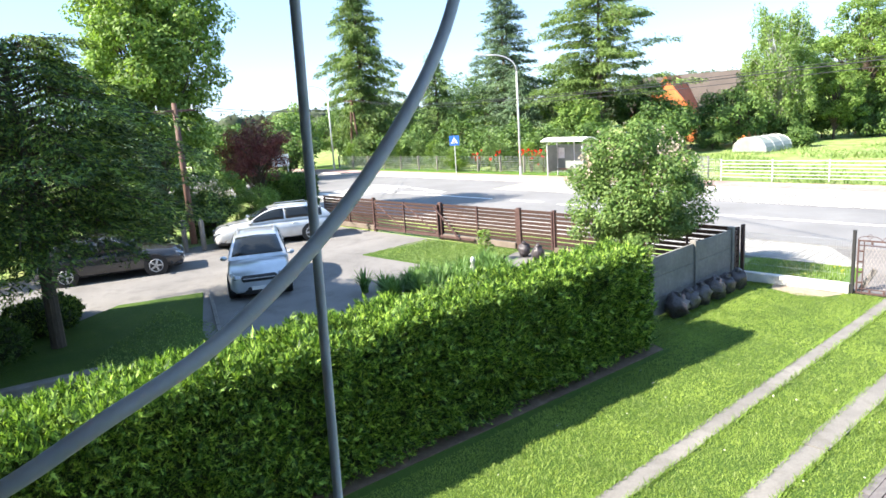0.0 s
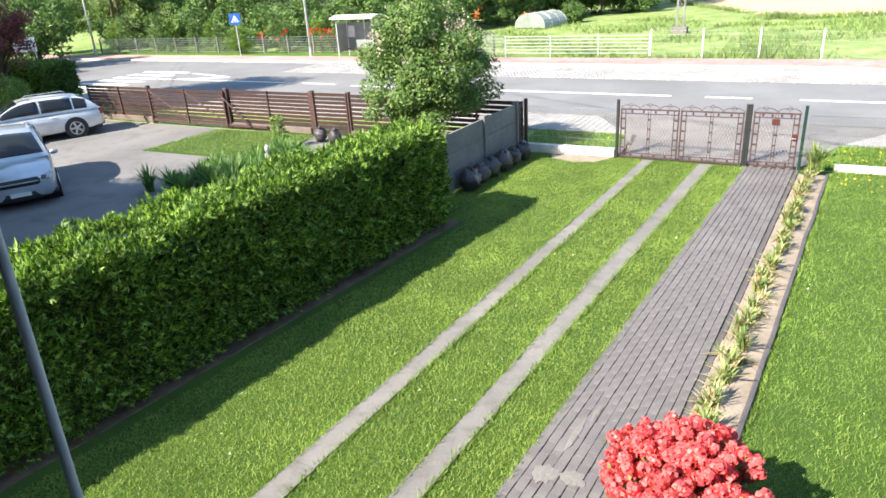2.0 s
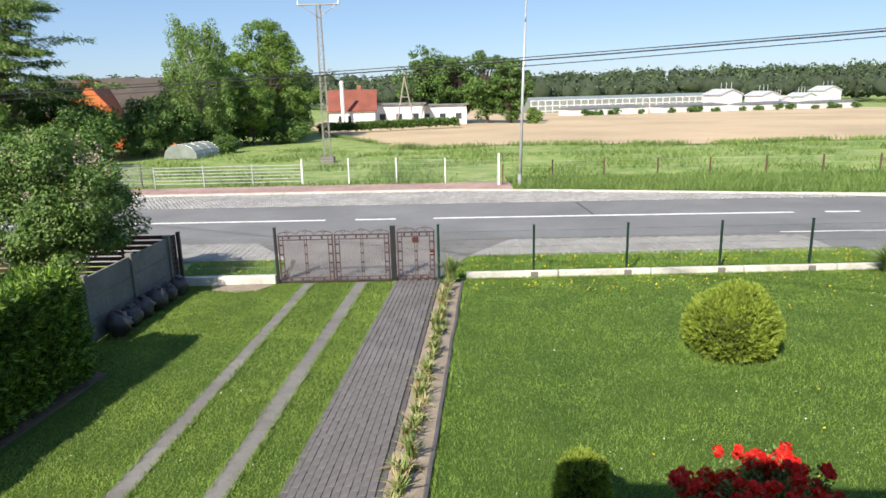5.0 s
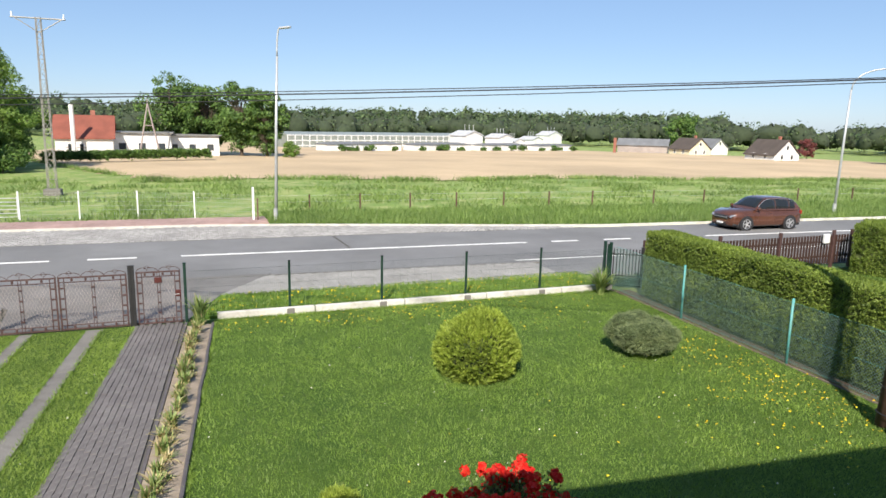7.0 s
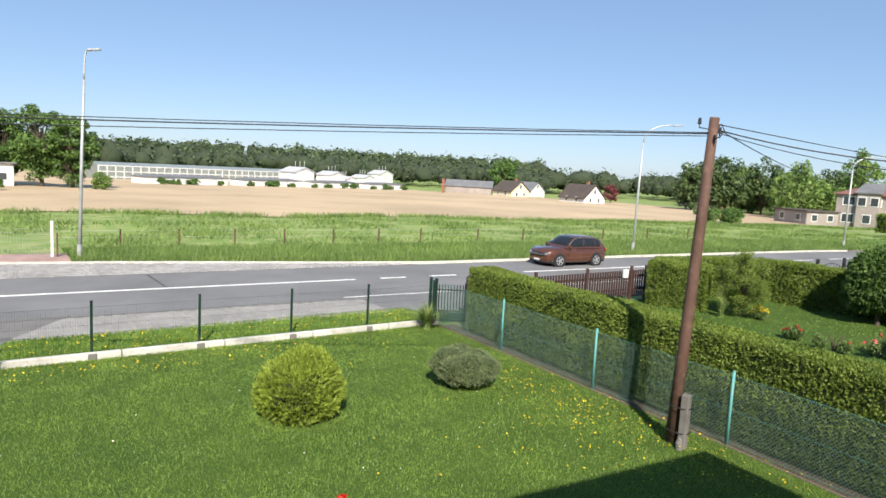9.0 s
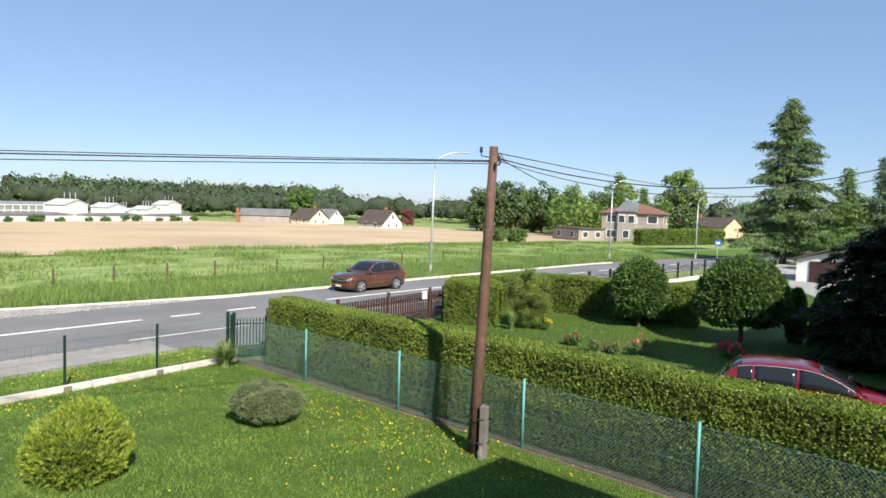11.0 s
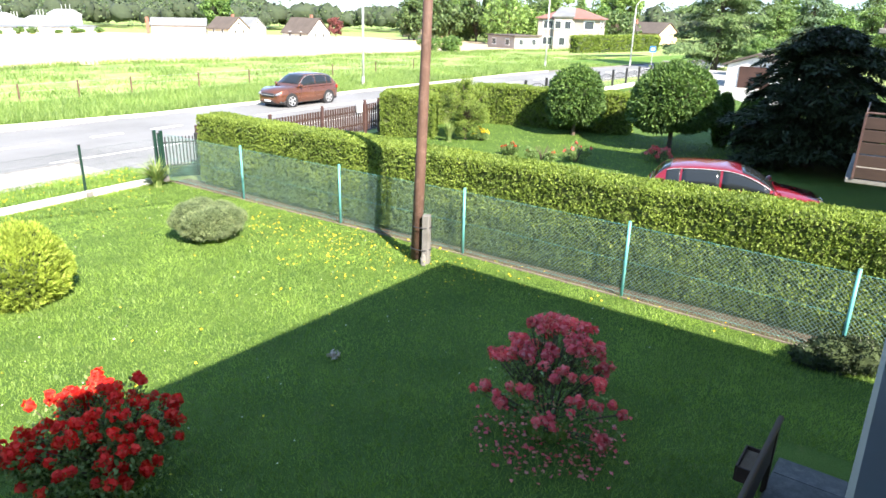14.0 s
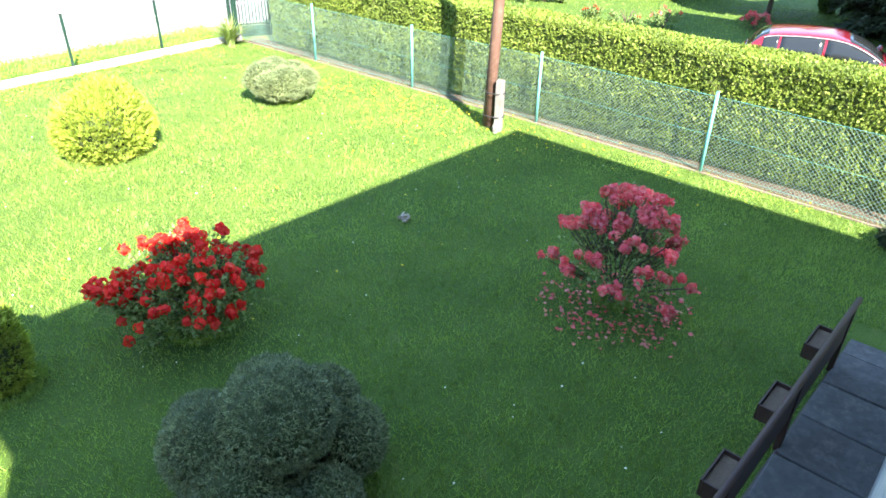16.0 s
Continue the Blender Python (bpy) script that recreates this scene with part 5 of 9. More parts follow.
def broadleaf(name, at, H, r, label, mat="maple", clumps=40, per=220, leaf=0.16, z0=None, trunk=0.2, clump_r=0.28, weep=0.0, category="tree", bark="bark", group="", fill=0.45, flat=1.0):
    """Trunk with limbs to every clump of leaves; clumps lie unevenly in the crown's body."""
    at = (at[0], at[1], height(at[0], at[1]) - 0.05 if len(at) == 2 else at[2])
    root = thing(name, at, label, category, group)
    near = math.hypot(at[0], at[1]) < 85
    clumps, per, leaf, clump_r = int(clumps * 1.9), int(per * (0.82 if near else 0.27)), leaf * (0.64 if near else 1.0), clump_r * 0.76
    z0 = H * 0.25 if z0 is None else z0
    cz, rz = (H + z0) / 2, (H - z0) / 2
    tr = Shape()
    tr.tube([(0, 0, 0), (0.1 * trunk, 0.05, cz * 0.6), (0, 0, cz + rz * 0.3)], [trunk, trunk * 0.75, trunk * 0.25], 8)
    d = unit(RNG.normal(0, 1, (clumps, 3)))
    rad = RNG.uniform(fill, 1.0, clumps) ** 0.6
    wob = np.array([1 + 0.5 * noise.noise(Vector(q * 1.5) + Vector(at) * 0.7) for q in d])
    C = d * np.array([r, r, rz]) * (rad * wob * (1 - clump_r * 0.6))[:, None]
    C[:, 2] += cz
    for c in C:
        s = min(0.9, max(0.15, RNG.uniform(0.3, 0.7)))
        b = (0, 0, max(z0 * 0.6, c[2] * s))
        m = (c[0] * 0.5, c[1] * 0.5, lerp(b[2], c[2], 0.45) + 0.05 * H)
        tr.tube([b, m, tuple(c)], [trunk * 0.3, trunk * 0.18, 0.012], 4)
    tr.make("trunk", bark, root)
    cr = clump_r * r * RNG.uniform(0.7, 1.3, clumps)
    idx = np.repeat(np.arange(clumps), per * 2)
    n = len(idx)
    q = unit(RNG.normal(0, 1, (n, 3)))
    p = C[idx] + q * (cr[idx] * RNG.uniform(0.35, 1.0, n) ** 0.5)[:, None] * np.array([1, 1, 0.8 * flat])
    if weep:
        p[:, 2] -= weep * RNG.uniform(0, 1, n) ** 2 * r
    p[:, 2] = np.maximum(p[:, 2], 0.12)
    nd = unit(q + np.array([0, 0, 0.7]) + RNG.normal(0, 0.5, (n, 3)))
    dd = unit(np.cross(nd, RNG.normal(0, 1, (n, 3))) + np.array([0, 0, -0.25 - weep]))
    ln = leaf * 0.8 * RNG.uniform(0.6, 1.3, n)
    v, f = blade_arrays(p, dd, nd, ln, ln * 0.33)
    quad_mesh("crown", v, f, mat, root)
    return root


def layered_tree(name, at, H, r, z0, label, mat, boughs=150, per=420, size=0.15, trunk=0.18):
    """An evergreen whose flat boughs lie over one another in shelves, drooping at the tips."""
    root = thing(name, (*at, height(*at) - 0.05), label, "tree")
    tr = Shape()
    tr.tube([(0, 0, 0), (0.05, 0.03, H * 0.4), (0, 0, H * 0.95)], [trunk, trunk * 0.8, 0.04], 10)
    zc = lerp(z0, H, 0.3)
    P, D = [], []
    for i in range(boughs):
        z = lerp(z0, H * 0.97, (i + RNG.uniform()) / boughs)
        k = (z - zc) / ((H - zc) if z > zc else (zc - z0 + 1.4))
        L = r * math.sqrt(max(0.04, 1 - k * k)) * RNG.uniform(0.6, 1.14)
        a = i * 2.39996 + RNG.normal(0, 0.25)
        d, sd = np.array([math.cos(a), math.sin(a)]), np.array([-math.sin(a), math.cos(a)])
        n = int(per * (0.35 + 0.65 * L / r))
        q = RNG.uniform(0.2, 1.0, n) ** 0.7
        off = RNG.uniform(-1, 1, n) * L * 0.27 * (q * (1.18 - q) * 3.0)
        ri, dr = RNG.uniform(0.1, 0.3), RNG.uniform(0.25, 0.5)
        zz = z + L * (ri * q - dr * q * q) - np.abs(off) * 0.3 + RNG.normal(0, 0.04, n)
        P.append(np.stack([d[0] * L * q + sd[0] * off, d[1] * L * q + sd[1] * off, zz], 1))
        g = np.sign(off) * 0.8
        D.append(np.stack([d[0] + sd[0] * g, d[1] + sd[1] * g, np.full(n, -0.35)], 1))
        tr.tube([(0, 0, z - 0.15)] + [(d[0] * L * t, d[1] * L * t, z + L * (ri * t - dr * t * t)) for t in (0.4, 0.85)], [trunk * 0.25, trunk * 0.14, 0.012], 4)
    tr.make("trunk", "bark", root)
    P, D = np.concatenate(P), np.concatenate(D)
    P[:, 2] = np.maximum(P[:, 2], 0.2)
    ln = size * RNG.uniform(0.6, 1.4, len(P))
    v, f = blade_arrays(P, unit(D + RNG.normal(0, 0.45, D.shape)), unit(RNG.normal(0, 0.45, D.shape) + np.array([0, 0, 1])), ln, ln * 0.17)
    quad_mesh("crown", v, f, mat, root)
    return root


# left neighbour's garden
layered_tree("yew_tree", (-17.5, 2.9), 7.4, 4.0, 2.6, "large dark evergreen tree with low hanging boughs", "dark_tree", 140, 800, 0.12, 0.17)
layered_tree("spruce_tree", (-29.6, 9.3), 5.6, 2.2, 0.4, "dark green spruce standing behind the driveway", "fir", 80, 260, 0.18, 0.12)
layered_tree("spruce_tree", (-30.2, 6.0), 6.4, 2.6, 0.4, "dark green spruce standing behind the driveway", "dark_tree", 80, 260, 0.18, 0.12)
broadleaf("chestnut_tree", (-32.6, 11.9), 14.5, 3.9, "tall bright green broad-leaved tree behind the driveway", "maple", 100, 190, 0.36, 2.6, 0.17, 0.27, fill=0.3)
broadleaf("plum_tree", (-30.5, 15.8), 5.3, 1.75, "dark red-leaved plum tree", "plum", 46, 190, 0.14, 1.9, 0.1, 0.3)
broadleaf("shrub", (-29.5, 12.3), 3.6, 1.7, "grey-green garden shrub beside the driveway", "lilac_leaf", 26, 220, 0.14, 0.1, 0.06, 0.34, category="shrub")
broadleaf("shrub", (-29.0, 14.6), 2.3, 1.5, "yellow-green shrub below the plum tree", "maple", 26, 200, 0.13, 0.05, 0.05, 0.34, category="shrub")
broadleaf("shrub", (-28.3, 8.6), 3.4, 1.8, "dark green shrub in the shade of the trees", "oak", 28, 200, 0.16, 0.1, 0.06, 0.34, category="shrub")
for x, y, h, r in ((-27.6, 2.6, 3.0, 1.7), (-28.2, 5.2, 3.4, 1.8), (-28.0, -0.6, 3.4, 2.0), (-28.6, 7.4, 3.0, 1.6), (-27.9, 11.9, 2.4, 1.2)):
    broadleaf("shrub", (x, y), h, r, "dark dense shrub along the edge of the driveway", "dark_tree", 26, 85, 0.24, 0.05, 0.06, 0.34, category="shrub", group="driveway shrubs")
hedge("hedge", (-34.5, 18.6), (-30.2, 18.3), 0.7, 0.7, 2.0, 2600, 0.18, "oak", "dark green clipped hedge by the pavement", 0.1, 3, 0.35, 0.2, 21, 0.12, 0.8, 0.1)
for x, y, h, r, m in ((-47, 23, 4.6, 2.8, "oak"), (-54, 26, 5.2, 3.2, "oak"), (-62, 27, 5.6, 3.6, "oak"), (-72, 31, 6.2, 4.0, "birch"), (-43, 16, 6.0, 2.8, "birch"), (-50, 14, 5.5, 3.0, "maple"), (-40, 19.5, 4.5, 2.2, "lilac_leaf"), (-48.2, 28.5, 5.0, 2.8, "oak"), (-54.5, 32.0, 5.8, 3.2, "oak"), (-60, 36.5, 6.4, 3.4, "birch")):
    broadleaf("tree", (x, y), h, r, "green broad-leaved tree in the gardens along the road", m, 32, 72, 0.46, 0.8, 0.18, 0.32, group="garden trees")
rounded_shrub("low_shrub", (-18.4, 1.0, 0), [((0, 0, 0.5), (1.2, 1.1, 0.75)), ((0.7, 0.6, 0.4), (0.8, 0.8, 0.6)), ((-0.5, -0.9, 0.45), (0.9, 0.9, 0.6))], 5000, 0.10, "oak", "dark spreading evergreen shrub under the big tree", 0.1, 0.8, 2, 0.35, 0.15, 0.1)
rounded_shrub("low_shrub", (-19.4, 3.0, 0), [((0, 0, 0.35), (0.9, 0.9, 0.5)), ((-0.7, 0.5, 0.3), (0.8, 0.7, 0.45))], 2600, 0.10, "dark_tree", "dark spreading evergreen shrub under the big tree", 0.1, 0.8, 2, 0.35, 0.15, 0.1)
Shape().box((-14.6, 0.9, 0.15), (0.24, 4.4, 0.36), -13.5, 0.02).make("low_wall", "concrete", label="low pale concrete garden wall beside the drive", kind="structure")
# lilac at the corner
lil = broadleaf("lilac_bush", (-8.95, 14.65, 0), 4.2, 1.9, "large lilac bush with fading pale blossom", "lilac_leaf", 75, 230, 0.15, 0.75, 0.07, 0.26, category="shrub")
n = 75
d = unit(RNG.normal(0, 1, (n, 3)) * np.array([1, 1, 0.4]) + np.array([0.3, -0.1, 1.0]))
c = d * np.array([1.7, 1.7, 1.6]) * RNG.uniform(0.85, 1.1, (n, 1)) + np.array([0, 0, 2.45])
idx = np.repeat(np.arange(n), 14)
p = c[idx] + RNG.normal(0, 0.05, (len(idx), 3)) * np.array([1, 1, 1.8])
s = RNG.uniform(0.04, 0.075, len(idx))
v, f = leaf_arrays(p, unit(RNG.normal(0, 1, p.shape)), unit(RNG.normal(0, 1, p.shape)), s, s * 0.45)
quad_mesh("blossom", v, f, "lilac_flower", lil)
# across the road
conifer("spruce_tree", (-57.0, 43.5), 19, 5.6, 1.2, "tall spruce with drooping boughs behind the mesh fence", "larch", 190, 95, 0.55, 0.45, 0.3, 0.7, 0.3, 0.9)
conifer("fir_tree", (-43.0, 50.0), 17.2, 4.6, 1.5, "tall dark blue-green fir across the road", "fir", 170, 80, 0.5, 0.25, 0.3, 0.8, 0.28, 0.3)
conifer("larch_tree", (-33.4, 51.5), 18.0, 6.4, 5.0, "tall larch with a bare lower trunk across the road", "larch", 150, 95, 0.52, 0.25, 0.28, 0.65, 0.3, 0.6)
conifer("spruce_tree", (-50.5, 48.0), 11.0, 3.6, 0.6, "dark spruce in the garden across the road", "spruce", 100, 46, 0.6)
conifer("spruce_tree", (-38.5, 46.5), 8.0, 2.6, 0.4, "dark spruce in the garden across the road", "fir", 90, 40, 0.5)
for x, y, h, r, m in ((-36.5, 54, 9.0, 4.6, "oak"), (-47.5, 53, 9.5, 4.6, "birch"), (-28.0, 52.5, 4.6, 3.2, "oak"), (-30.5, 58, 4.8, 3.2, "maple"), (-25.0, 60.0, 5.3, 3.3, "oak"), (-62, 50, 8, 4, "oak"), (-41, 57, 9, 4.5, "maple"), (-66, 47, 6.5, 3.8, "oak"),
                      (-54, 57, 9, 5, "oak"), (-33, 47.0, 5.2, 2.6, "maple"), (-32.6, 56.5, 7.4, 2.4, "oak")):
    broadleaf("garden_tree", (x, y), h, r, "green broad-leaved tree in the garden across the road", m, 42, 75, 0.46, 0.5, 0.16, 0.32, group="garden trees across the road")
broadleaf("birch_tree", (-23.2, 65.0), 12.9, 3.7, "birch with drooping branches beside the field", "birch", 90, 115, 0.36, 0.9, 0.16, 0.19, 0.5, bark="birch_bark")
broadleaf("linden_tree", (-19.6, 77.0), 13.4, 5.0, "broad green tree beside the field", "maple", 90, 150, 0.45, 0.6, 0.3, 0.22)
broadleaf("young_tree", (-19.4, 68.5), 7.6, 2.6, "bright yellow-green young tree beside the field", "maple", 40, 150, 0.34, 0.8, 0.12, 0.3)
broadleaf("tree", (-26.5, 72), 4.4, 3.2, "dark green tree beside the house", "oak", 50, 150, 0.42, 0.6, 0.2, 0.3)
broadleaf("tree", (-19.5, 84), 9.0, 4.2, "dark green tree beside the house", "oak", 50, 150, 0.42, 0.6, 0.2, 0.3)
broadleaf("shrub", (-19.2, 58.5), 1.7, 1.3, "rounded green shrub beside the polytunnel", "oak", 24, 130, 0.22, 0.05, 0.05, 0.35, category="shrub")
broadleaf("shrub", (-25.3, 56.2), 1.9, 1.5, "rounded green shrub beside the polytunnel", "oak", 24, 130, 0.22, 0.05, 0.05, 0.35, category="shrub")
for x, y, h, r in ((-16.6, 77.0, 4.4, 2.6), (-18.5, 73.5, 4.6, 2.6), (-21.0, 70.5, 4.2, 2.8), (-24.5, 67.0, 4.2, 2.6), (-16.2, 70.5, 2.6, 2.2), (-27.6, 61.5, 4.4, 2.7), (-29.8, 57.0, 4.2, 2.6), (-22.0, 64.0, 2.6, 2.0)):
    broadleaf("shrub", (x, y), h, r, "dense dark green shrub under the trees beside the field", "oak", 22, 70, 0.44, 0.05, 0.06, 0.36, category="shrub", group="field shrubs")
for x, y, h, r in ((-56.0, 41.5, 3.4, 2.2), (-51.5, 42.5, 3.8, 2.4), (-47.0, 42.0, 3.6, 2.3), (-43.0, 43.0, 4.2, 2.4), (-39.0, 42.0, 3.6, 2.3), (-35.5, 42.5, 3.8, 2.2), (-31.8, 42.0, 3.4, 2.2), (-28.6, 43.5, 3.2, 2.2), (-26.0, 47.0, 3.0, 2.4)):
    broadleaf("shrub", (x, y), h, r, "dense dark green shrub in the garden across the road", "oak", 22, 62, 0.42, 0.05, 0.06, 0.38, category="shrub", group="garden shrubs across the road")
# thuja row with red azaleas behind the mesh fence
for i in range(15):
    x = -53.0 + 1.75 * i + RNG.normal(0, 0.25)
    h = RNG.uniform(1.6, 3.1)
    conifer("young_thuja", (x, 38.6 + RNG.normal(0, 0.7)), h, RNG.uniform(0.5, 0.9), 0.05, "young green thuja behind the mesh fence", "spruce" if i % 3 else "maple", 26, 20, 0.32, 0.0, 0.6, 0.6, 0.04, -0.6, group="thuja row")
for x in (-36.2, -34.0, -31.3, -30.4, -29.4):
    azalea("azalea", (x, 38.0 + RNG.normal(0, 0.3), 0), 0.62, 1.75, "red_petal", "orange-red flowering azalea behind the mesh fence", 9, 900, size=0.13, per=10)
# trees in the field and on the right
for x, y, h, r in ((-3.2, 119, 13.0, 5.0), (2.5, 117, 12.4, 4.4), (7.5, 114, 12.2, 4.4), (11.3, 112, 11.2, 3.6), (-0.5, 122, 12, 4.5)):
    broadleaf("field_oak", (x, y), h, r, "dark green oak in the group beside the ploughed field", "oak", 56, 150, 0.55, 0.6, 0.3, 0.3, group="oak group")
broadleaf("shrub", (14.6, 108), 2.6, 1.7, "bright green bush beside the oak group", "maple", 20, 110, 0.3, 0.05, 0.05, 0.35, category="shrub")
conifer("larch_tree", (78.6, 14.9), 17.6, 7.4, 0.8, "tall drooping larch beside the road", "dark_larch", 150, 150, 0.6, 0.35, 0.35, 0.9, 0.35, 0.8)
conifer("spruce_tree", (90.6, 11.0), 11.2, 3.4, 0.4, "dark green young spruce", "spruce", 110, 50, 0.55, 0.2, 0.3, 1.1)
conifer("spruce_tree", (95.0, 7.8), 12.8, 4.6, 0.4, "blue-green spruce behind the gardens", "fir", 120, 60, 0.6, 0.2, 0.3, 1.1)
conifer("spruce_tree", (101.5, 1.8), 13.2, 4.2, 0.4, "dark green spruce behind the gardens", "spruce", 120, 60, 0.6, 0.2, 0.3, 1.1)
for x, y, h, r, m in ((97, 10.5, 8.5, 3.5, "birch"), (88, 5.0, 6.5, 3.0, "oak"), (109, 7, 9, 4, "oak"), (85, 16, 4, 2.4, "maple"), (70, 9, 3.6, 2.0, "oak"), (99, -3.5, 7.5, 3.5, "oak"), (112, -2, 8, 4, "maple")):
    broadleaf("tree", (x, y), h, r, "green broad-leaved tree behind the gardens", m, 36, 130, 0.4, 0.4, 0.15, 0.32, group="trees behind the gardens")
broadleaf("poplar_tree", (138.7, 59.7), 14.6, 4.4, "slender green tree behind the houses", "birch", 50, 110, 0.6, 1.5, 0.2, 0.3)
broadleaf("poplar_tree", (228.0, 77.0), 21.8, 8.0, "tall pale green poplar behind the houses", "birch", 70, 120, 1.0, 2.0, 0.4, 0.28)
for x, y, h, r, m in ((143.6, 92.5, 14.2, 6.0, "belt"), (150.0, 86.0, 13.4, 5.5, "belt"), (139.0, 97.0, 11.5, 5.0, "belt"), (146.5, 78.0, 11.6, 5.0, "belt"), (156.0, 96.0, 12.5, 5.5, "birch"), (160.0, 74.0, 12.0, 5.0, "belt")):
    broadleaf("tree", (x, y), h, r, "tall green tree in the belt behind the houses", m, 40, 120, 0.8, 0.4, 0.25, 0.32, group="tree belt")
broadleaf("willow_tree", (134.5, 68.5), 11.4, 6.2, "pale green weeping willow behind the houses", "birch", 46, 140, 0.7, 0.6, 0.25, 0.28, 0.5)
conifer("spruce_tree", (148.8, 58.9), 11.6, 3.2, 0.4, "dark spruce behind the grey house", "spruce", 70, 30, 0.9, 0.2, 0.3, 1.0)
broadleaf("field_oak", (151.2, 181.9), 12.8, 5.2, "tall oak standing behind the field", "oak", 50, 110, 0.8, 0.6, 0.3, 0.3)
broadleaf("plum_tree", (144.2, 126.5), 5.4, 2.4, "dark red rounded plum tree", "plum", 30, 100, 0.4, 0.3, 0.1, 0.35)
for i in range(13):
    t = i / 12
    a, dd = lerp(1.0, 1.24, t), 165 + 40 * RNG.uniform(0, 1)
    broadleaf("tree", (0.4 + dd * math.sin(a), -0.95 + dd * math.cos(a)), RNG.uniform(7.5, 11), RNG.uniform(4, 6), "green tree in the belt behind the houses", ("belt", "oak", "birch")[i % 3], 32, 84, 0.95, 0.4, 0.25, 0.34, group="tree belt")

# ---- right neighbour's garden ----
def ball_tree(name, at, lobes, n, leaf, label, stem):
    """A dense round head of leaves on a short trunk."""
    root = rounded_shrub(name, at, lobes, n, leaf, "box_leaf", label, 0.0, 0.7, 3, 0.42, 0.12, 0.16, 0.8, 3.0)
    Shape().tube([(0, 0, 0), (0.03, 0.0, stem * 0.6), (0, 0, stem)], [0.1, 0.08, 0.07], 8).make("trunk", "bark", root)
    return root


ball_tree("garden_bush", (28.2, 10.2, 0), [((0, 0, 1.75), (1.15, 1.15, 1.15)), ((0.35, -0.3, 1.2), (0.85, 0.85, 0.8)), ((-0.4, 0.3, 1.3), (0.8, 0.8, 0.8)), ((0, 0, 2.4), (0.6, 0.6, 0.6))], 6500, 0.13, "rounded dark green bush on a short trunk", 0.9)
ball_tree("ball_tree", (27.5, 5.85, 0), [((0, 0, 2.05), (1.55, 1.55, 1.25)), ((0.5, -0.5, 1.55), (1.1, 1.1, 0.85)), ((-0.5, 0.5, 1.6), (1.1, 1.1, 0.85)), ((0.1, 0.1, 2.75), (0.85, 0.85, 0.65))], 9000, 0.14, "dense round-headed green tree on a short trunk", 1.3)
broadleaf("barberry", (37.8, 10.0, 0), 1.5, 1.0, "dark red barberry shrub", "plum", 24, 130, 0.12, 0.05, 0.04, 0.35, category="shrub")
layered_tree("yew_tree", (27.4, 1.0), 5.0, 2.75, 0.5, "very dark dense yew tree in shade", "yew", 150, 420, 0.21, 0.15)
rounded_shrub("column_thuja", (29.5, 4.35, 0), [((0, 0, 1.0), (0.36, 0.36, 1.15))], 2000, 0.1, "oak", "slim dark green columnar thuja", 0.5, 0.5, 3, 0.25, 0.08, 0.06)
rounded_shrub("column_thuja", (30.1, 3.35, 0), [((0, 0, 0.95), (0.65, 0.6, 1.15))], 2200, 0.1, "oak", "broad dark green columnar thuja", 0.5, 0.5, 3, 0.25, 0.1, 0.06)
broadleaf("forsythia", (24.2, 13.3, 0), 2.7, 1.05, "loose upright yellow-green shrub in the neighbouring garden", "privet", 70, 150, 0.085, 0.15, 0.05, 0.3, category="shrub")
hedge("hedge", (23.0, 16.6), (23.9, 14.6), 0.65, 0.65, 1.75, 6000, 0.075, "privet", "short clipped bright green hedge block", 0.06, 3, 0.38, 0.25, 31, 0.1, 0.8, 0.06, "privet_shade", 1.6)
hedge("hedge", (29.0, 15.6), (30.2, 8.3), 0.6, 0.6, 1.75, 9000, 0.085, "privet", "clipped green hedge across the neighbouring garden", 0.06, 3, 0.38, 0.25, 41, 0.1, 0.8, 0.06, "privet_shade", 1.6)
hedge("hedge", (24.5, 17.3), (29.0, 16.2), 0.5, 0.5, 1.7, 4200, 0.085, "privet", "clipped green hedge along the road front", 0.06, 3, 0.38, 0.25, 43, 0.1, 0.8, 0.06, "privet_shade", 1.6)
sword_clump("iris_clump", (23.3, 13.5, 0), 90, 0.9, "iris_leaf", "tall blue-green iris clump in the neighbouring garden", "", 0.0, 0.5, 0.02)
azalea("azalea", (24.5, 12.7, 0), 0.42, 0.5, "dandelion", "low yellow flowering shrub", 22, 1800, size=0.05, per=14)
azalea("azalea", (22.6, 10.3, 0), 0.45, 0.55, "red_petal", "red flowering azalea in the neighbouring lawn", 4, 2000, size=0.07, per=14)
azalea("azalea", (22.2, 8.9, 0), 0.55, 0.7, "red_petal", "low green azalea nearly out of flower", 2, 2600, size=0.06, per=12)
azalea("azalea", (22.9, 7.9, 0), 0.7, 0.75, "coral_petal", "orange flowering azalea in the neighbouring lawn", 6, 2200, size=0.075, per=14)
azalea("azalea", (24.8, 5.5, 0), 0.5, 0.55, "pink_petal", "low pink flowering shrub under the ball tree", 30, 700, size=0.09, per=14)
strip("neighbour_lawn", [(13.9, -6), (60, -6), (60, 14), (29, 17.3), (13.9, 17.0)], 0.0, "lawn", 0.03, "mown lawn of the neighbouring garden")

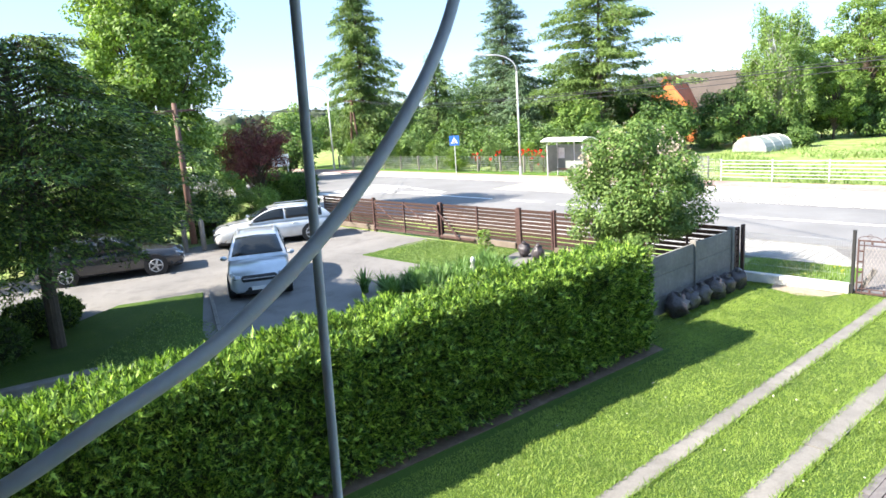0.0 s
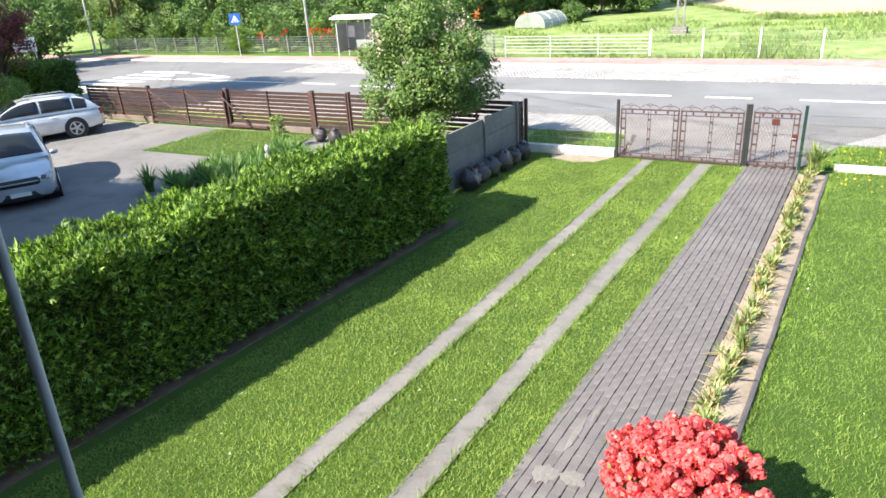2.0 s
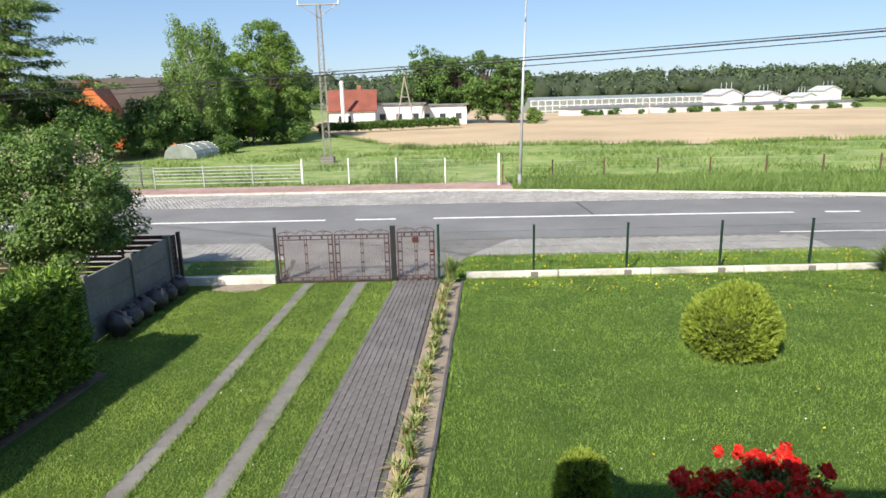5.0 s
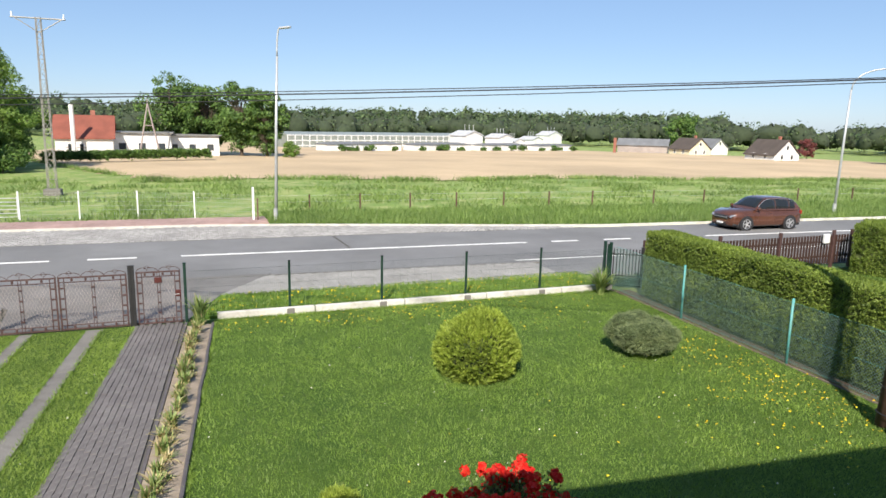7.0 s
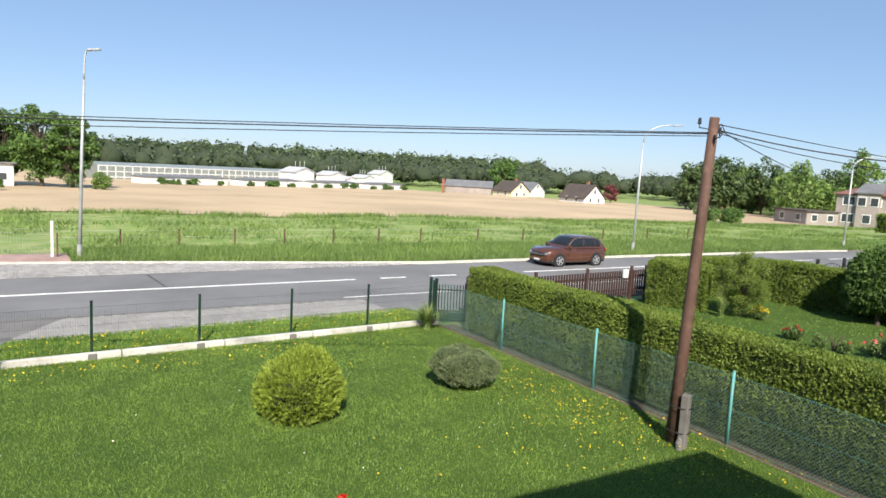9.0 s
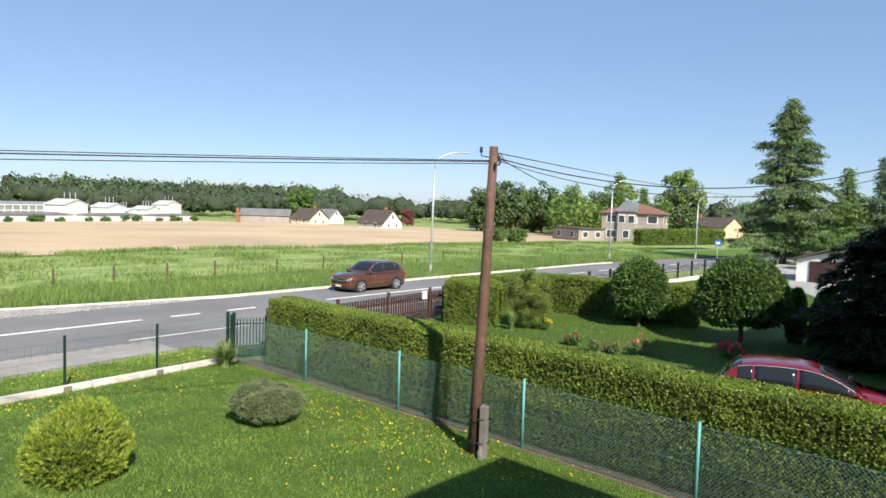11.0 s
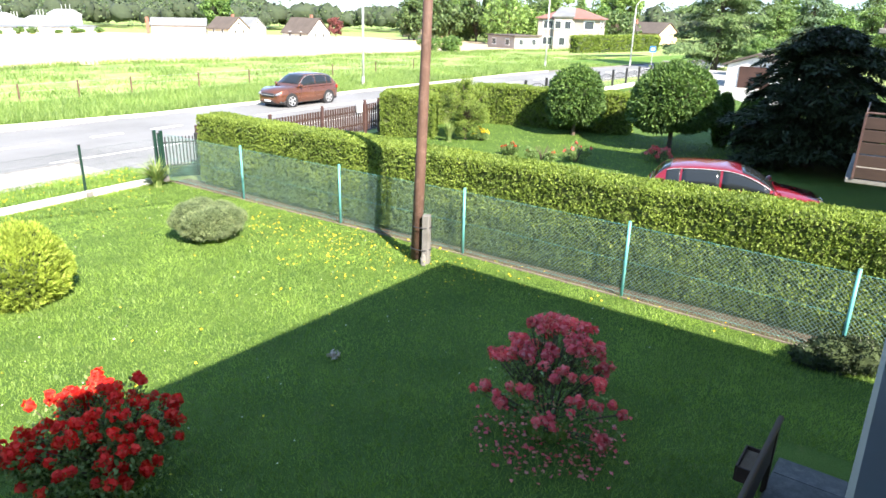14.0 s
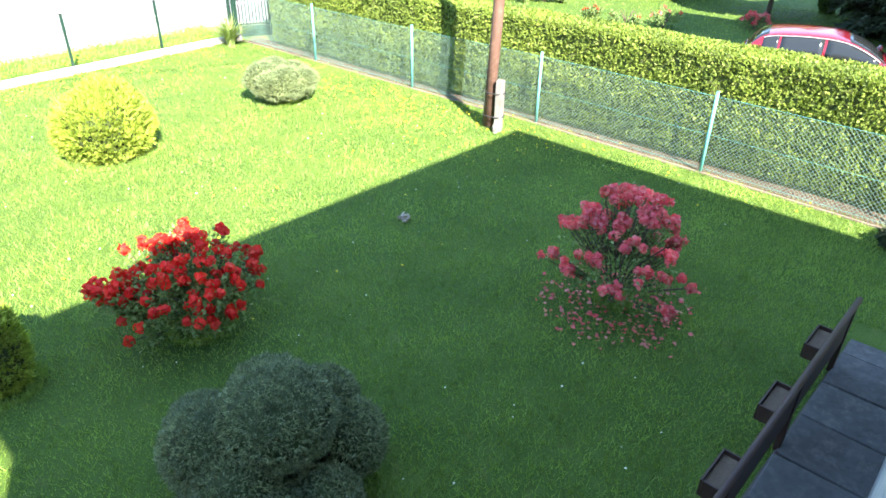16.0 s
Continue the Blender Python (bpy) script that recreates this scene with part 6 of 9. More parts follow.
# ---- far woods on the skyline ----
def woods(name, n, a0, a1, d0, d1, h0, h1, base, leaf, label, per=46):
    ang, dist = RNG.uniform(a0, a1, n), RNG.uniform(d0, d1, n)
    X, Y = dist * np.sin(ang), dist * np.cos(ang)
    Z = np.array([height(x, y) for x, y in zip(X, Y)]) + base * (dist - d0) / (d1 - d0)
    hh = RNG.uniform(h0, h1, n)
    r = hh * RNG.uniform(0.42, 0.66, n)
    lobes = 8                                  # each crown is a heap of uneven lobes
    lo = unit(RNG.normal(0, 1, (n, lobes, 3))) * RNG.uniform(0.25, 0.85, (n, lobes, 1))
    lr = RNG.uniform(0.28, 0.5, (n, lobes))
    idx = np.repeat(np.arange(n), per)
    pick = RNG.integers(0, lobes, len(idx))
    q = unit(RNG.normal(0, 1, (len(idx), 3)) + np.array([0, 0, 0.25]))
    size3 = np.stack([r[idx], r[idx], hh[idx] * 0.45], 1)
    p = np.stack([X[idx], Y[idx], Z[idx] + hh[idx] * 0.56], 1) + (lo[idx, pick] + q * lr[idx, pick][:, None] * RNG.uniform(0.8, 1.1, (len(idx), 1))) * size3
    nd = unit(q + np.array([0, 0, 0.5]) + RNG.normal(0, 0.4, q.shape))
    ln = leaf * RNG.uniform(0.6, 1.3, len(idx)) * (hh[idx] / 12)
    v, f = blade_arrays(p, unit(np.cross(nd, RNG.normal(0, 1, q.shape))), nd, ln * 0.45, ln * 0.19)
    # the inside of each crown: a solid body painted dark for shade
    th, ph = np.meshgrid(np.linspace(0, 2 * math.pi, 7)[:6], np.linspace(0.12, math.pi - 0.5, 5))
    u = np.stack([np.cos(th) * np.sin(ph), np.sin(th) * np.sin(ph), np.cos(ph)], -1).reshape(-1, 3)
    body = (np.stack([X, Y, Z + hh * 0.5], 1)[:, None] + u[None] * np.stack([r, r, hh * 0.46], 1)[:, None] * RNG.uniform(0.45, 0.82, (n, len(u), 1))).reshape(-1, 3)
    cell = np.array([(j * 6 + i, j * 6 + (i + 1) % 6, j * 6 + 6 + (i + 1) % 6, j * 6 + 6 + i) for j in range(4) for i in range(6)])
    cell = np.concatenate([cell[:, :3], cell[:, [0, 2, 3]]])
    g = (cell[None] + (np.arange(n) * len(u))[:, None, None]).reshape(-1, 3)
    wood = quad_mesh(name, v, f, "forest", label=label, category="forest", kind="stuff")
    tagged(quad_mesh("shade_core", body, g, "forest_shade", wood), kind="stuff")
    return wood


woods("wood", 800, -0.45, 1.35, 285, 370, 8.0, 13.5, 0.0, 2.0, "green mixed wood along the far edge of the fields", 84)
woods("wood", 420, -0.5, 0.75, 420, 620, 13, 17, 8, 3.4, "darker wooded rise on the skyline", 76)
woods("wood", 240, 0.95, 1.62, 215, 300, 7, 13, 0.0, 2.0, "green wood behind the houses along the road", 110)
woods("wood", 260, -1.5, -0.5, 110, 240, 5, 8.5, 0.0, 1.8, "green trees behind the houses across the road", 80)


# ---- cars ----
def car(at, turn, paint, label, L=4.2, W=1.78, H=1.58, clear=0.2, belt=0.98, hood=1.0, cowl=0.72, roof_f=0.05, roof_r=-1.35, tail=-1.95, deck=None, wheel=0.33, base=2.6, trim="black_trim", rails=False):
    """A parked car heading along its own +x. Lengths along x are from the middle of the car."""
    root = thing("car", at, label, "car", turn=turn)
    hl, hw = L / 2, W / 2
    deck = belt if deck is None else deck
    # lower body: cross-sections from tail to nose
    st = [(-hl, 0.80, 0.34, belt - 0.16), (-hl + 0.10, 0.93, 0.30, belt - 0.02), (-hl + 0.45, 0.99, 0.24, belt), (-0.6, 1.0, 0.22, belt + 0.0),
          (cowl, 1.0, 0.22, belt), (cowl + 0.25, 0.99, 0.22, belt - 0.02), (hl - 0.6, 0.98, 0.22, hood * 0.96), (hl - 0.25, 0.93, 0.22, hood * 0.89), (hl - 0.09, 0.86, 0.24, hood * 0.80), (hl - 0.02, 0.76, 0.27, hood * 0.70), (hl, 0.68, 0.32, hood * 0.60)]
    b = Shape()
    vs, fs = [], []
    for x, w, z0, z1 in st:
        zz = [(0.0, z0), (0.86, z0), (0.98, z0 + 0.08), (1.0, lerp(z0, z1, 0.55)), (0.96, z1 - 0.09), (0.86, z1 - 0.01), (0.0, z1 + 0.02)]
        ring = [(x, -hw * w * u, z) for u, z in zz] + [(x, hw * w * u, z) for u, z in zz[::-1]][1:-1]
        vs += ring
    n = len(ring)
    for i in range(len(st) - 1):
        for k in range(n):
            fs.append((i * n + k, (i + 1) * n + k, (i + 1) * n + (k + 1) % n, i * n + (k + 1) % n))
    fs += [tuple(range(n)), tuple((len(st) - 1) * n + k for k in range(n))[::-1]]
    b.add(vs, fs)
    b.make("body", paint, root, smooth=True)
    # cabin: cross-sections under a curved roof line
    wr, rz, dh = hw * 0.72, H, H - belt
    line = [(tail, belt - 0.04), (lerp(tail, roof_r, 0.45), belt + 0.52 * dh), (roof_r, H - 0.075), (lerp(roof_r, roof_f, 0.4), H - 0.008), (lerp(roof_r, roof_f, 0.75), H), (roof_f, H - 0.06),
            (lerp(roof_f, cowl, 0.5), belt + 0.54 * dh), (cowl + 0.05, belt - 0.04)]
    px, pz = [], []
    for i in range(len(line) - 1):
        q = [Vector(line[min(max(k, 0), len(line) - 1)]) for k in (i - 1, i, i + 1, i + 2)]
        for t in steps(0, 1, 6)[:6]:
            e = 0.5 * (2 * q[1] + (q[2] - q[0]) * t + (2 * q[0] - 5 * q[1] + 4 * q[2] - q[3]) * t * t + (3 * q[1] - q[0] - 3 * q[2] + q[3]) * t ** 3)
            px.append(e.x), pz.append(min(e.y, H))
    px.append(line[-1][0]), pz.append(line[-1][1])

    def half(x, f):
        """Half width and height of the cabin at x, at a share f of the way from belt to roof."""
        d = max(0.0, float(np.interp(x, px, pz)) - belt)
        w0 = hw * (0.96 - 0.05 * max(0.0, (x - tail < 0.5) * (0.5 - x + tail) * 2))
        w1 = lerp(w0, wr, min(1.0, d / dh))
        return lerp(w0, w1, float(np.interp(f, (0, 0.33, 0.66, 0.9), (0, 0.22, 0.55, 1.0)))), belt + f * d
    c = Shape()
    vs, fs = [], []
    shares = (0.0, 0.33, 0.66, 0.9)
    for x, zt in zip(px, pz):
        row = [(half(x, f)[0], half(x, f)[1] - (0.04 if f == 0 else 0)) for f in shares]
        top, d = row[-1][0], max(0.0, zt - belt)
        row += [(top * 0.88, belt + 0.965 * d), (top * 0.5, belt + 0.995 * d), (0.0, belt + d + 0.012 * d / dh)]
        vs += [(x, -y, z) for y, z in row] + [(x, y, z) for y, z in row[::-1]][1:]
    n = 13
    for i in range(len(px) - 1):
        for k in range(n - 1):
            fs.append((i * n + k, (i + 1) * n + k, (i + 1) * n + k + 1, i * n + k + 1))
    c.add(vs, fs).make("cabin", paint, root, smooth=True)

    def pane(name, grid, out):
        """A curved window laid a little proud of the cabin, from rows of points."""
        out = Vector(out).normalized() * 0.007
        rows, cols = len(grid), len(grid[0])
        pts = [Vector(p) + out for r in grid for p in r] + [Vector(p) - out * 1.5 for r in grid for p in r]
        k, f = rows * cols, []
        for i in range(rows - 1):
            for j in range(cols - 1):
                a = i * cols + j
                f += [(a, a + 1, a + cols + 1, a + cols), (k + a + cols, k + a + cols + 1, k + a + 1, k + a)]
        rim = [j for j in range(cols)] + [i * cols + cols - 1 for i in range(1, rows)] + [(rows - 1) * cols + j for j in range(cols - 2, -1, -1)] + [i * cols for i in range(rows - 2, 0, -1)]
        f += [(a, k + a, k + e, e) for a, e in zip(rim, rim[1:] + rim[:1])]
        Shape().add(pts, f).make(name, "car_glass", root, smooth=True)

    def across(x):
        d, top = max(0.0, float(np.interp(x, px, pz)) - belt), half(x, 0.9)[0]
        return [(x, u * top, belt + v * d) for u, v in ((-0.9, 0.965), (-0.5, 1.005), (0, 1.035), (0.5, 1.005), (0.9, 0.965))]
    pane("windscreen", [across(x) for x in steps(roof_f + 0.02, cowl - 0.1, 6)], (0.6, 0, 0.7))
    pane("rear_window", [across(x) for x in steps(lerp(tail, roof_r, 0.38), roof_r - 0.03, 4)], (-0.7, 0, 0.5))
    post = lerp(roof_r, cowl, 0.47)
    for sy in (-1, 1):
        for x0, x1 in ((tail + 0.42, roof_r + 0.22), (roof_r + 0.27, post - 0.03), (post + 0.03, cowl - 0.22)):
            g = [[(x, sy * half(x, f)[0], half(x, f)[1]) for f in (0.09, 0.33, 0.66, 0.86)] for x in steps(x0, x1, 7)]
            pane("side_window", g, (0, sy, 0.25))
        trim_line = [(x, sy * (half(x, 0.88)[0] + 0.006), half(x, 0.88)[1]) for x in steps(tail + 0.42, cowl - 0.2, 18)]
        Shape().tube(trim_line, 0.009, 5).make("window_trim", "alloy", root)
    for sx in (1, -1):
        for sy in (-1, 1):
            x, y = sx * base / 2, sy * (hw - 0.10)
            arch = Shape()
            arch.tube([(x, sy * (hw - 0.3), wheel), (x, sy * (hw + 0.004), wheel)], wheel + 0.06, 20)
            arch.make("wheel_arch", trim, root)
            wh = Shape().tube([(x, y - 0.1, wheel), (x, y - 0.085, wheel), (x, y + 0.085, wheel), (x, y + 0.1, wheel)] if sy > 0 else [(x, y + 0.1, wheel), (x, y + 0.085, wheel), (x, y - 0.085, wheel), (x, y - 0.1, wheel)],
                              [wheel * 0.92, wheel, wheel, wheel * 0.92], 20).make("wheel", "rubber", root)
            Shape().tube([(x, y + sy * 0.06, wheel), (x, y + sy * 0.113, wheel)], [wheel * 0.68, wheel * 0.66], 18).make("rim_well", "black_trim", wh)
            rim = Shape()
            for k in range(5):
                a = 2 * math.pi * k / 5
                p = (x + math.cos(a) * wheel * 0.34, y + sy * 0.118, wheel + math.sin(a) * wheel * 0.34)
                m = Matrix.Translation(p) @ Matrix.Rotation(-a, 4, "Y")
                rim.box((0, 0, 0), (wheel * 0.62, 0.02, wheel * 0.2), 0, 0.008, m)
            pts = [(x + math.cos(t) * wheel * 0.66, y + sy * 0.114, wheel + math.sin(t) * wheel * 0.66) for t in steps(0, 2 * math.pi, 20)]
            rim.tube(pts, wheel * 0.05, 5)
            rim.make("rim", "alloy", wh)
    Shape().box((0, 0, clear + 0.1), (L * 0.96, W * 0.93, 0.16), 0, 0.06).make("underbody", trim, root)
    bumper = Shape()
    ys = steps(-0.5, 0.5, 12)
    ring = [(hl + 0.035 - 0.42 * (2 * abs(u)) ** 3.2, W * 0.96 * u) for u in ys]
    low = [(x - 0.05, y, clear - 0.01) for x, y in ring]
    mid = [(x, y, clear + 0.1) for x, y in ring]
    top = [(x - 0.015, y, clear + 0.2) for x, y in ring]
    back = [(x - 0.16, y, clear + 0.22) for x, y in ring]
    k = len(ring)
    bumper.add(low + mid + top + back, [(r * k + i, r * k + i + 1, r * k + k + i + 1, r * k + k + i) for r in range(3) for i in range(k - 1)])
    bumper.make("front_bumper", trim, root, smooth=True)
    Shape().box((-hl + 0.04, 0, clear + 0.2), (0.14, W * 0.76, 0.2), 0, 0.05).make("rear_bumper", trim, root)
    Shape().box((hl - 0.06, 0, hood * 0.615), (0.2, W * 0.56, 0.21), 0, 0.06).make("grille", "black_trim", root)
    Shape().box((hl + 0.04, 0, hood * 0.63), (0.03, W * 0.5, 0.028), 0, 0.006).make("grille_bar", "alloy", root)
    Shape().box((hl + 0.045, 0, clear + 0.17), (0.02, 0.46, 0.10), 0, 0.003).make("number_plate", "plate", root)
    Shape().box((-hl - 0.015, 0, belt * 0.72), (0.02, 0.46, 0.10), 0, 0.003).make("number_plate", "plate", root)
    for sy in (-1, 1):
        Shape().box((0, 0, 0), (0.36, 0.34, 0.13), 0, 0.06, Matrix.Translation((hl - 0.15, sy * hw * 0.68, hood * 0.70)) @ pose(0, 0, 0, 0, 18, -sy * 28)).make("headlight", "lens", root)
        Shape().box((-hl + 0.07, sy * hw * 0.80, belt - 0.16), (0.12, 0.22, 0.22), 0, 0.04).make("tail_light", "red_lens", root)
        Shape().lump((cowl - 0.12, sy * (hw + 0.08), belt + 0.06), (0.07, 0.11, 0.075), 0.0, 10).make("mirror", paint, root, smooth=True)
        for x in (cowl - 0.95, cowl - 1.85):
            Shape().box((x, sy * (hw * 0.985), belt - 0.15), (0.18, 0.03, 0.03), 0, 0.01).make("door_handle", paint, root)
        if rails:
            Shape().tube([(roof_r + 0.2, sy * wr * 0.86, rz - 0.03), (roof_r + 0.3, sy * wr * 0.86, rz + 0.03), (roof_f - 0.4, sy * wr * 0.86, rz + 0.03), (roof_f - 0.3, sy * wr * 0.86, rz - 0.02)], 0.016, 6).make("roof_rail", "alloy", root)
    return root


car((-18.8, 9.05, 0.0), -29.4, "silver", "silver-blue compact crossover parked on the driveway", 4.2, 1.8, 1.62, hood=1.04, belt=1.0, cowl=0.95, roof_f=0.15, roof_r=-1.5, tail=-2.0, rails=True)
car((-25.0, 13.25, 0.0), -114.5, "white_car", "white-silver estate car parked beside the slat fence", 4.8, 1.85, 1.5, belt=0.97, hood=0.94, cowl=1.1, roof_f=0.2, roof_r=-1.7, tail=-2.33, base=2.8, wheel=0.34, rails=True)
car((-24.75, 6.65, 0.0), 67.5, "dark_car", "dark grey car parked in the shade of the big tree", 4.6, 1.82, 1.5, belt=0.95, hood=0.92, cowl=0.8, roof_f=0.1, roof_r=-1.5, tail=-2.1, base=2.8, wheel=0.33)
car((18.65, 1.9, 0.0), -78.0, "red_car", "shiny red hatchback parked behind the hedge", 4.3, 1.78, 1.45, belt=0.93, hood=0.9, cowl=1.0, roof_f=0.1, roof_r=-1.55, tail=-2.08, base=2.65)
car((27.65, 26.05, 0.0), 177.2, "brown_car", "copper-brown sport utility car on the road", 4.35, 1.84, 1.66, belt=1.05, hood=1.05, cowl=0.85, roof_f=0.15, roof_r=-1.5, tail=-2.05, base=2.7, wheel=0.35)


# ---- neighbour's driveway ----
strip("driveway", [(-27.5, -6), (-8.9, -6), (-7.7, 10.2), (-7.4, 16.4), (-26.8, 16.75), (-27.3, 10)], -0.004, "drive_asphalt", 0.03, "worn grey asphalt driveway of the neighbour")
strip("driveway_lawn", [(-19.1, 13.3), (-15.0, 13.4), (-13.9, 14.4), (-14.6, 16.6), (-18.6, 16.45)], 0.03, "lawn", 0.05, "small patch of mown grass in the driveway")
strip("driveway_lawn", [(-13.9, 1.0), (-13.6, 5.0), (-15.6, 5.6), (-19.3, 7.35), (-20.2, 5.2), (-17.5, 0.5)], 0.03, "lawn", 0.05, "small lawn under the dark tree")
strip("hedge_bed", [(-9.9, -5), (-8.4, -5), (-7.2, 10.8), (-7.6, 13.5), (-9.6, 13.0)], 0.02, "dark_soil", 0.04, "earth strip along the thuja hedge")
strip("hedge_bed", [(-8.3, -5), (-7.85, -5), (-6.13, 10.72), (-6.5, 10.9)], 0.012, "dark_soil", 0.03, "bare dark earth strip at the foot of the hedge")
for i in range(8):
    a, b = lerp(-13.4, -19.2, i / 8), lerp(5.1, 7.5, i / 8)
    Shape().box((a - 0.36, b + 0.15, 0.03), (0.77, 0.1, 0.1), 157.5, 0.012).make("drive_kerb", "concrete", kind="structure", label="concrete kerb stone round the small lawn")
for i in range(46):
    t = i / 45
    sword_clump("day_lily", (lerp(-13.6, -12.8, t) + RNG.normal(0, 0.55), lerp(9.8, 13.6, t) + RNG.normal(0, 0.25), 0.0), 90, 0.8, "lily_leaf", "lush green day lily clump beside the drive", "day lilies", 0.0, 0.85, 0.022)
sapling = thing("sapling", (-14.45, 14.75, 0), "young bright green sapling at the edge of the small lawn", "plant")
Shape().tube([(0, 0, 0), (0.03, 0.02, 0.5), (0.0, 0.03, 0.95)], [0.016, 0.012, 0.006], 6).make("stem", "bark", sapling)
n = 420
z = RNG.uniform(0.25, 1.05, n)
a, k = RNG.uniform(0, 2 * math.pi, n), RNG.uniform(0.04, 0.3, n) * (1.15 - 0.6 * z)
s = RNG.uniform(0.06, 0.11, n)
v, f = leaf_arrays(np.stack([k * np.cos(a), k * np.sin(a), z], 1), unit(np.stack([np.cos(a), np.sin(a), RNG.normal(0, 0.4, n)], 1)), unit(RNG.normal(0, 0.5, (n, 3)) + np.array([0, 0, 1])), s, s * 0.36)
quad_mesh("leaves", v, f, "maple", sapling)
ornament = thing("garden_ornament", (-12.75, 12.35, 0), "small pale blue-grey ornament among the day lilies", "ornament")
Shape().lump((0, 0, 0.3), (0.1, 0.1, 0.34), 0.15, 14, 1.0, 2.0).make("base", "pave_grey", ornament, smooth=True)
Shape().lump((0.02, 0, 0.72), (0.07, 0.07, 0.12), 0.12, 14, 4.0, 2.0).make("top", "galv", ornament, smooth=True)
for x, y in ((-13.75, 15.9), (-13.1, 15.8)):
    bg = thing("rubbish_bag", (x, y, 0), "grey plastic rubbish bag by the slat gate", "bag", "grey bags")
    Shape().lump((0, 0, 0.22), (0.21, 0.2, 0.23), 0.4, 16, x, 2.4).make("body", "bag", bg, smooth=True)
    Shape().lump((0, 0, 0.46), (0.08, 0.08, 0.06), 0.5, 10, x, 3.0).make("tied_neck", "bag", bg)


# ---- poles, lamps and wires ----
def street_lamp(at, h, arm, label, lean=0.0, r=0.085):
    at = (at[0], at[1], height(*at))
    root = thing("street_lamp", at, label, "lamp", "street lamps")
    Shape().tube([(0, 0, -0.3), (lean * 0.5, 0, h * 0.5), (lean, 0, h * 0.86)], [r, r * 0.8, r * 0.62], 12).make("mast", "galv", root, smooth=True)
    d = Vector((arm[0], arm[1], 0))
    pts = [Vector((lean, 0, h * 0.855))]
    for t in steps(0.15, 1.0, 8):
        pts.append(Vector((lean, 0, h * 0.86)) + d * t * t * 1.0 + Vector((0, 0, h * 0.14 * math.sin(t * math.pi / 2))))
    Shape().tube(pts, r * 0.5, 8).make("arm", "galv", root, smooth=True)
    e = pts[-1]
    m = Matrix.Translation(e + d.normalized() * 0.28) @ pose(0, 0, 0, 0, -4, math.degrees(math.atan2(d.y, d.x)))
    hd = Shape().box((0, 0, 0), (0.62, 0.2, 0.1), 0, 0.035, m).make("head", "galv", root)
    Shape().box((0, 0, -0.055), (0.42, 0.14, 0.02), 0, 0.008, m).make("lens", "lens", hd)
    Shape().box((0, 0, 0.02), (0.4, 0.4, 0.1), 0, 0.02).make("footing", "concrete", root)
    Shape().tube([(0, 0, 0.0), (0, 0, 0.7)], r * 1.25, 12).make("base_sleeve", "galv", root)
    return root


street_lamp((4.0, 33.2), 9.35, (0.15, -0.12), "tall grey steel street lamp beside the bus bay", 0.25)
street_lamp((37.0, 29.2), 8.7, (1.6, -1.1), "tall grey steel street lamp with a curved arm", 0.15)
street_lamp((64.5, 28.2), 8.2, (1.6, -1.2), "grey street lamp with a curved arm by the meadow")
street_lamp((76.5, 23.4), 7.2, (1.6, -1.2), "grey street lamp with a curved arm by the bend")
street_lamp((-29.6, 35.4), 8.3, (-1.3, -1.4), "tall grey street lamp with a curved arm by the shelter")
street_lamp((-52.3, 35.8), 7.9, (-1.3, -1.4), "grey street lamp with a curved arm by the crossing")

POLE = Vector((11.28, 6.72, 0))
PT = Vector((11.36, 6.52, 6.16))
up = thing("utility_pole", POLE, "old brown wooden utility pole strapped to a concrete stub", "pole")
Shape().tube([(0, 0, 0.05), (0.03, -0.07, 2.0), (0.06, -0.14, 4.2), tuple(PT - POLE)], [0.115, 0.108, 0.098, 0.085], 14).make("shaft", "pole_wood", up, smooth=True)
Shape().box((-0.02, -0.27, 0.5), (0.17, 0.15, 1.08), 15, 0.015).make("concrete_stub", "concrete", up)
for z in (0.3, 0.78):
    Shape().tube([(0.17 * math.cos(t), -0.12 + 0.24 * math.sin(t), z) for t in steps(0, 2 * math.pi, 14)], 0.012, 5).make("strap", "iron_dark", up)
Shape().lump((-0.16, -0.30, 0.08), (0.07, 0.07, 0.16), 0.1, 8).make("stone", "concrete", up)
for z, a in ((5.85, 0.4), (5.95, 2.6), (5.78, 4.2)):
    p0 = Vector((0.08 + 0.1 * math.cos(a), -0.19 + 0.1 * math.sin(a), z))
    p1 = p0 + Vector((0.16 * math.cos(a), 0.16 * math.sin(a), 0.02))
    Shape().tube([p0, p1, p1 + Vector((0, 0, 0.08))], 0.012, 5).make("hook", "iron_dark", up)
    Shape().tube([p1 + Vector((0, 0, 0.06)), p1 + Vector((0, 0, 0.17))], [0.035, 0.025], 8).make("insulator", "iron_dark", up)
Shape().tube([PT - POLE + Vector((0.06, 0.02, -0.25)), PT - POLE + Vector((0.25, 0.02, -0.1)), PT - POLE + Vector((0.33, 0.0, -0.2)), PT - POLE + Vector((0.2, 0, -0.35))], 0.012, 5).make("loop", "wire", up)


def wire(name, a, b, sag, r=0.014, label="black overhead wire", n=24, group="overhead wires"):
    a, b = Vector(a), Vector(b)
    pts = [a.lerp(b, t) - Vector((0, 0, sag * 4 * t * (1 - t))) for t in steps(0, 1, n)]
    return tagged(Shape().tube(pts, r, 5).make(name, "wire", smooth=True), label, "wire", group)


PX, PY = PT.x, PT.y
for dz, sg, r in ((-0.27, 0.98, 0.013), (-0.29, 1.04, 0.02), (-0.33, 1.16, 0.013)):
    wire("overhead_wire", (PX, PY, PT.z + dz), (-55.5, 40.9, 6.75 + dz * 0.8), sg, r * 0.6, "black overhead wire from the wooden pole across the road")
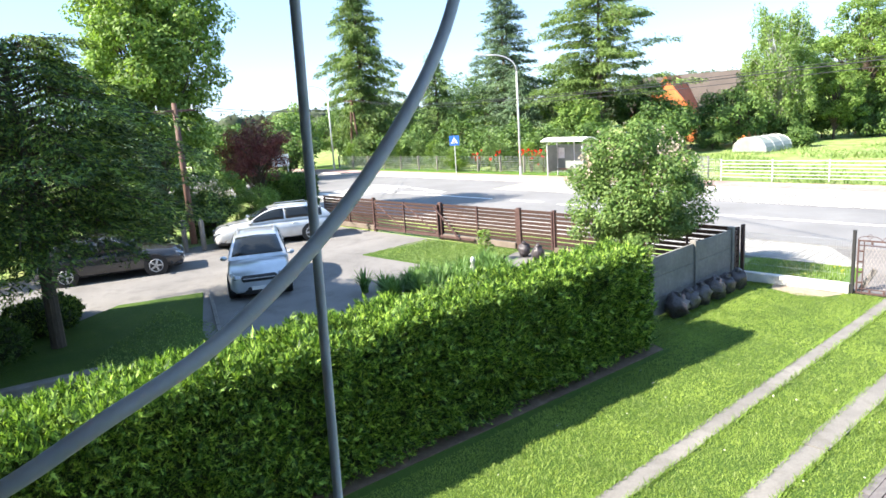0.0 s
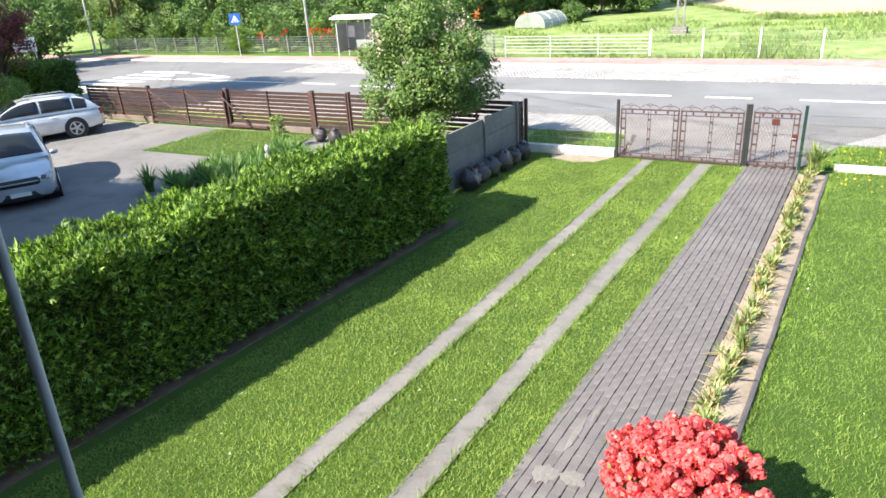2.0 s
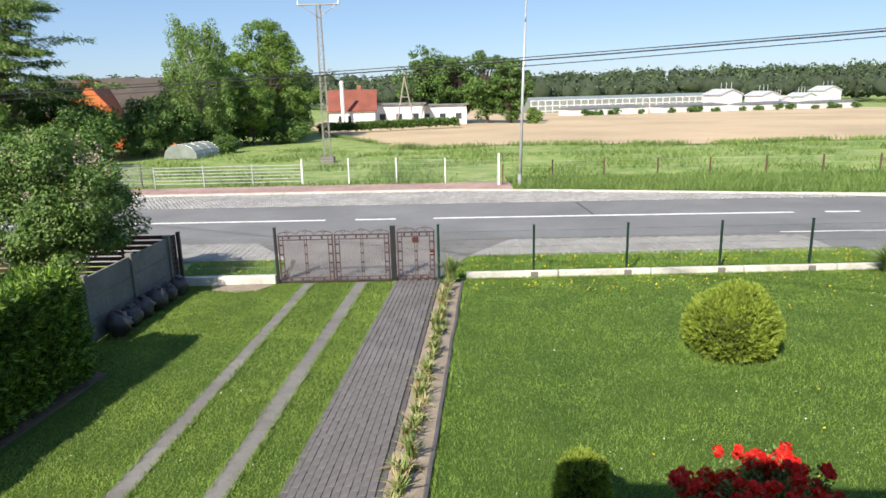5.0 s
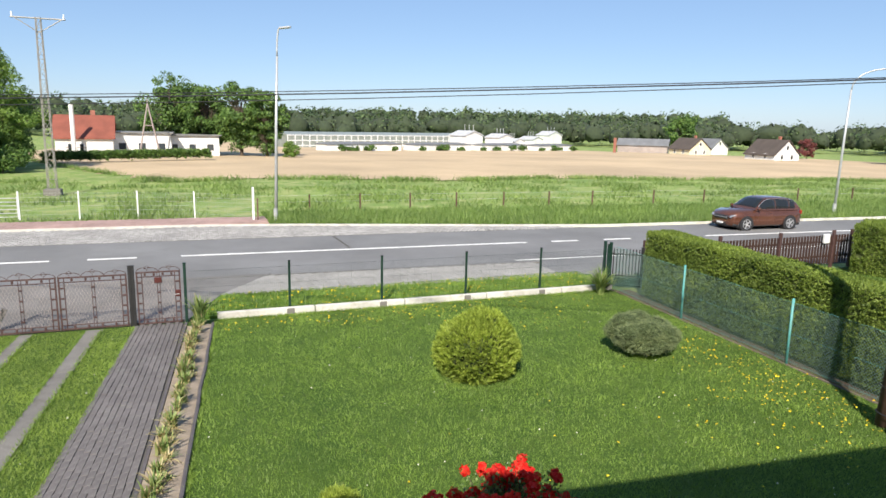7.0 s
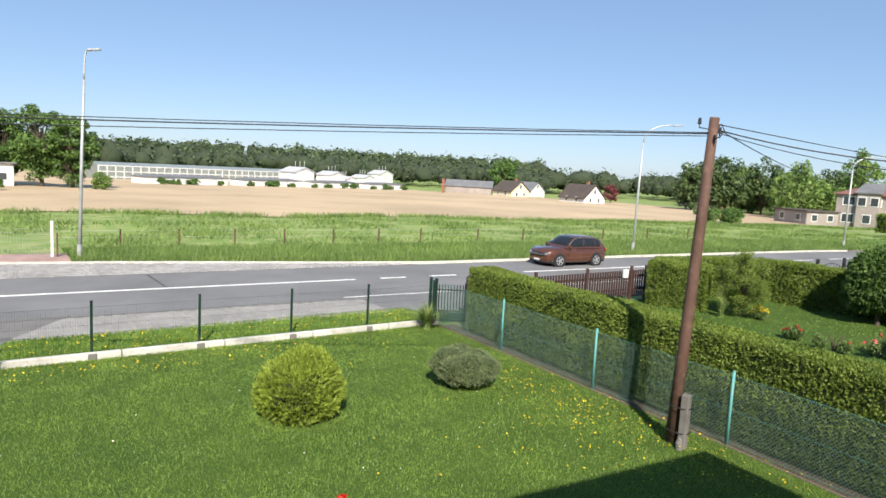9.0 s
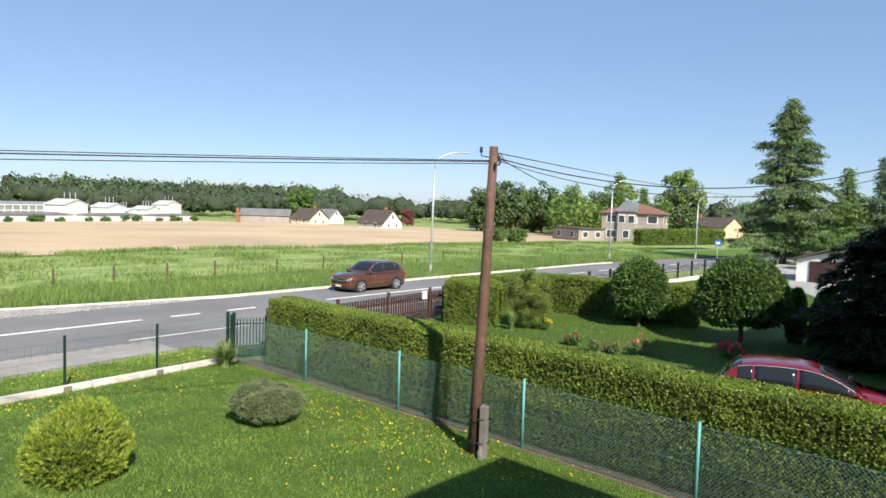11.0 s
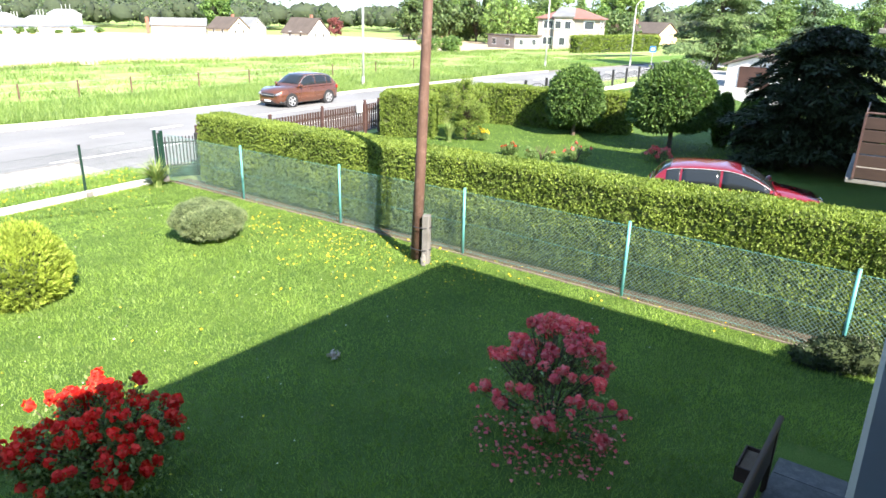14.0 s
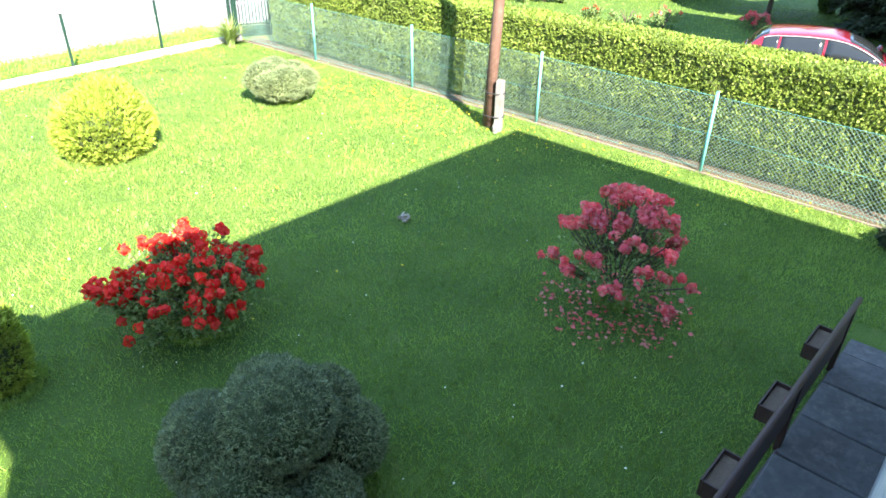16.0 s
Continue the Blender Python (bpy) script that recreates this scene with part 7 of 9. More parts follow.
# to the right
wire("overhead_wire", (PX + 0.1, PY, 5.95), (18.6, -1.15, 6.85), 0.85, 0.012, "thick black cable to the neighbouring house")
wire("overhead_wire", (PX + 0.1, PY, 5.9), (18.6, -1.4, 6.8), 0.98, 0.008, "thin black wire to the neighbouring house")
wire("overhead_wire", (PX, PY, 6.0), (64.5, 28.2, 7.0), 0.9, 0.012, "black overhead wire along the road")
wire("overhead_wire", (PX, PY, 6.05), (120, 20, 9.5), 1.2, 0.010, "black overhead wire along the road")

lp = thing("utility_pole", (-26.3, 10.3, 0), "old wooden utility pole on twin concrete stubs behind the driveway", "pole")
Shape().tube([(0.0, 0, 0.3), (0.02, 0, 3), (0.0, 0, 5.9)], [0.13, 0.12, 0.1], 12).make("shaft", "pole_wood", lp, smooth=True)
for x in (-0.28, 0.3):
    Shape().box((x * 0.7, x, 0.65), (0.16, 0.16, 1.3), 20, 0.015).make("concrete_stub", "concrete", lp)
Shape().box((0, 0.0, 5.6), (0.09, 1.7, 0.09), 8, 0.008).make("crossarm", "pole_wood", lp)
for y in (-0.7, 0.0, 0.7):
    Shape().tube([(0, y, 5.64), (0, y, 5.82)], [0.04, 0.025], 8).make("insulator", "white_paint", lp)
for y in (-0.7, 0.7):
    wire("overhead_wire", (-26.3, 10.3 + y, 5.75), (-55.5, 40.9, 6.3), 0.5, 0.012, "black overhead wire between the wooden poles")
ap = thing("utility_pole", (-55.5, 40.9, 0), "wooden twin-leg utility pole across the road", "pole")
for s in (-1, 1):
    Shape().tube([(s * 0.8, 0, 0), (0, 0, 6.9)], [0.13, 0.1], 10).make("leg", "pole_wood", ap)
Shape().box((0, 0, 6.4), (1.6, 0.1, 0.1), 30, 0.01).make("crossarm", "pole_wood", ap)


def lattice_mast(at, h, w0, w1, label):
    """A tapered four-legged lattice mast with crossarm."""
    root = thing("lattice_mast", (at[0], at[1], height(*at)), label, "mast")
    def cor(z, k):
        w = lerp(w0, w1, z / h) / 2
        return Vector(((-w, -w), (w, -w), (w, w), (-w, w))[k]).to_3d() + Vector((0, 0, z))
    for k in range(4):
        Shape().tube([cor(0, k), cor(h, k)], 0.03, 5).make("leg", "mast_steel", root)
    z, n = 0.5, 17
    br = Shape()
    for i in range(n):
        za, zb = lerp(0.4, h, i / n), lerp(0.4, h, (i + 1) / n)
        for k in range(4):
            p, q = (cor(za, k), cor(zb, (k + 1) % 4)) if i % 2 else (cor(zb, k), cor(za, (k + 1) % 4))
            br.tube([p, q], 0.014, 4)
            br.tube([cor(zb, k), cor(zb, (k + 1) % 4)], 0.012, 4)
    br.make("lattice", "mast_steel", root)
    Shape().box((0, 0, 0.15), (1.0, 0.8, 0.5), 0, 0.03).make("footing", "concrete", root)
    Shape().tube([(-1.5, 0, h - 0.05), (1.5, 0, h - 0.05)], 0.045, 5).make("crossarm", "mast_steel", root)
    for s in (-1, 1):
        Shape().tube([(0, 0, h - 0.9), (s * 1.3, 0, h - 0.05)], 0.03, 5).make("stay", "mast_steel", root)
        Shape().tube([(s * 1.4, 0, h - 0.05), (s * 1.4, 0, h + 0.28)], [0.06, 0.04], 8).make("insulator", "white_paint", root)
    return root


lattice_mast((-8.35, 48.2), 10.95, 0.5, 0.27, "slim lattice power mast in the meadow")

# ---- far side: railing, mesh fences, shelter, signs ----
rl = thing("railing", (0, 0, 0), "white-grey tubular steel railing by the pavement", "railing")
for i in range(4):
    x = lerp(-15.9, -7.75, i / 3)
    Shape().box((x, 36.1, 0.6), (0.06, 0.06, 1.2), 0, 0.008).make("post", "galv", rl)
for k in range(6):
    z = 0.22 + 0.18 * k
    Shape().box((-11.83, 36.06, z), (8.2, 0.035, 0.038), 0, 0.008).make("rail", "galv", rl)
mf = thing("mesh_fence", (0, 0, 0), "grey steel mesh fence with pale posts by the meadow", "fence")
PTS = [(-7.7, 36.1), (-5.1, 35.9), (-2.45, 35.5), (0.2, 34.9), (2.95, 33.5)]
for i, (x, y) in enumerate(PTS):
    h = 1.75 if i == 4 else 1.45
    Shape().box((x, y, h / 2), (0.11 if i == 4 else 0.07, 0.07, h), 0, 0.008).make("post", "white_paint", mf)
for a, b in zip(PTS[:-1], PTS[1:]):
    p = Shape()
    wire_panel(p, a, b, 0.1, 1.35, 0.12, 0.2, 0.0035)
    p.make("wire_panel", "galv", mf)
Shape().box((3.15, 33.45, 0.6), (0.07, 0.07, 1.2), 0, 0.01).make("old_post", "pole_wood", mf)
gf = thing("mesh_fence", (0, 0, 0), "grey mesh fence with concrete posts before the gardens", "fence")
xs = [-53.0 + 2.25 * i for i in range(17)]
for x in xs:
    Shape().box((x, 36.9, 0.65), (0.1, 0.1, 1.3), 0, 0.01).make("post", "concrete", gf)
for a, b in zip(xs[:-1], xs[1:]):
    p = Shape()
    wire_panel(p, (a, 36.9), (b, 36.9), 0.06, 1.22, 0.14, 0.16, 0.009)
    p.make("wire_panel", "galv", gf)
gf2 = thing("mesh_fence", (0, 0, 0), "dark green mesh fence beside the railing", "fence")
for x in (-24.0, -21.3, -18.6, -16.1):
    Shape().box((x, 36.6, 0.6), (0.06, 0.06, 1.2), 0, 0.008).make("post", "green_post", gf2)
for a, b in ((-24, -21.3), (-21.3, -18.6), (-18.6, -16.1)):
    p = Shape()
    wire_panel(p, (a, 36.6), (b, 36.6), 0.05, 1.15, 0.1, 0.16, 0.009)
    p.make("wire_panel", "galv", gf2)
# meadow posts along the road verge
for x in (6.3, 9.2, 12.2, 15.1, 18.2, 21.3, 24.4, 29, 33, 41, 46, 51):
    y = centre(x) + 12.2
    tagged(Shape().box((x, y, 0.45), (0.08, 0.08, 1.05), 0, 0.01).make("meadow_post", "pole_wood"), "short weathered post at the meadow edge", "post", "meadow posts")
meadow_wire = Shape()
for z in (0.55, 0.9):
    meadow_wire.tube([(x, centre(x) + 12.2, z) for x in (3.2, 6.3, 9.2, 12.2, 15.1, 18.2, 21.3, 24.4, 29, 33, 41, 46, 51)], 0.005, 4)
tagged(meadow_wire.make("meadow_fence_wire", "galv"), "thin wires between the meadow posts", "wire")

sh = thing("bus_shelter", (-25.4, 35.2, 0.1), "small bus shelter with a pale curved roof and glass walls", "shelter")
for x in (-1.35, 0, 1.35):
    Shape().box((x, 0.6, 1.1), (0.07, 0.07, 2.2), 0, 0.008).make("post", "galv", sh)
for x in (-1.35, 1.35):
    Shape().box((x, -0.5, 1.1), (0.07, 0.07, 2.2), 0, 0.008).make("post", "galv", sh)
roof = Shape()
vs, fs = [], []
for i in range(9):
    a = lerp(-0.85, 0.95, i / 8)
    z = 2.2 + 0.36 * math.cos((i / 8 - 0.45) * 2.2)
    vs += [(-1.6, a, z), (1.6, a, z), (-1.6, a, z - 0.06), (1.6, a, z - 0.06)]
for i in range(8):
    k = i * 4
    fs += [(k, k + 1, k + 5, k + 4), (k + 2, k + 6, k + 7, k + 3), (k, k + 4, k + 6, k + 2), (k + 1, k + 3, k + 7, k + 5)]
fs += [(0, 2, 3, 1), (32, 33, 35, 34)]
roof.add(vs, fs).make("roof", "white_paint", sh, smooth=False)
for x in (-0.68, 0.68):
    Shape().box((x, 0.6, 1.2), (1.26, 0.012, 1.7), 0, 0).make("glass_pane", "film", sh)
for x in (-1.35, 1.35):
    Shape().box((x, 0.05, 1.2), (0.012, 1.0, 1.7), 0, 0).make("glass_pane", "film", sh)
Shape().box((0, 0.35, 0.48), (2.2, 0.36, 0.05), 0, 0.01).make("bench", "wood_brown", sh)
Shape().box((-1.0, 0.57, 1.5), (0.5, 0.02, 0.7), 0, 0.004).make("timetable_board", "white_paint", sh)


def square_sign(at, h, face, label, sz=0.62, turn=0.0, inner="crossing"):
    root = thing("road_sign", (at[0], at[1], height(*at)), label, "sign", turn=turn)
    Shape().tube([(0, 0, 0), (0, 0, h)], 0.032, 8).make("post", "galv", root)
    bd = Shape().box((0, -0.045, h - sz / 2), (sz, 0.02, sz), 0, 0.004).make("board", "blue_sign", root)
    if inner == "crossing":
        t = sz * 0.38
        Shape().add([(-t, -0.058, h - sz / 2 - t * 0.75), (t, -0.058, h - sz / 2 - t * 0.75), (0, -0.058, h - sz / 2 + t * 0.95)], [(0, 1, 2)]).make("triangle", "white_paint", bd)
        for k in range(3):
            Shape().box((-0.1 + 0.1 * k, -0.062, h - sz / 2 - 0.12), (0.045, 0.004, 0.12), 0, 0).make("stripe", "black_trim", bd)
    else:
        Shape().box((0, -0.058, h - sz / 2), (sz * 0.6, 0.004, sz * 0.4), 0, 0).make("bus_symbol", "white_paint", bd)
    return root


square_sign((-35.1, 34.6), 3.0, "", "blue square crossing sign with a white triangle", 0.72, 40)
square_sign((-21.6, 36.3), 2.85, "", "blue bus stop sign on a thin post", 0.5, 30, "bus")
square_sign((72.5, 19.9), 2.4, "", "blue bus stop sign on a thin post by the bend", 0.6, -70, "bus")
bb = thing("billboard", (-43.0, 24.6, 0), "small white advertising board on two posts", "sign", turn=60)
for x in (-0.5, 0.5):
    Shape().box((x, 0.03, 0.95), (0.06, 0.06, 1.9), 0, 0.006).make("post", "galv", bb)
bd = Shape().box((0, 0, 2.15), (1.25, 0.04, 0.85), 0, 0.006).make("board", "white_paint", bb)
for k, w in enumerate((0.9, 0.7, 0.8)):
    Shape().box((0, -0.024, 2.35 - 0.2 * k), (w, 0.004, 0.08), 0, 0).make("print_bar", "black_trim", bd)

# ---- brown picket fence and iron fence of the right neighbour ----
pk = thing("picket_fence", (0, 0, 0), "dark brown picket fence with a gate along the road", "fence")
F0, F1 = Vector((13.9, 17.0)), Vector((23.4, 17.25))
for i in range(66):
    q = F0.lerp(F1, i / 65)
    Shape().box((q.x, q.y, 0.72), (0.095, 0.025, 1.06), 1.5, 0.006).make("picket", "wood_brown", pk)
for z in (0.45, 1.0):
    m2 = (F0 + F1) / 2
    Shape().box((m2.x, m2.y + 0.03, z), ((F1 - F0).length, 0.04, 0.07), 1.5, 0.006).make("rail", "wood_brown", pk)
for t in (0.0, 0.33, 0.62, 0.9, 1.0):
    q = F0.lerp(F1, t)
    Shape().box((q.x, q.y - 0.05, 0.72), (0.1, 0.1, 1.44), 1.5, 0.01).make("post", "iron_brown", pk)
Shape().box((21.95, 17.05, 1.15), (0.26, 0.12, 0.34), 1.5, 0.02).make("letter_box", "white_paint", pk)
irf = thing("iron_fence", (0, 0, 0), "dark wrought iron fence with arched panels along the road", "fence")
I0, I1 = Vector((36.0, 16.4)), Vector((58.0, 14.8))
for i in range(9):
    a, b = I0.lerp(I1, i / 9), I0.lerp(I1, (i + 1) / 9)
    Shape().box((a.x, a.y, 0.7), (0.14, 0.14, 1.4), 0, 0.015).make("post", "iron_dark", irf)
    p = Shape()
    for k in range(9):
        q = a.lerp(b, (k + 0.5) / 9)
        p.tube([(q.x, q.y, 0.25), (q.x, q.y, 0.85 + 0.3 * math.sin(math.pi * (k + 0.5) / 9))], 0.014, 4)
    for z in (0.3, 0.8):
        p.tube([(a.x, a.y, z), (b.x, b.y, z)], 0.02, 4)
    p.tube([(*a.lerp(b, t), 0.85 + 0.3 * math.sin(math.pi * t)) for t in steps(0, 1, 10)], 0.02, 4)
    p.make("panel", "iron_dark", irf)
Shape().box((47, 15.6, 0.12), (22.1, 0.22, 0.3), -4.2, 0.02).make("fence_plinth", "pale_concrete", kind="structure", label="pale concrete plinth of the iron fence")
gpo = thing("gate_pillar", (58.6, 14.6, 0), "pale stone gate pillar with a cap", "pillar")
Shape().box((0, 0, 0.75), (0.6, 0.6, 1.5), 0, 0.02).make("shaft", "pale_concrete", gpo)
Shape().box((0, 0, 1.54), (0.72, 0.72, 0.1), 0, 0.02).make("cap", "concrete", gpo)
strip("side_yard", [(40, 3), (75, 3), (75, 14.5), (60, 14.6), (52, 9)], 0.012, "pave_grey", 0.05, "grey paved yard in front of the garage")

# ---- cables hanging beside the loggia ----
def hanging(name, pts, r, label):
    P = [Vector(p) for p in pts]
    out = []
    for i in range(len(P) - 1):
        p0, p1, p2, p3 = P[max(i - 1, 0)], P[i], P[i + 1], P[min(i + 2, len(P) - 1)]
        for k in range(8):
            t = k / 8
            out.append(0.5 * ((2 * p1) + (p2 - p0) * t + (2 * p0 - 5 * p1 + 4 * p2 - p3) * t * t + (3 * p1 - p0 - 3 * p2 + p3) * t ** 3))
    out.append(P[-1])
    return tagged(Shape().tube(out, r, 12).make(name, "cable", smooth=True), label, "cable")


hanging("cable", [(-0.419, -0.643, 7.2), (-0.425, -0.672, 6.0), (-0.4297, -0.694, 5.0), (-0.432, -0.705, 4.5), (-0.4345, -0.716, 4.0), (-0.438, -0.74, 3.0), (-0.44, -0.8, 2.5)], 0.0036,
        "straight grey cable hanging down in front of the loggia")
hanging("cable", [(-0.403, -0.532, 7.223), (-0.400, -0.542, 5.623), (-0.393, -0.562, 5.183), (-0.380, -0.584, 5.063), (-0.364, -0.611, 5.014), (-0.342, -0.670, 4.954), (-0.338, -0.740, 4.889), (-0.340, -0.813, 4.840), (-0.347, -0.876, 4.814), (-0.361, -0.913, 4.795),
                  (-0.380, -0.937, 4.784), (-0.443, -0.992, 4.755), (-0.638, -1.027, 4.823), (-1.188, -0.897, 5.223)], 0.0042, "thick grey cable looping down to the wall")

# ---- old two-legged timber pole beyond the field ----
af = thing("timber_pole", (-5.7, 104.1, height(-5.7, 104.1)), "old two-legged timber pole beside the workshops", "pole")
for s in (-1, 1):
    Shape().tube([(s * 1.5, 0, -0.3), (0, 0, 7.6)], [0.14, 0.09], 8).make("leg", "galv_rust", af)
Shape().tube([(-0.6, 0, 4.6), (0.6, 0, 4.6)], 0.07, 6).make("crossbar", "galv_rust", af)
Shape().tube([(0, 0, 7.6), (0, 0, 8.3)], 0.08, 6).make("head", "galv_rust", af)


# ---- houses ----
def gable_house(name, at, size, eave, ridge, turn, wall, roof, label, along=True, windows=((0.25, 1.2), (0.7, 1.2)), chimney=True, over=0.35, sink=0.6, gable_windows=((0.5, 3.2),), base=None):
    """Walls, a pitched roof with overhang, framed windows. along: the ridge runs along local x."""
    z = height(at[0], at[1]) if len(at) == 2 else at[2]
    root = thing(name, (at[0], at[1], z), label, "house", turn=turn)
    lx_, ly_ = size
    if not along:
        lx_, ly_ = ly_, lx_
    hx, hy = lx_ / 2, ly_ / 2
    fix = Matrix.Identity(4) if along else pose(0, 0, 0, 0, 0, 90)
    w = Shape()
    v = [(-hx, -hy, -sink), (hx, -hy, -sink), (hx, hy, -sink), (-hx, hy, -sink), (-hx, -hy, eave), (hx, -hy, eave), (hx, hy, eave), (-hx, hy, eave), (-hx, 0, ridge - 0.1), (hx, 0, ridge - 0.1)]
    w.add([tuple(fix @ Vector(p)) for p in v], [(0, 1, 5, 4), (2, 3, 7, 6), (1, 2, 6, 9, 5), (3, 0, 4, 8, 7), (4, 5, 9, 8), (6, 7, 8, 9)])
    w.make("wall", wall, root)
    sl = (ridge - eave) / hy
    for s in (-1, 1):
        e = [(-hx - over, s * (hy + over), eave - sl * over + 0.02), (hx + over, s * (hy + over), eave - sl * over + 0.02), (hx + over, 0, ridge + 0.02), (-hx - over, 0, ridge + 0.02)]
        q = e + [(x, y, zz + 0.16) for x, y, zz in e]
        f = [(0, 1, 2, 3), (7, 6, 5, 4), (0, 4, 5, 1), (1, 5, 6, 2), (2, 6, 7, 3), (3, 7, 4, 0)]
        Shape().add([tuple(fix @ Vector(p)) for p in q], f).make("roof", roof, root)

    def win(p, axis, sgn, ww=1.1, wh=1.2):
        m = fix @ Matrix.Translation(p) @ (pose(0, 0, 0) if axis == "y" else pose(0, 0, 0, 0, 0, 90))
        fr = Shape().box((0, 0, 0), (ww, 0.1, wh), 0, 0.01, m).make("window", "white_paint", root)
        for u in (-0.25, 0.25):
            Shape().box((u * ww, 0, 0), (ww * 0.42, 0.13, wh * 0.82), 0, 0, m).make("pane", "window", fr)
        Shape().box((0, 0, -wh / 2 - 0.04), (ww + 0.15, 0.26, 0.06), 0, 0.01, m).make("sill", "concrete", fr)
    for s in (-1, 1):
        for u, zz in windows:
            win((lerp(-hx, hx, u), s * hy, zz), "y", s)
        for u, zz in gable_windows:
            win((s * hx, lerp(-hy, hy, u), zz), "x", s)
    if chimney:
        Shape().box(tuple(fix @ Vector((hx * 0.3, hy * 0.2, ridge + 0.1))), (0.6, 0.5, 1.5), 0, 0.02).make("chimney", "brick", root)
    return root


def block_house(name, at, size, h, turn, wall, roof, label, rows=((1.2, 4),), pitch=0.0, over=0.4, sink=0.6, win=(1.2, 1.2), sides=(-1, 1)):
    """A box-shaped building with a flat or low hipped roof and rows of framed windows."""
    z = height(at[0], at[1]) if len(at) == 2 else at[2]
    root = thing(name, (at[0], at[1], z), label, "building", turn=turn)
    hx, hy = size[0] / 2, size[1] / 2
    Shape().box((0, 0, (h - sink) / 2), (size[0], size[1], h + sink), 0, 0).make("wall", wall, root)
    if pitch:
        rx, ry = max(hx - hy, 0.4), max(hy - hx, 0.0)
        v = [(-hx - over, -hy - over, h), (hx + over, -hy - over, h), (hx + over, hy + over, h), (-hx - over, hy + over, h), (-rx, -ry, h + pitch), (rx, ry, h + pitch)]
        Shape().add(v + [(x, y, h - 0.14) for x, y, _ in v[:4]], [(0, 1, 5, 4), (2, 3, 4, 5), (1, 2, 5), (3, 0, 4), (6, 9, 8, 7), (0, 6, 7, 1), (1, 7, 8, 2), (2, 8, 9, 3), (3, 9, 6, 0)]).make("roof", roof, root)
    else:
        Shape().box((0, 0, h + 0.1), (size[0] + 2 * over, size[1] + 2 * over, 0.22), 0, 0.02).make("roof", roof, root)
    for zz, n in rows:
        for s in sides:
            for i in range(n):
                x = lerp(-hx, hx, (i + 0.5) / n)
                fr = Shape().box((x, s * hy, zz), (win[0], 0.12, win[1]), 0, 0.01).make("window", "white_paint", root)
                Shape().box((x, s * (hy + 0.01), zz), (win[0] * 0.82, 0.13, win[1] * 0.8), 0, 0).make("pane", "window", fr)
        n2 = max(1, round(n * size[1] / size[0]))
        for s in (-1, 1):
            for i in range(n2):
                y = lerp(-hy, hy, (i + 0.5) / n2)
                fr = Shape().box((s * hx, y, zz), (0.12, win[0], win[1]), 0, 0.01).make("window", "white_paint", root)
                Shape().box((s * (hx + 0.01), y, zz), (0.13, win[0] * 0.82, win[1] * 0.8), 0, 0).make("pane", "window", fr)
    return root


# across the road
gable_house("house", (-36.5, 76.0), (13.0, 9.0), 3.6, 7.2, 12, "orange_wall", "brown_roof", "orange house with a brown roof behind the trees", True, chimney=False)
gable_house("house_wing", (-36.3, 70.8), (6.0, 5.5), 3.0, 6.9, 12, "orange_wall", "orange_roof", "orange gabled house wing with a red roof", False, chimney=False)
tn = thing("polytunnel", (-20.8, 55.2, 0), "low polytunnel greenhouse of milky film", "greenhouse", turn=-12)
vs, fs = [], []
for j, y in enumerate((-2.5, -0.8, 0.8, 2.5)):
    for i in range(13):
        a = math.pi * i / 12
        vs.append((1.45 * math.cos(a), y * 0.7, 1.15 * math.sin(a) ** 0.8))
for j in range(3):
    for i in range(12):
        k = j * 13 + i
        fs.append((k, k + 1, k + 14, k + 13))
fs += [tuple(range(13))[::-1], tuple(range(39, 52))]
Shape().add(vs, fs).make("film_cover", "film", tn)
for y in (-2.5, -0.85, 0.85, 2.5):
    Shape().tube([(1.47 * math.cos(math.pi * i / 12), y * 0.7, 1.17 * math.sin(math.pi * i / 12) ** 0.8) for i in range(13)], 0.014, 5).make("hoop", "galv", tn)
gable_house("house", (-14.4, 109.0), (7.2, 7.5), 2.9, 5.8, 4, "white_wall", "red_roof", "white house with a red roof beyond the field", True, ((0.25, 1.5), (0.45, 1.5)))
Shape().tube([(-15.2, 103.4, -1), (-15.2, 103.4, 6.6)], 0.28, 10).make("flue", "white_wall", label="tall white chimney pipe beside the red-roofed house", category="chimney")
block_house("workshop", (-7.0, 112), (8.0, 6), 3.5, 0, "white_wall", "grey_roof", "white workshop building beyond the field", ((1.6, 3),))
block_house("workshop", (0.0, 116), (8.0, 6), 3.2, 0, "white_wall", "grey_roof", "low white workshop building beyond the field", ((1.4, 3),))
hedge("hedge", (-16.0, 88), (2.0, 98), 0.5, 0.5, 0.7, 1500, 0.4, "oak", "low dark green hedge at the field edge", 0.1, 3, 0.35, 0.2, 51, 0.12, 0.8, 0.1)
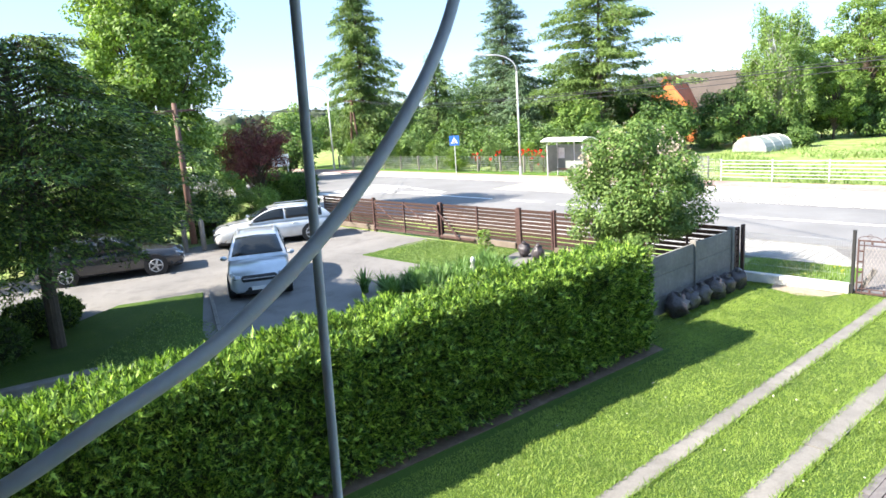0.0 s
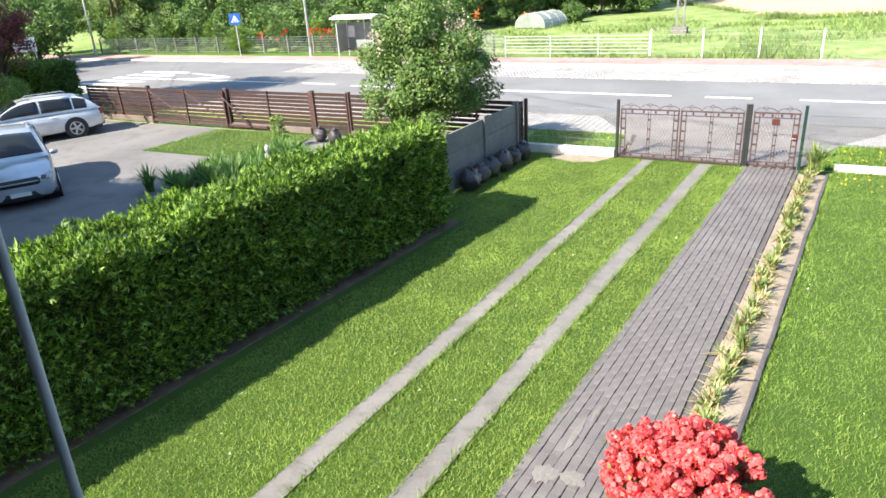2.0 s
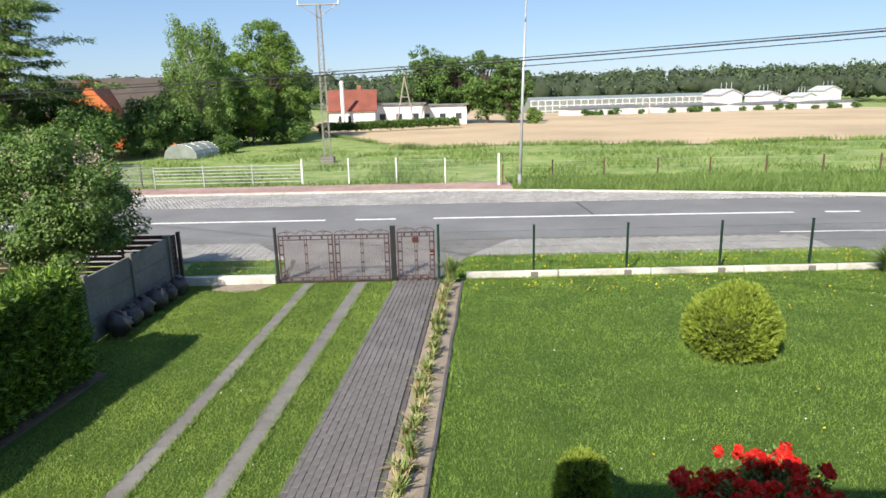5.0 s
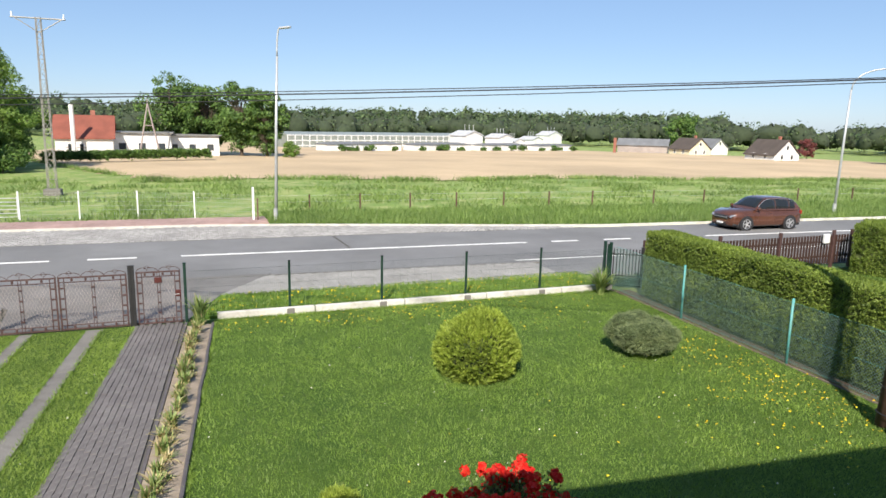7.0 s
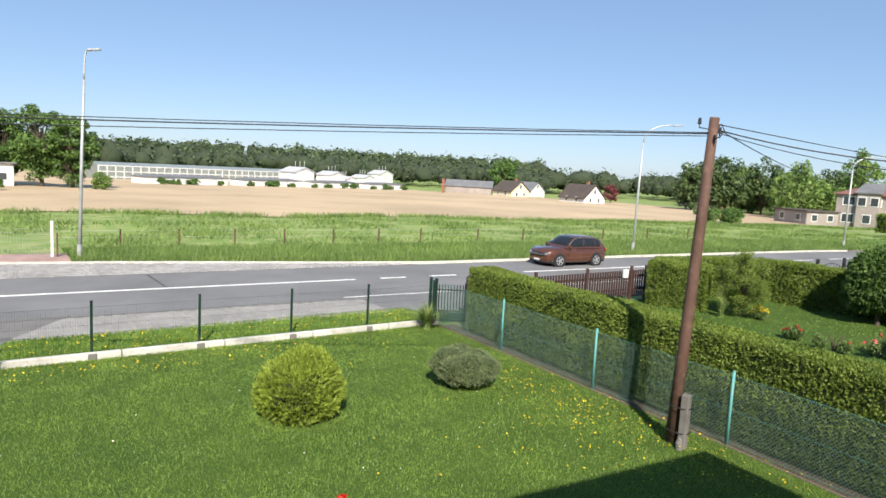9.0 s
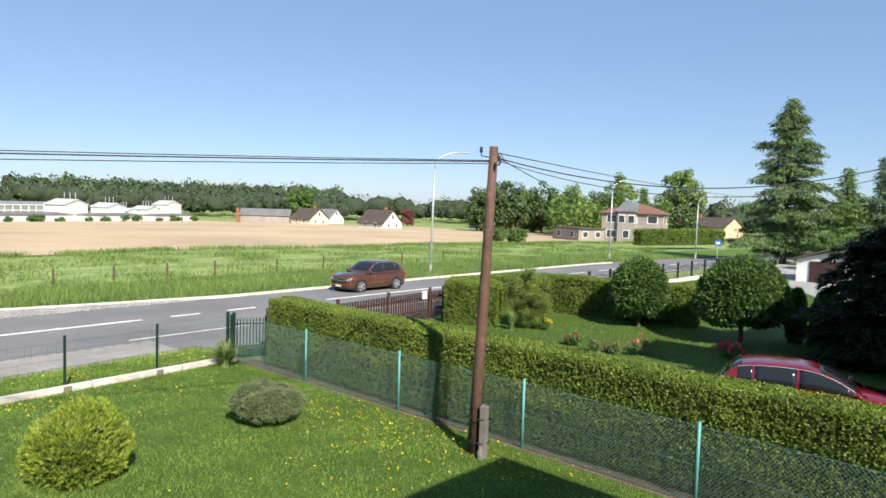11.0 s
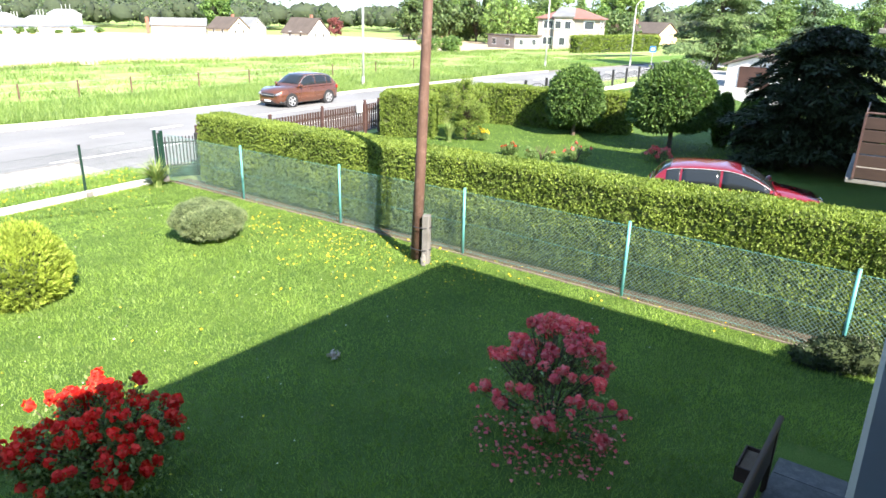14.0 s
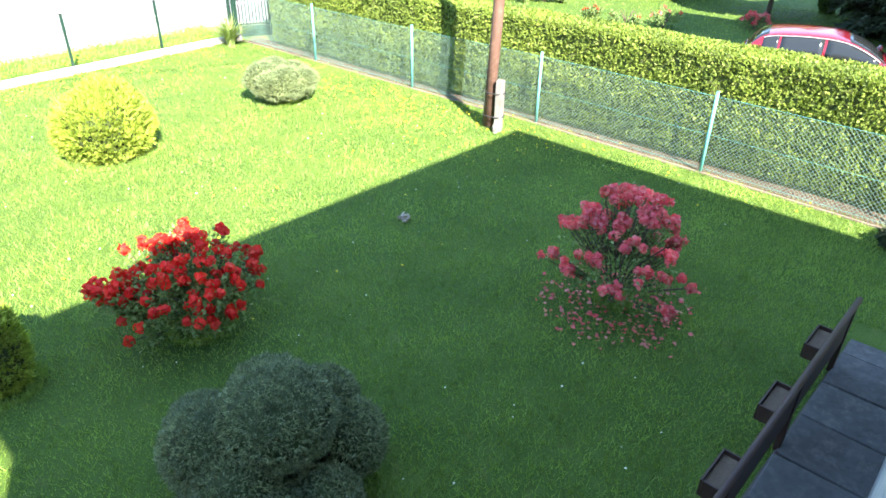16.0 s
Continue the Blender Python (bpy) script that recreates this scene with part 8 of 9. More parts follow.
# long greenhouse and works beyond the field
gh = thing("glasshouse", (48.0, 186.0, height(48, 186)), "long pale glasshouse with a white steel frame", "greenhouse", turn=13.8)
Shape().box((0, 0, 1.6), (54, 8, 3.4), 0, 0).make("glass_wall", "film", gh)
for i in range(28):
    Shape().box((lerp(-27, 27, i / 27), -4.03, 1.7), (0.22, 0.1, 3.4), 0, 0).make("mullion", "white_paint", gh)
for z in (0.7, 2.0, 3.35):
    Shape().box((0, -4.06, z), (54.2, 0.1, 0.2), 0, 0).make("rail", "white_paint", gh)
Shape().add([(-27, -4.1, 3.35), (27, -4.1, 3.35), (27, 0, 4.2), (-27, 0, 4.2), (27, 4.1, 3.35), (-27, 4.1, 3.35)], [(0, 1, 2, 3), (3, 2, 4, 5), (0, 3, 5), (1, 4, 2)]).make("glass_roof", "film", gh)
for x, y, w in ((36, 152, 20), (58, 160, 18), (78, 167, 17), (97, 173, 15)):
    block_house("works_building", (x, y), (w, 5), 1.6, 20, "white_wall", "grey_roof", "long low white works building beyond the field", (), 0.4, 0.2)
    for k in range(4):
        broadleaf("shrub", (x + (k - 1.5) * w * 0.22 + RNG.normal(0, 1), y - 4.2 + 0.36 * (k - 1.5) * w * 0.22), RNG.uniform(0.9, 1.7), RNG.uniform(0.9, 1.6), "small green shrub before the works building", "oak", 10, 90, 0.4, 0.05, 0.04, 0.4, category="shrub", group="works shrubs")
for x, y, s in ((68.9, 168, 0.82), (86, 184, 0.72), (93.5, 190, 0.5), (105, 200, 0.62), (124, 222, 0.95)):
    t = thing("works_shed", (x, y, height(x, y)), "white gabled works shed beyond the field", "shed", "works sheds", 22)
    hx, h0, h1 = 4.0 * s, 4.6 * s, 6.0 * s
    Shape().add([(-hx, -3, -1), (hx, -3, -1), (hx, 3, -1), (-hx, 3, -1), (-hx, -3, h0), (hx, -3, h0), (hx, 3, h0), (-hx, 3, h0), (0, -3, h1), (0, 3, h1)],
                [(0, 1, 5, 8, 4), (2, 3, 7, 9, 6), (1, 2, 6, 5), (3, 0, 4, 7), (4, 8, 9, 7), (8, 5, 6, 9)]).make("wall", "white_wall", t)
    for sx in (-1, 1):
        e = [(0, -3.2, h1 + 0.02), (sx * (hx + 0.3), -3.2, h0 - 0.05), (sx * (hx + 0.3), 3.2, h0 - 0.05), (0, 3.2, h1 + 0.02)]
        Shape().add(e + [(a, b, c + 0.25) for a, b, c in e], [(0, 1, 2, 3), (7, 6, 5, 4), (0, 4, 5, 1), (1, 5, 6, 2), (2, 6, 7, 3), (3, 7, 4, 0)]).make("roof", "galv_pale", t)
    for k in range(3):
        Shape().tube([(hx * (0.4 + 0.5 * k), 2.0, 0), (hx * (0.4 + 0.5 * k), 2.0, h1 + 1.8)], 0.09, 6).make("flue", "galv", t)
gable_house("barn", (124.5, 166), (14, 7), 2.2, 3.9, -42, "grey_wall", "grey_roof", "long barn with a pale grey roof", True, (), False, gable_windows=())
Shape().box((110.5, 160.0, -0.5), (0.6, 0.6, 5.4), 20, 0.03).make("brick_chimney", "brick", label="square red brick chimney beside the barn", category="chimney")
gable_house("house", (129.5, 152), (8.5, 7), 1.6, 4.4, -90, "cream_wall", "brown_roof", "cream gabled house with a dark brown roof", True, ((0.3, 0.9), (0.7, 0.9)), True, gable_windows=((0.3, 0.8), (0.7, 0.8), (0.5, 2.9)))
gable_house("house", (142, 158), (7, 6.5), 1.8, 4.4, -85, "white_wall", "grey_roof", "white gabled house with a dark roof", True, ((0.5, 0.8),), False)
gable_house("house", (125.5, 119.5), (9.0, 7), 1.3, 4.5, -92, "white_wall", "brown_roof", "white gabled house with a broad brown roof", True, ((0.3, 0.9), (0.7, 0.9)), True, gable_windows=((0.3, 0.8), (0.7, 0.8), (0.5, 2.9)))
block_house("house", (168, 113), (15, 9), 4.2, 56, "peach_wall", "grey_roof", "peach flat-roofed house behind the gardens", ((1.4, 4), (3.2, 4)), 0.0, 0.2)
grey_house = block_house("house", (127.2, 51.6), (11.4, 9), 5.6, 104, "grey_wall", "dull_red_roof", "grey two-storey house with a low red roof and a grey bay", ((1.5, 3), (4.4, 3)), 1.8, 0.5, win=(2.0, 1.6))
Shape().box((0.9, 4.75, 2.9), (3.4, 0.9, 6.0), 0, 0.02).make("bay", "grey_wall", grey_house)
Shape().add([(-1.2, 5.5, 5.95), (3.0, 5.5, 5.95), (2.4, 1.0, 7.55), (-0.6, 1.0, 7.55), (-1.2, 5.5, 5.75), (3.0, 5.5, 5.75), (2.4, 1.0, 7.3), (-0.6, 1.0, 7.3)], [(0, 1, 2, 3), (7, 6, 5, 4), (0, 4, 5, 1), (1, 5, 6, 2), (2, 6, 7, 3), (3, 7, 4, 0)]).make("bay_roof", "grey_roof", grey_house)
for x, z in ((0.0, 4.4), (1.8, 4.4), (0.9, 1.5)):
    bay_window = Shape().box((x, 5.22, z), (1.3, 0.1, 1.6), 0, 0.01).make("window", "white_paint", grey_house)
    Shape().box((x, 5.26, z), (1.05, 0.1, 1.3), 0, 0).make("pane", "window", bay_window)
block_house("garage", (117.5, 59.0), (8, 6), 2.2, 66, "grey_wall", "brown_roof", "low grey-brown garage beside the house", ((1.2, 2),), 0.0, 0.3)
gable_house("house", (208, 62), (16, 10), 3.0, 5.8, 75, "peach_wall", "brown_roof", "peach house with a brown roof by the bend", True, ((0.25, 1.4), (0.7, 1.4)), True, gable_windows=((0.3, 1.3), (0.7, 1.3)))
hedge("hedge", (93, 37), (112, 31), 0.8, 0.8, 2.2, 2600, 0.26, "privet", "long clipped green hedge before the grey house", 0.12, 3, 0.38, 0.2, 61, 0.12, 0.8, 0.1)
for x, y, r in ((88.0, 58, 2.0), (90.5, 56, 1.9), (92.5, 57, 1.7)):
    broadleaf("shrub", (x, y), 2.4, r, "rounded green shrub in the meadow", "oak", 20, 130, 0.3, 0.05, 0.05, 0.36, category="shrub")
gable_house("garage", (59.5, 7.6), (4.5, 4.0), 1.7, 2.4, 0, "white_wall", "brown_roof", "small white garage with a brown door", True, (), False, gable_windows=())
Shape().box((57.2, 7.6, 0.8), (0.08, 2.2, 1.6), 0, 0.01).make("garage_door", "wood_brown", bpy.data.objects["garage.001"]).matrix_parent_inverse = Matrix.Translation((-59.5, -7.6, -height(59.5, 7.6)))
gable_house("house", (103, -6), (12, 9), 3.5, 7, 0, "cream_wall", "brown_roof", "house with a brown roof behind the spruces", True)
gable_house("house", (45.0, -6.1), (9, 8.6), 3.2, 5.9, 0, "cream_wall", "brown_roof", "cream gabled house behind the neighbouring balconies", True, ((0.3, 1.4),), False, gable_windows=((0.78, 1.7),))

# ---- right neighbour's house with balconies ----
nb = thing("house", (19.6, -0.9, 0), "neighbouring house with brown balconies and a broad tiled roof", "house")
Shape().box((6.4, -6.5, 3.8), (8.0, 10.2, 7.9), 0, 0).make("wall", "cream_wall", nb)
for z0, z1, x0, y1 in ((4.85, 6.15, -1.2, 0.28), (1.55, 2.95, -1.25, 0.26)):
    bal = Shape().box((0.6, -2.2, z0 - 0.08), (3.7, 5.2, 0.12), 0, 0.02).make("balcony", "concrete", nb)
    n = 5
    for i in range(n):
        z = lerp(z0 + 0.12, z1 - 0.14, i / (n - 1))
        Shape().box((x0, y1 - 2.5, z), (0.03, 5.0, (z1 - z0 - 0.26) / (n - 1) - 0.03), 0, 0.005).make("board", "balcony_wood", bal)
        Shape().box((x0 + 1.2, y1, z), (2.4, 0.03, (z1 - z0 - 0.26) / (n - 1) - 0.03), 0, 0.005).make("board", "balcony_wood", bal)
    Shape().tube([(x0 + 2.4, y1, z1 + 0.08), (x0, y1, z1 + 0.08), (x0, y1 - 5.0, z1 + 0.08)], 0.025, 6).make("handrail", "iron_brown", bal)
    for dx, dy in ((0, 0), (2.3, 0), (0, -2.5), (0, -4.9)):
        Shape().box((x0 + dx, y1 + dy, (z0 + z1) / 2 + 0.02), (0.05, 0.05, z1 - z0 + 0.12), 0, 0.005).make("post", "iron_brown", bal)
eaves = [(-1.4, 0.6), (1.7, 0.6), (1.7, -1.3), (10.5, -1.3), (10.5, -11.5), (-1.4, -11.5)]
foot = [(-1.3, 0.0), (1.7, 0.0), (1.7, -1.35), (10.5, -1.35), (10.5, -11.5), (-1.3, -11.5)]
n = len(eaves)
Shape().add([(x, y, 8.05) for x, y in eaves] + [(x, y, 7.25) for x, y in foot], [tuple(range(n, 2 * n))] + [(k, (k + 1) % n, n + (k + 1) % n, n + k) for k in range(n)]).make("soffit", "soffit", nb)
Shape().slab(eaves[::-1], 8.055, 8.15).make("roof", "brown_roof", nb)
Shape().add([(-1.4, -1.3, 8.16), (-1.4, -11.5, 8.16), (10.5, -11.5, 8.16), (10.5, -1.3, 8.16), (3.2, -6.0, 9.4), (6.2, -6.0, 9.4)], [(0, 4, 1), (1, 4, 5, 2), (2, 5, 3), (3, 5, 4, 0)]).make("roof", "brown_roof", nb)
Shape().tube([(-1.47, 0.6, 8.08), (-1.47, -11.5, 8.08)], 0.07, 8).make("gutter", "iron_dark", nb)
for y in (-1.6, -3.6):
    for z in (2.3, 5.7):
        fr = Shape().box((2.4, y, z), (0.1, 1.2, 1.5), 0, 0.01).make("window", "white_paint", nb)
        Shape().box((2.38, y, z), (0.1, 1.0, 1.3), 0, 0).make("pane", "window", fr)
ds = thing("satellite_dish", (18.25, -1.1, 6.2), "pale grey satellite dish mounted on the balcony rail", "dish")
vs, fs = [], []
for i in range(6):
    r = 0.37 * i / 5
    for k in range(20):
        a = 2 * math.pi * k / 20
        vs.append((r * math.cos(a), r * math.sin(a) * 1.06, 0.32 * r * r))
for i in range(5):
    for k in range(20):
        fs.append((i * 20 + k, (i + 1) * 20 + k, (i + 1) * 20 + (k + 1) % 20, i * 20 + (k + 1) % 20))
mdish = Matrix.Translation((-0.15, 0.0, 0.35)) @ pose(0, 0, 0, 0, -72, -28)
sh_ = Shape().add([tuple(mdish @ Vector(p)) for p in vs], fs)
sh_.add([tuple(mdish @ Vector((p[0], p[1], p[2] - 0.02))) for p in vs], [f[::-1] for f in fs])
sh_.make("reflector", "galv_pale", ds, smooth=True)
Shape().tube([(0.25, -0.1, -0.05), (0.0, 0, 0.3)], 0.03, 6).make("bracket", "iron_dark", ds)
Shape().tube([tuple(mdish @ Vector((-0.48, 0, 0.05))), tuple(mdish @ Vector((-0.3, 0, 0.5)))], 0.014, 5).make("arm", "galv", ds)
Shape().box(tuple(mdish @ Vector((-0.28, 0, 0.52))), (0.09, 0.09, 0.14), 0, 0.02).make("receiver", "cream_wall", ds)

# ---- left neighbour's house, out of view, which shades the driveway ----
block_house("house", (-17.9, -5.6, 0), (9.5, 11.0), 9.4, 0, "white_wall", "brown_roof", "tall plastered house of the neighbour", ((1.6, 3), (4.6, 3)), 0.0, 0.25)


# ---- cobbles, paving blocks ----
bay = bpy.data.objects["bay_bed"]
cob = Shape()
x = -26.9
while x < 18.0:
    y = 3.56
    row = 0
    while y < bay_back(x) - 0.16:
        c = centre(x)
        w, d = RNG.uniform(0.15, 0.19), RNG.uniform(0.14, 0.18)
        z = 0.02 + RNG.normal(0, 0.004)
        xx = x + (0.09 if row % 2 else 0) + RNG.normal(0, 0.006)
        t = 0.02
        y0, y1 = c + y, c + y + d
        cob.add([(xx, y0, z), (xx + w, y0, z), (xx + w, y1, z), (xx, y1, z), (xx + t, y0 + t, z + 0.022), (xx + w - t, y0 + t, z + 0.022), (xx + w - t, y1 - t, z + 0.022), (xx + t, y1 - t, z + 0.022)],
                [(4, 5, 6, 7), (0, 1, 5, 4), (1, 2, 6, 5), (2, 3, 7, 6), (3, 0, 4, 7)])
        y += d + 0.02
        row += 1
    x += 0.2
tagged(cob.make("cobblestone", "cobble", bay), kind="stuff")


def paving(parent, mat, x0, x1, y0, y1, dx, dy, z, inside=None):
    """Rectangular blocks laid in staggered rows, with chamfered tops."""
    sh = Shape()
    x = x0
    k = 0
    while x < x1:
        y = y0 + (dy / 2 if k % 2 else 0)
        while y < y1:
            c = centre(x)
            if inside is None or inside(x, c + y):
                zz = z + RNG.normal(0, 0.0015)
                a, b, e, f = x + 0.004, x + dx - 0.004, c + y + 0.004, c + y + dy - 0.004
                t = 0.008
                sh.add([(a, e, zz - 0.01), (b, e, zz - 0.01), (b, f, zz - 0.01), (a, f, zz - 0.01), (a + t, e + t, zz), (b - t, e + t, zz), (b - t, f - t, zz), (a + t, f - t, zz)],
                       [(4, 5, 6, 7), (0, 1, 5, 4), (1, 2, 6, 5), (2, 3, 7, 6), (3, 0, 4, 7)])
            y += dy
        x += dx
        k += 1
    return tagged(sh.make("paving_block", mat, parent), kind="stuff")


near_walk = bpy.data.objects["pavement_near"]
paving(near_walk, "pave_grey", -12.0, 11.7, -6.2, -4.15, 0.2, 0.2, 0.062, lambda x, y: not (-6.4 < x < 2.6 and abs(x + 1.95) < 2.9 + (y - 19) * 0.72))
paving(bpy.data.objects["pavement_far"], "pave_red", -22.0, 3.5, 7.5, 9.4, 0.22, 0.22, 0.127)


# ---- grass ----
def blades(p, h, w, lean, mat, name, label, parent=None, kind="stuff"):
    """Single upright blades: one triangle each."""
    n = len(p)
    a = RNG.uniform(0, 2 * math.pi, n)
    b = RNG.uniform(0, 2 * math.pi, n)
    s = np.stack([np.cos(a), np.sin(a), np.zeros(n)], 1) * (w * RNG.uniform(0.7, 1.3, n))[:, None]
    hh = h * RNG.uniform(0.55, 1.25, n)
    tip = p + np.stack([np.cos(b) * lean * hh, np.sin(b) * lean * hh, hh], 1)
    v = np.stack([p - s, p + s, tip], 1).reshape(-1, 3)
    f = np.arange(3 * n).reshape(-1, 3)
    return quad_mesh(name, v, f, mat, parent, label, "grass", "", kind)


def lerp_line(y, ab):
    return ab[0] + (ab[1] - ab[0]) * (y - 6.75) / (16.3 - 6.75)


n = 560000
p = np.stack([RNG.uniform(-7.4, 12.4, n), -2.2 + 18.62 * RNG.uniform(0, 1, n) ** 1.2, np.zeros(n)], 1)
x, y = p[:, 0], p[:, 1]
ok = np.ones(n, bool)
for (nl, nr), (fl, fr) in STRIPS:
    jig = RNG.normal(0, 0.015, n)
    ok &= ~((x > lerp_line(y, (nl, fl)) + 0.015 + jig) & (x < lerp_line(y, (nr, fr)) - 0.015 + jig))
ok &= ~((x > lerp_line(y, PATH_L) - 0.01) & (x < lerp_line(y, BED_R) + 0.05) & (y > 0))
ok &= x > -7.45 + 0.104 * (y + 1.7) + 0.2 - np.clip((y - 10.8) * 9, 0, 1.6)
ok &= ~((x > 2.4) & (x < 8.7) & (y < -0.22 - 0.07 * (x - 2.4)))
ok &= ~((x > -6.1) & (x < -4.5) & (y > 15.9))
ok &= x < 12.38 - np.clip((9 - y) * 0.065, 0, 0.75)
lush = np.array([noise.noise(Vector((a * 0.35, b * 0.35, 2.0))) for a, b in p[:, :2]])
p, lush = p[ok], lush[ok]
dry = p[:, 0] < lerp_line(p[:, 1], PATH_L) + 0.05
n = dry.sum()
p_dry, lush_dry = p[dry], np.concatenate([lush[dry], lush[dry]])
p_dry = np.concatenate([p_dry, p_dry + np.stack([RNG.normal(0, 0.006, n), RNG.normal(0, 0.15, n), np.zeros(n)], 1)])
p, lush = p[~dry], lush[~dry]
tuft = np.array([noise.noise(Vector((a * 3.1, b * 3.1, 6.0))) for a, b in p[:, :2]])
blades(p, 0.054 * (1 + 0.4 * lush + 0.5 * tuft), 0.0040, 0.7, "blade", "lawn_grass", "short mown blades of the front lawn")
blades(p_dry, 0.040 * (1 + 0.4 * lush_dry), 0.0040, 0.85, "blade_dry", "drive_grass", "paler closely mown grass between the wheel strips")
# longer tufts at edges of the strips, path, plinth and shrubs
e = []
for ab in ((STRIPS[0][0][0], STRIPS[0][1][0]), (STRIPS[0][0][1], STRIPS[0][1][1]), (STRIPS[1][0][0], STRIPS[1][1][0]), (STRIPS[1][0][1], STRIPS[1][1][1]), PATH_L, (BED_R[0] + 0.06, BED_R[1] + 0.06)):
    yy = RNG.uniform(0.2, 16.3, 3200)
    e.append(np.stack([lerp_line(yy, ab) + RNG.normal(0, 0.022, 3200), yy, np.zeros(3200)], 1))
xx = RNG.uniform(0.7, 12.2, 7000)
e.append(np.stack([xx, 16.42 + RNG.normal(0, 0.03, 7000), np.zeros(7000)], 1))
for cx, cy, r in ((5.55, 11.15, 0.82), (9.62, 11.15, 0.3), (1.68, 5.95, 0.3), (3.55, 5.35, 0.3), (2.72, 2.78, 0.78), (7.2, 1.85, 0.15)):
    a = RNG.uniform(0, 2 * math.pi, 900)
    k = r + np.abs(RNG.normal(0, 0.05, 900))
    e.append(np.stack([cx + k * np.cos(a), cy + k * np.sin(a), np.zeros(900)], 1))
blades(np.concatenate(e), 0.085, 0.006, 0.6, "blade", "edge_grass", "longer grass left along the edges of the lawn")
# verges, the neighbour's patches, meadow
n = 30000
p = np.stack([RNG.uniform(-7.4, 12.6, n), RNG.uniform(16.8, 18.85, n), np.full(n, 0.045)], 1)
p = p[~((p[:, 0] > -4.7 - (p[:, 1] - 16.6) * 0.1) & (p[:, 0] < 0.1 + (p[:, 1] - 16.6) * 0.36))]
blades(p, 0.09, 0.010, 0.5, "blade", "verge_grass", "rough grass of the roadside verge")
n = 60000
xx = RNG.uniform(3.6, 75, n)
off = RNG.uniform(0, 1, n)
yy = np.array([centre(a) + bay_back(a) + 0.34 for a in xx])
yy = yy + off ** 1.3 * (11.0 - np.array([bay_back(a) for a in xx]))
zz = np.array([height(a, b) for a, b in zip(xx, yy)])
blades(np.stack([xx, yy, zz], 1), 0.40 * (0.6 + 0.6 * RNG.uniform(0, 1, n)), 0.018, 0.5, "meadow_blade", "verge_long_grass", "long uncut grass along the far side of the road")
n = 90000
xx, yy = RNG.uniform(-24, 95, n), 33 + 27 * RNG.uniform(0, 1, n) ** 1.2
m = np.array([noise.noise(Vector((a * 0.22, b * 0.35, 5.0))) for a, b in zip(xx, yy)])
ok = (m + RNG.normal(0, 0.18, n) > 0.02) & (yy > np.array([centre(a) + 9.5 for a in xx])) & (yy < 57 + 2.0 * np.clip(-xx, 0, 30))
xx, yy, m = xx[ok], yy[ok], m[ok]
zz = np.array([height(a, b) for a, b in zip(xx, yy)])
blades(np.stack([xx, yy, zz - 0.03], 1), 0.34 * (0.7 + 1.2 * m), 0.03, 0.7, "meadow_blade", "meadow_grass", "tufted grass of the meadow across the road")
n = 16000
xx = RNG.uniform(-24, 120, n)
yy = np.array([field_edge(a) + 1.5 * math.sin(a * 0.21) - 0.10 * max(0, a - 30) for a in xx]) + np.abs(RNG.normal(0, 1.1, n)) - 1.4
ok = np.array([noise.noise(Vector((a * 0.3, 7.0, 1.0))) for a in xx]) + RNG.normal(0, 0.2, n) > -0.15
xx, yy = xx[ok], yy[ok]
blades(np.stack([xx, yy, np.array([height(a, b) for a, b in zip(xx, yy)])], 1), 0.42, 0.035, 0.6, "meadow_blade", "field_edge_grass", "ragged grass along the edge of the ploughed field")
n = 16000
p = np.stack([RNG.uniform(13.9, 30, n), RNG.uniform(2, 17, n), np.zeros(n)], 1)
blades(p, 0.05, 0.012, 0.5, "blade", "neighbour_grass", "short mown blades of the neighbouring lawn")
n = 14000
p = np.concatenate([np.stack([RNG.uniform(-19.0, -14.3, n), RNG.uniform(13.4, 16.4, n), np.full(n, 0.03)], 1), np.stack([RNG.uniform(-19, -13.8, n // 2), RNG.uniform(2.0, 6.0, n // 2), np.full(n // 2, 0.03)], 1)])
p = p[(p[:, 1] > 13) | (p[:, 0] > -13.7 - (p[:, 1] - 1.2) * 1.05)]
blades(p, 0.035, 0.011, 0.7, "meadow_blade", "driveway_grass", "short grass of the small driveway lawns")


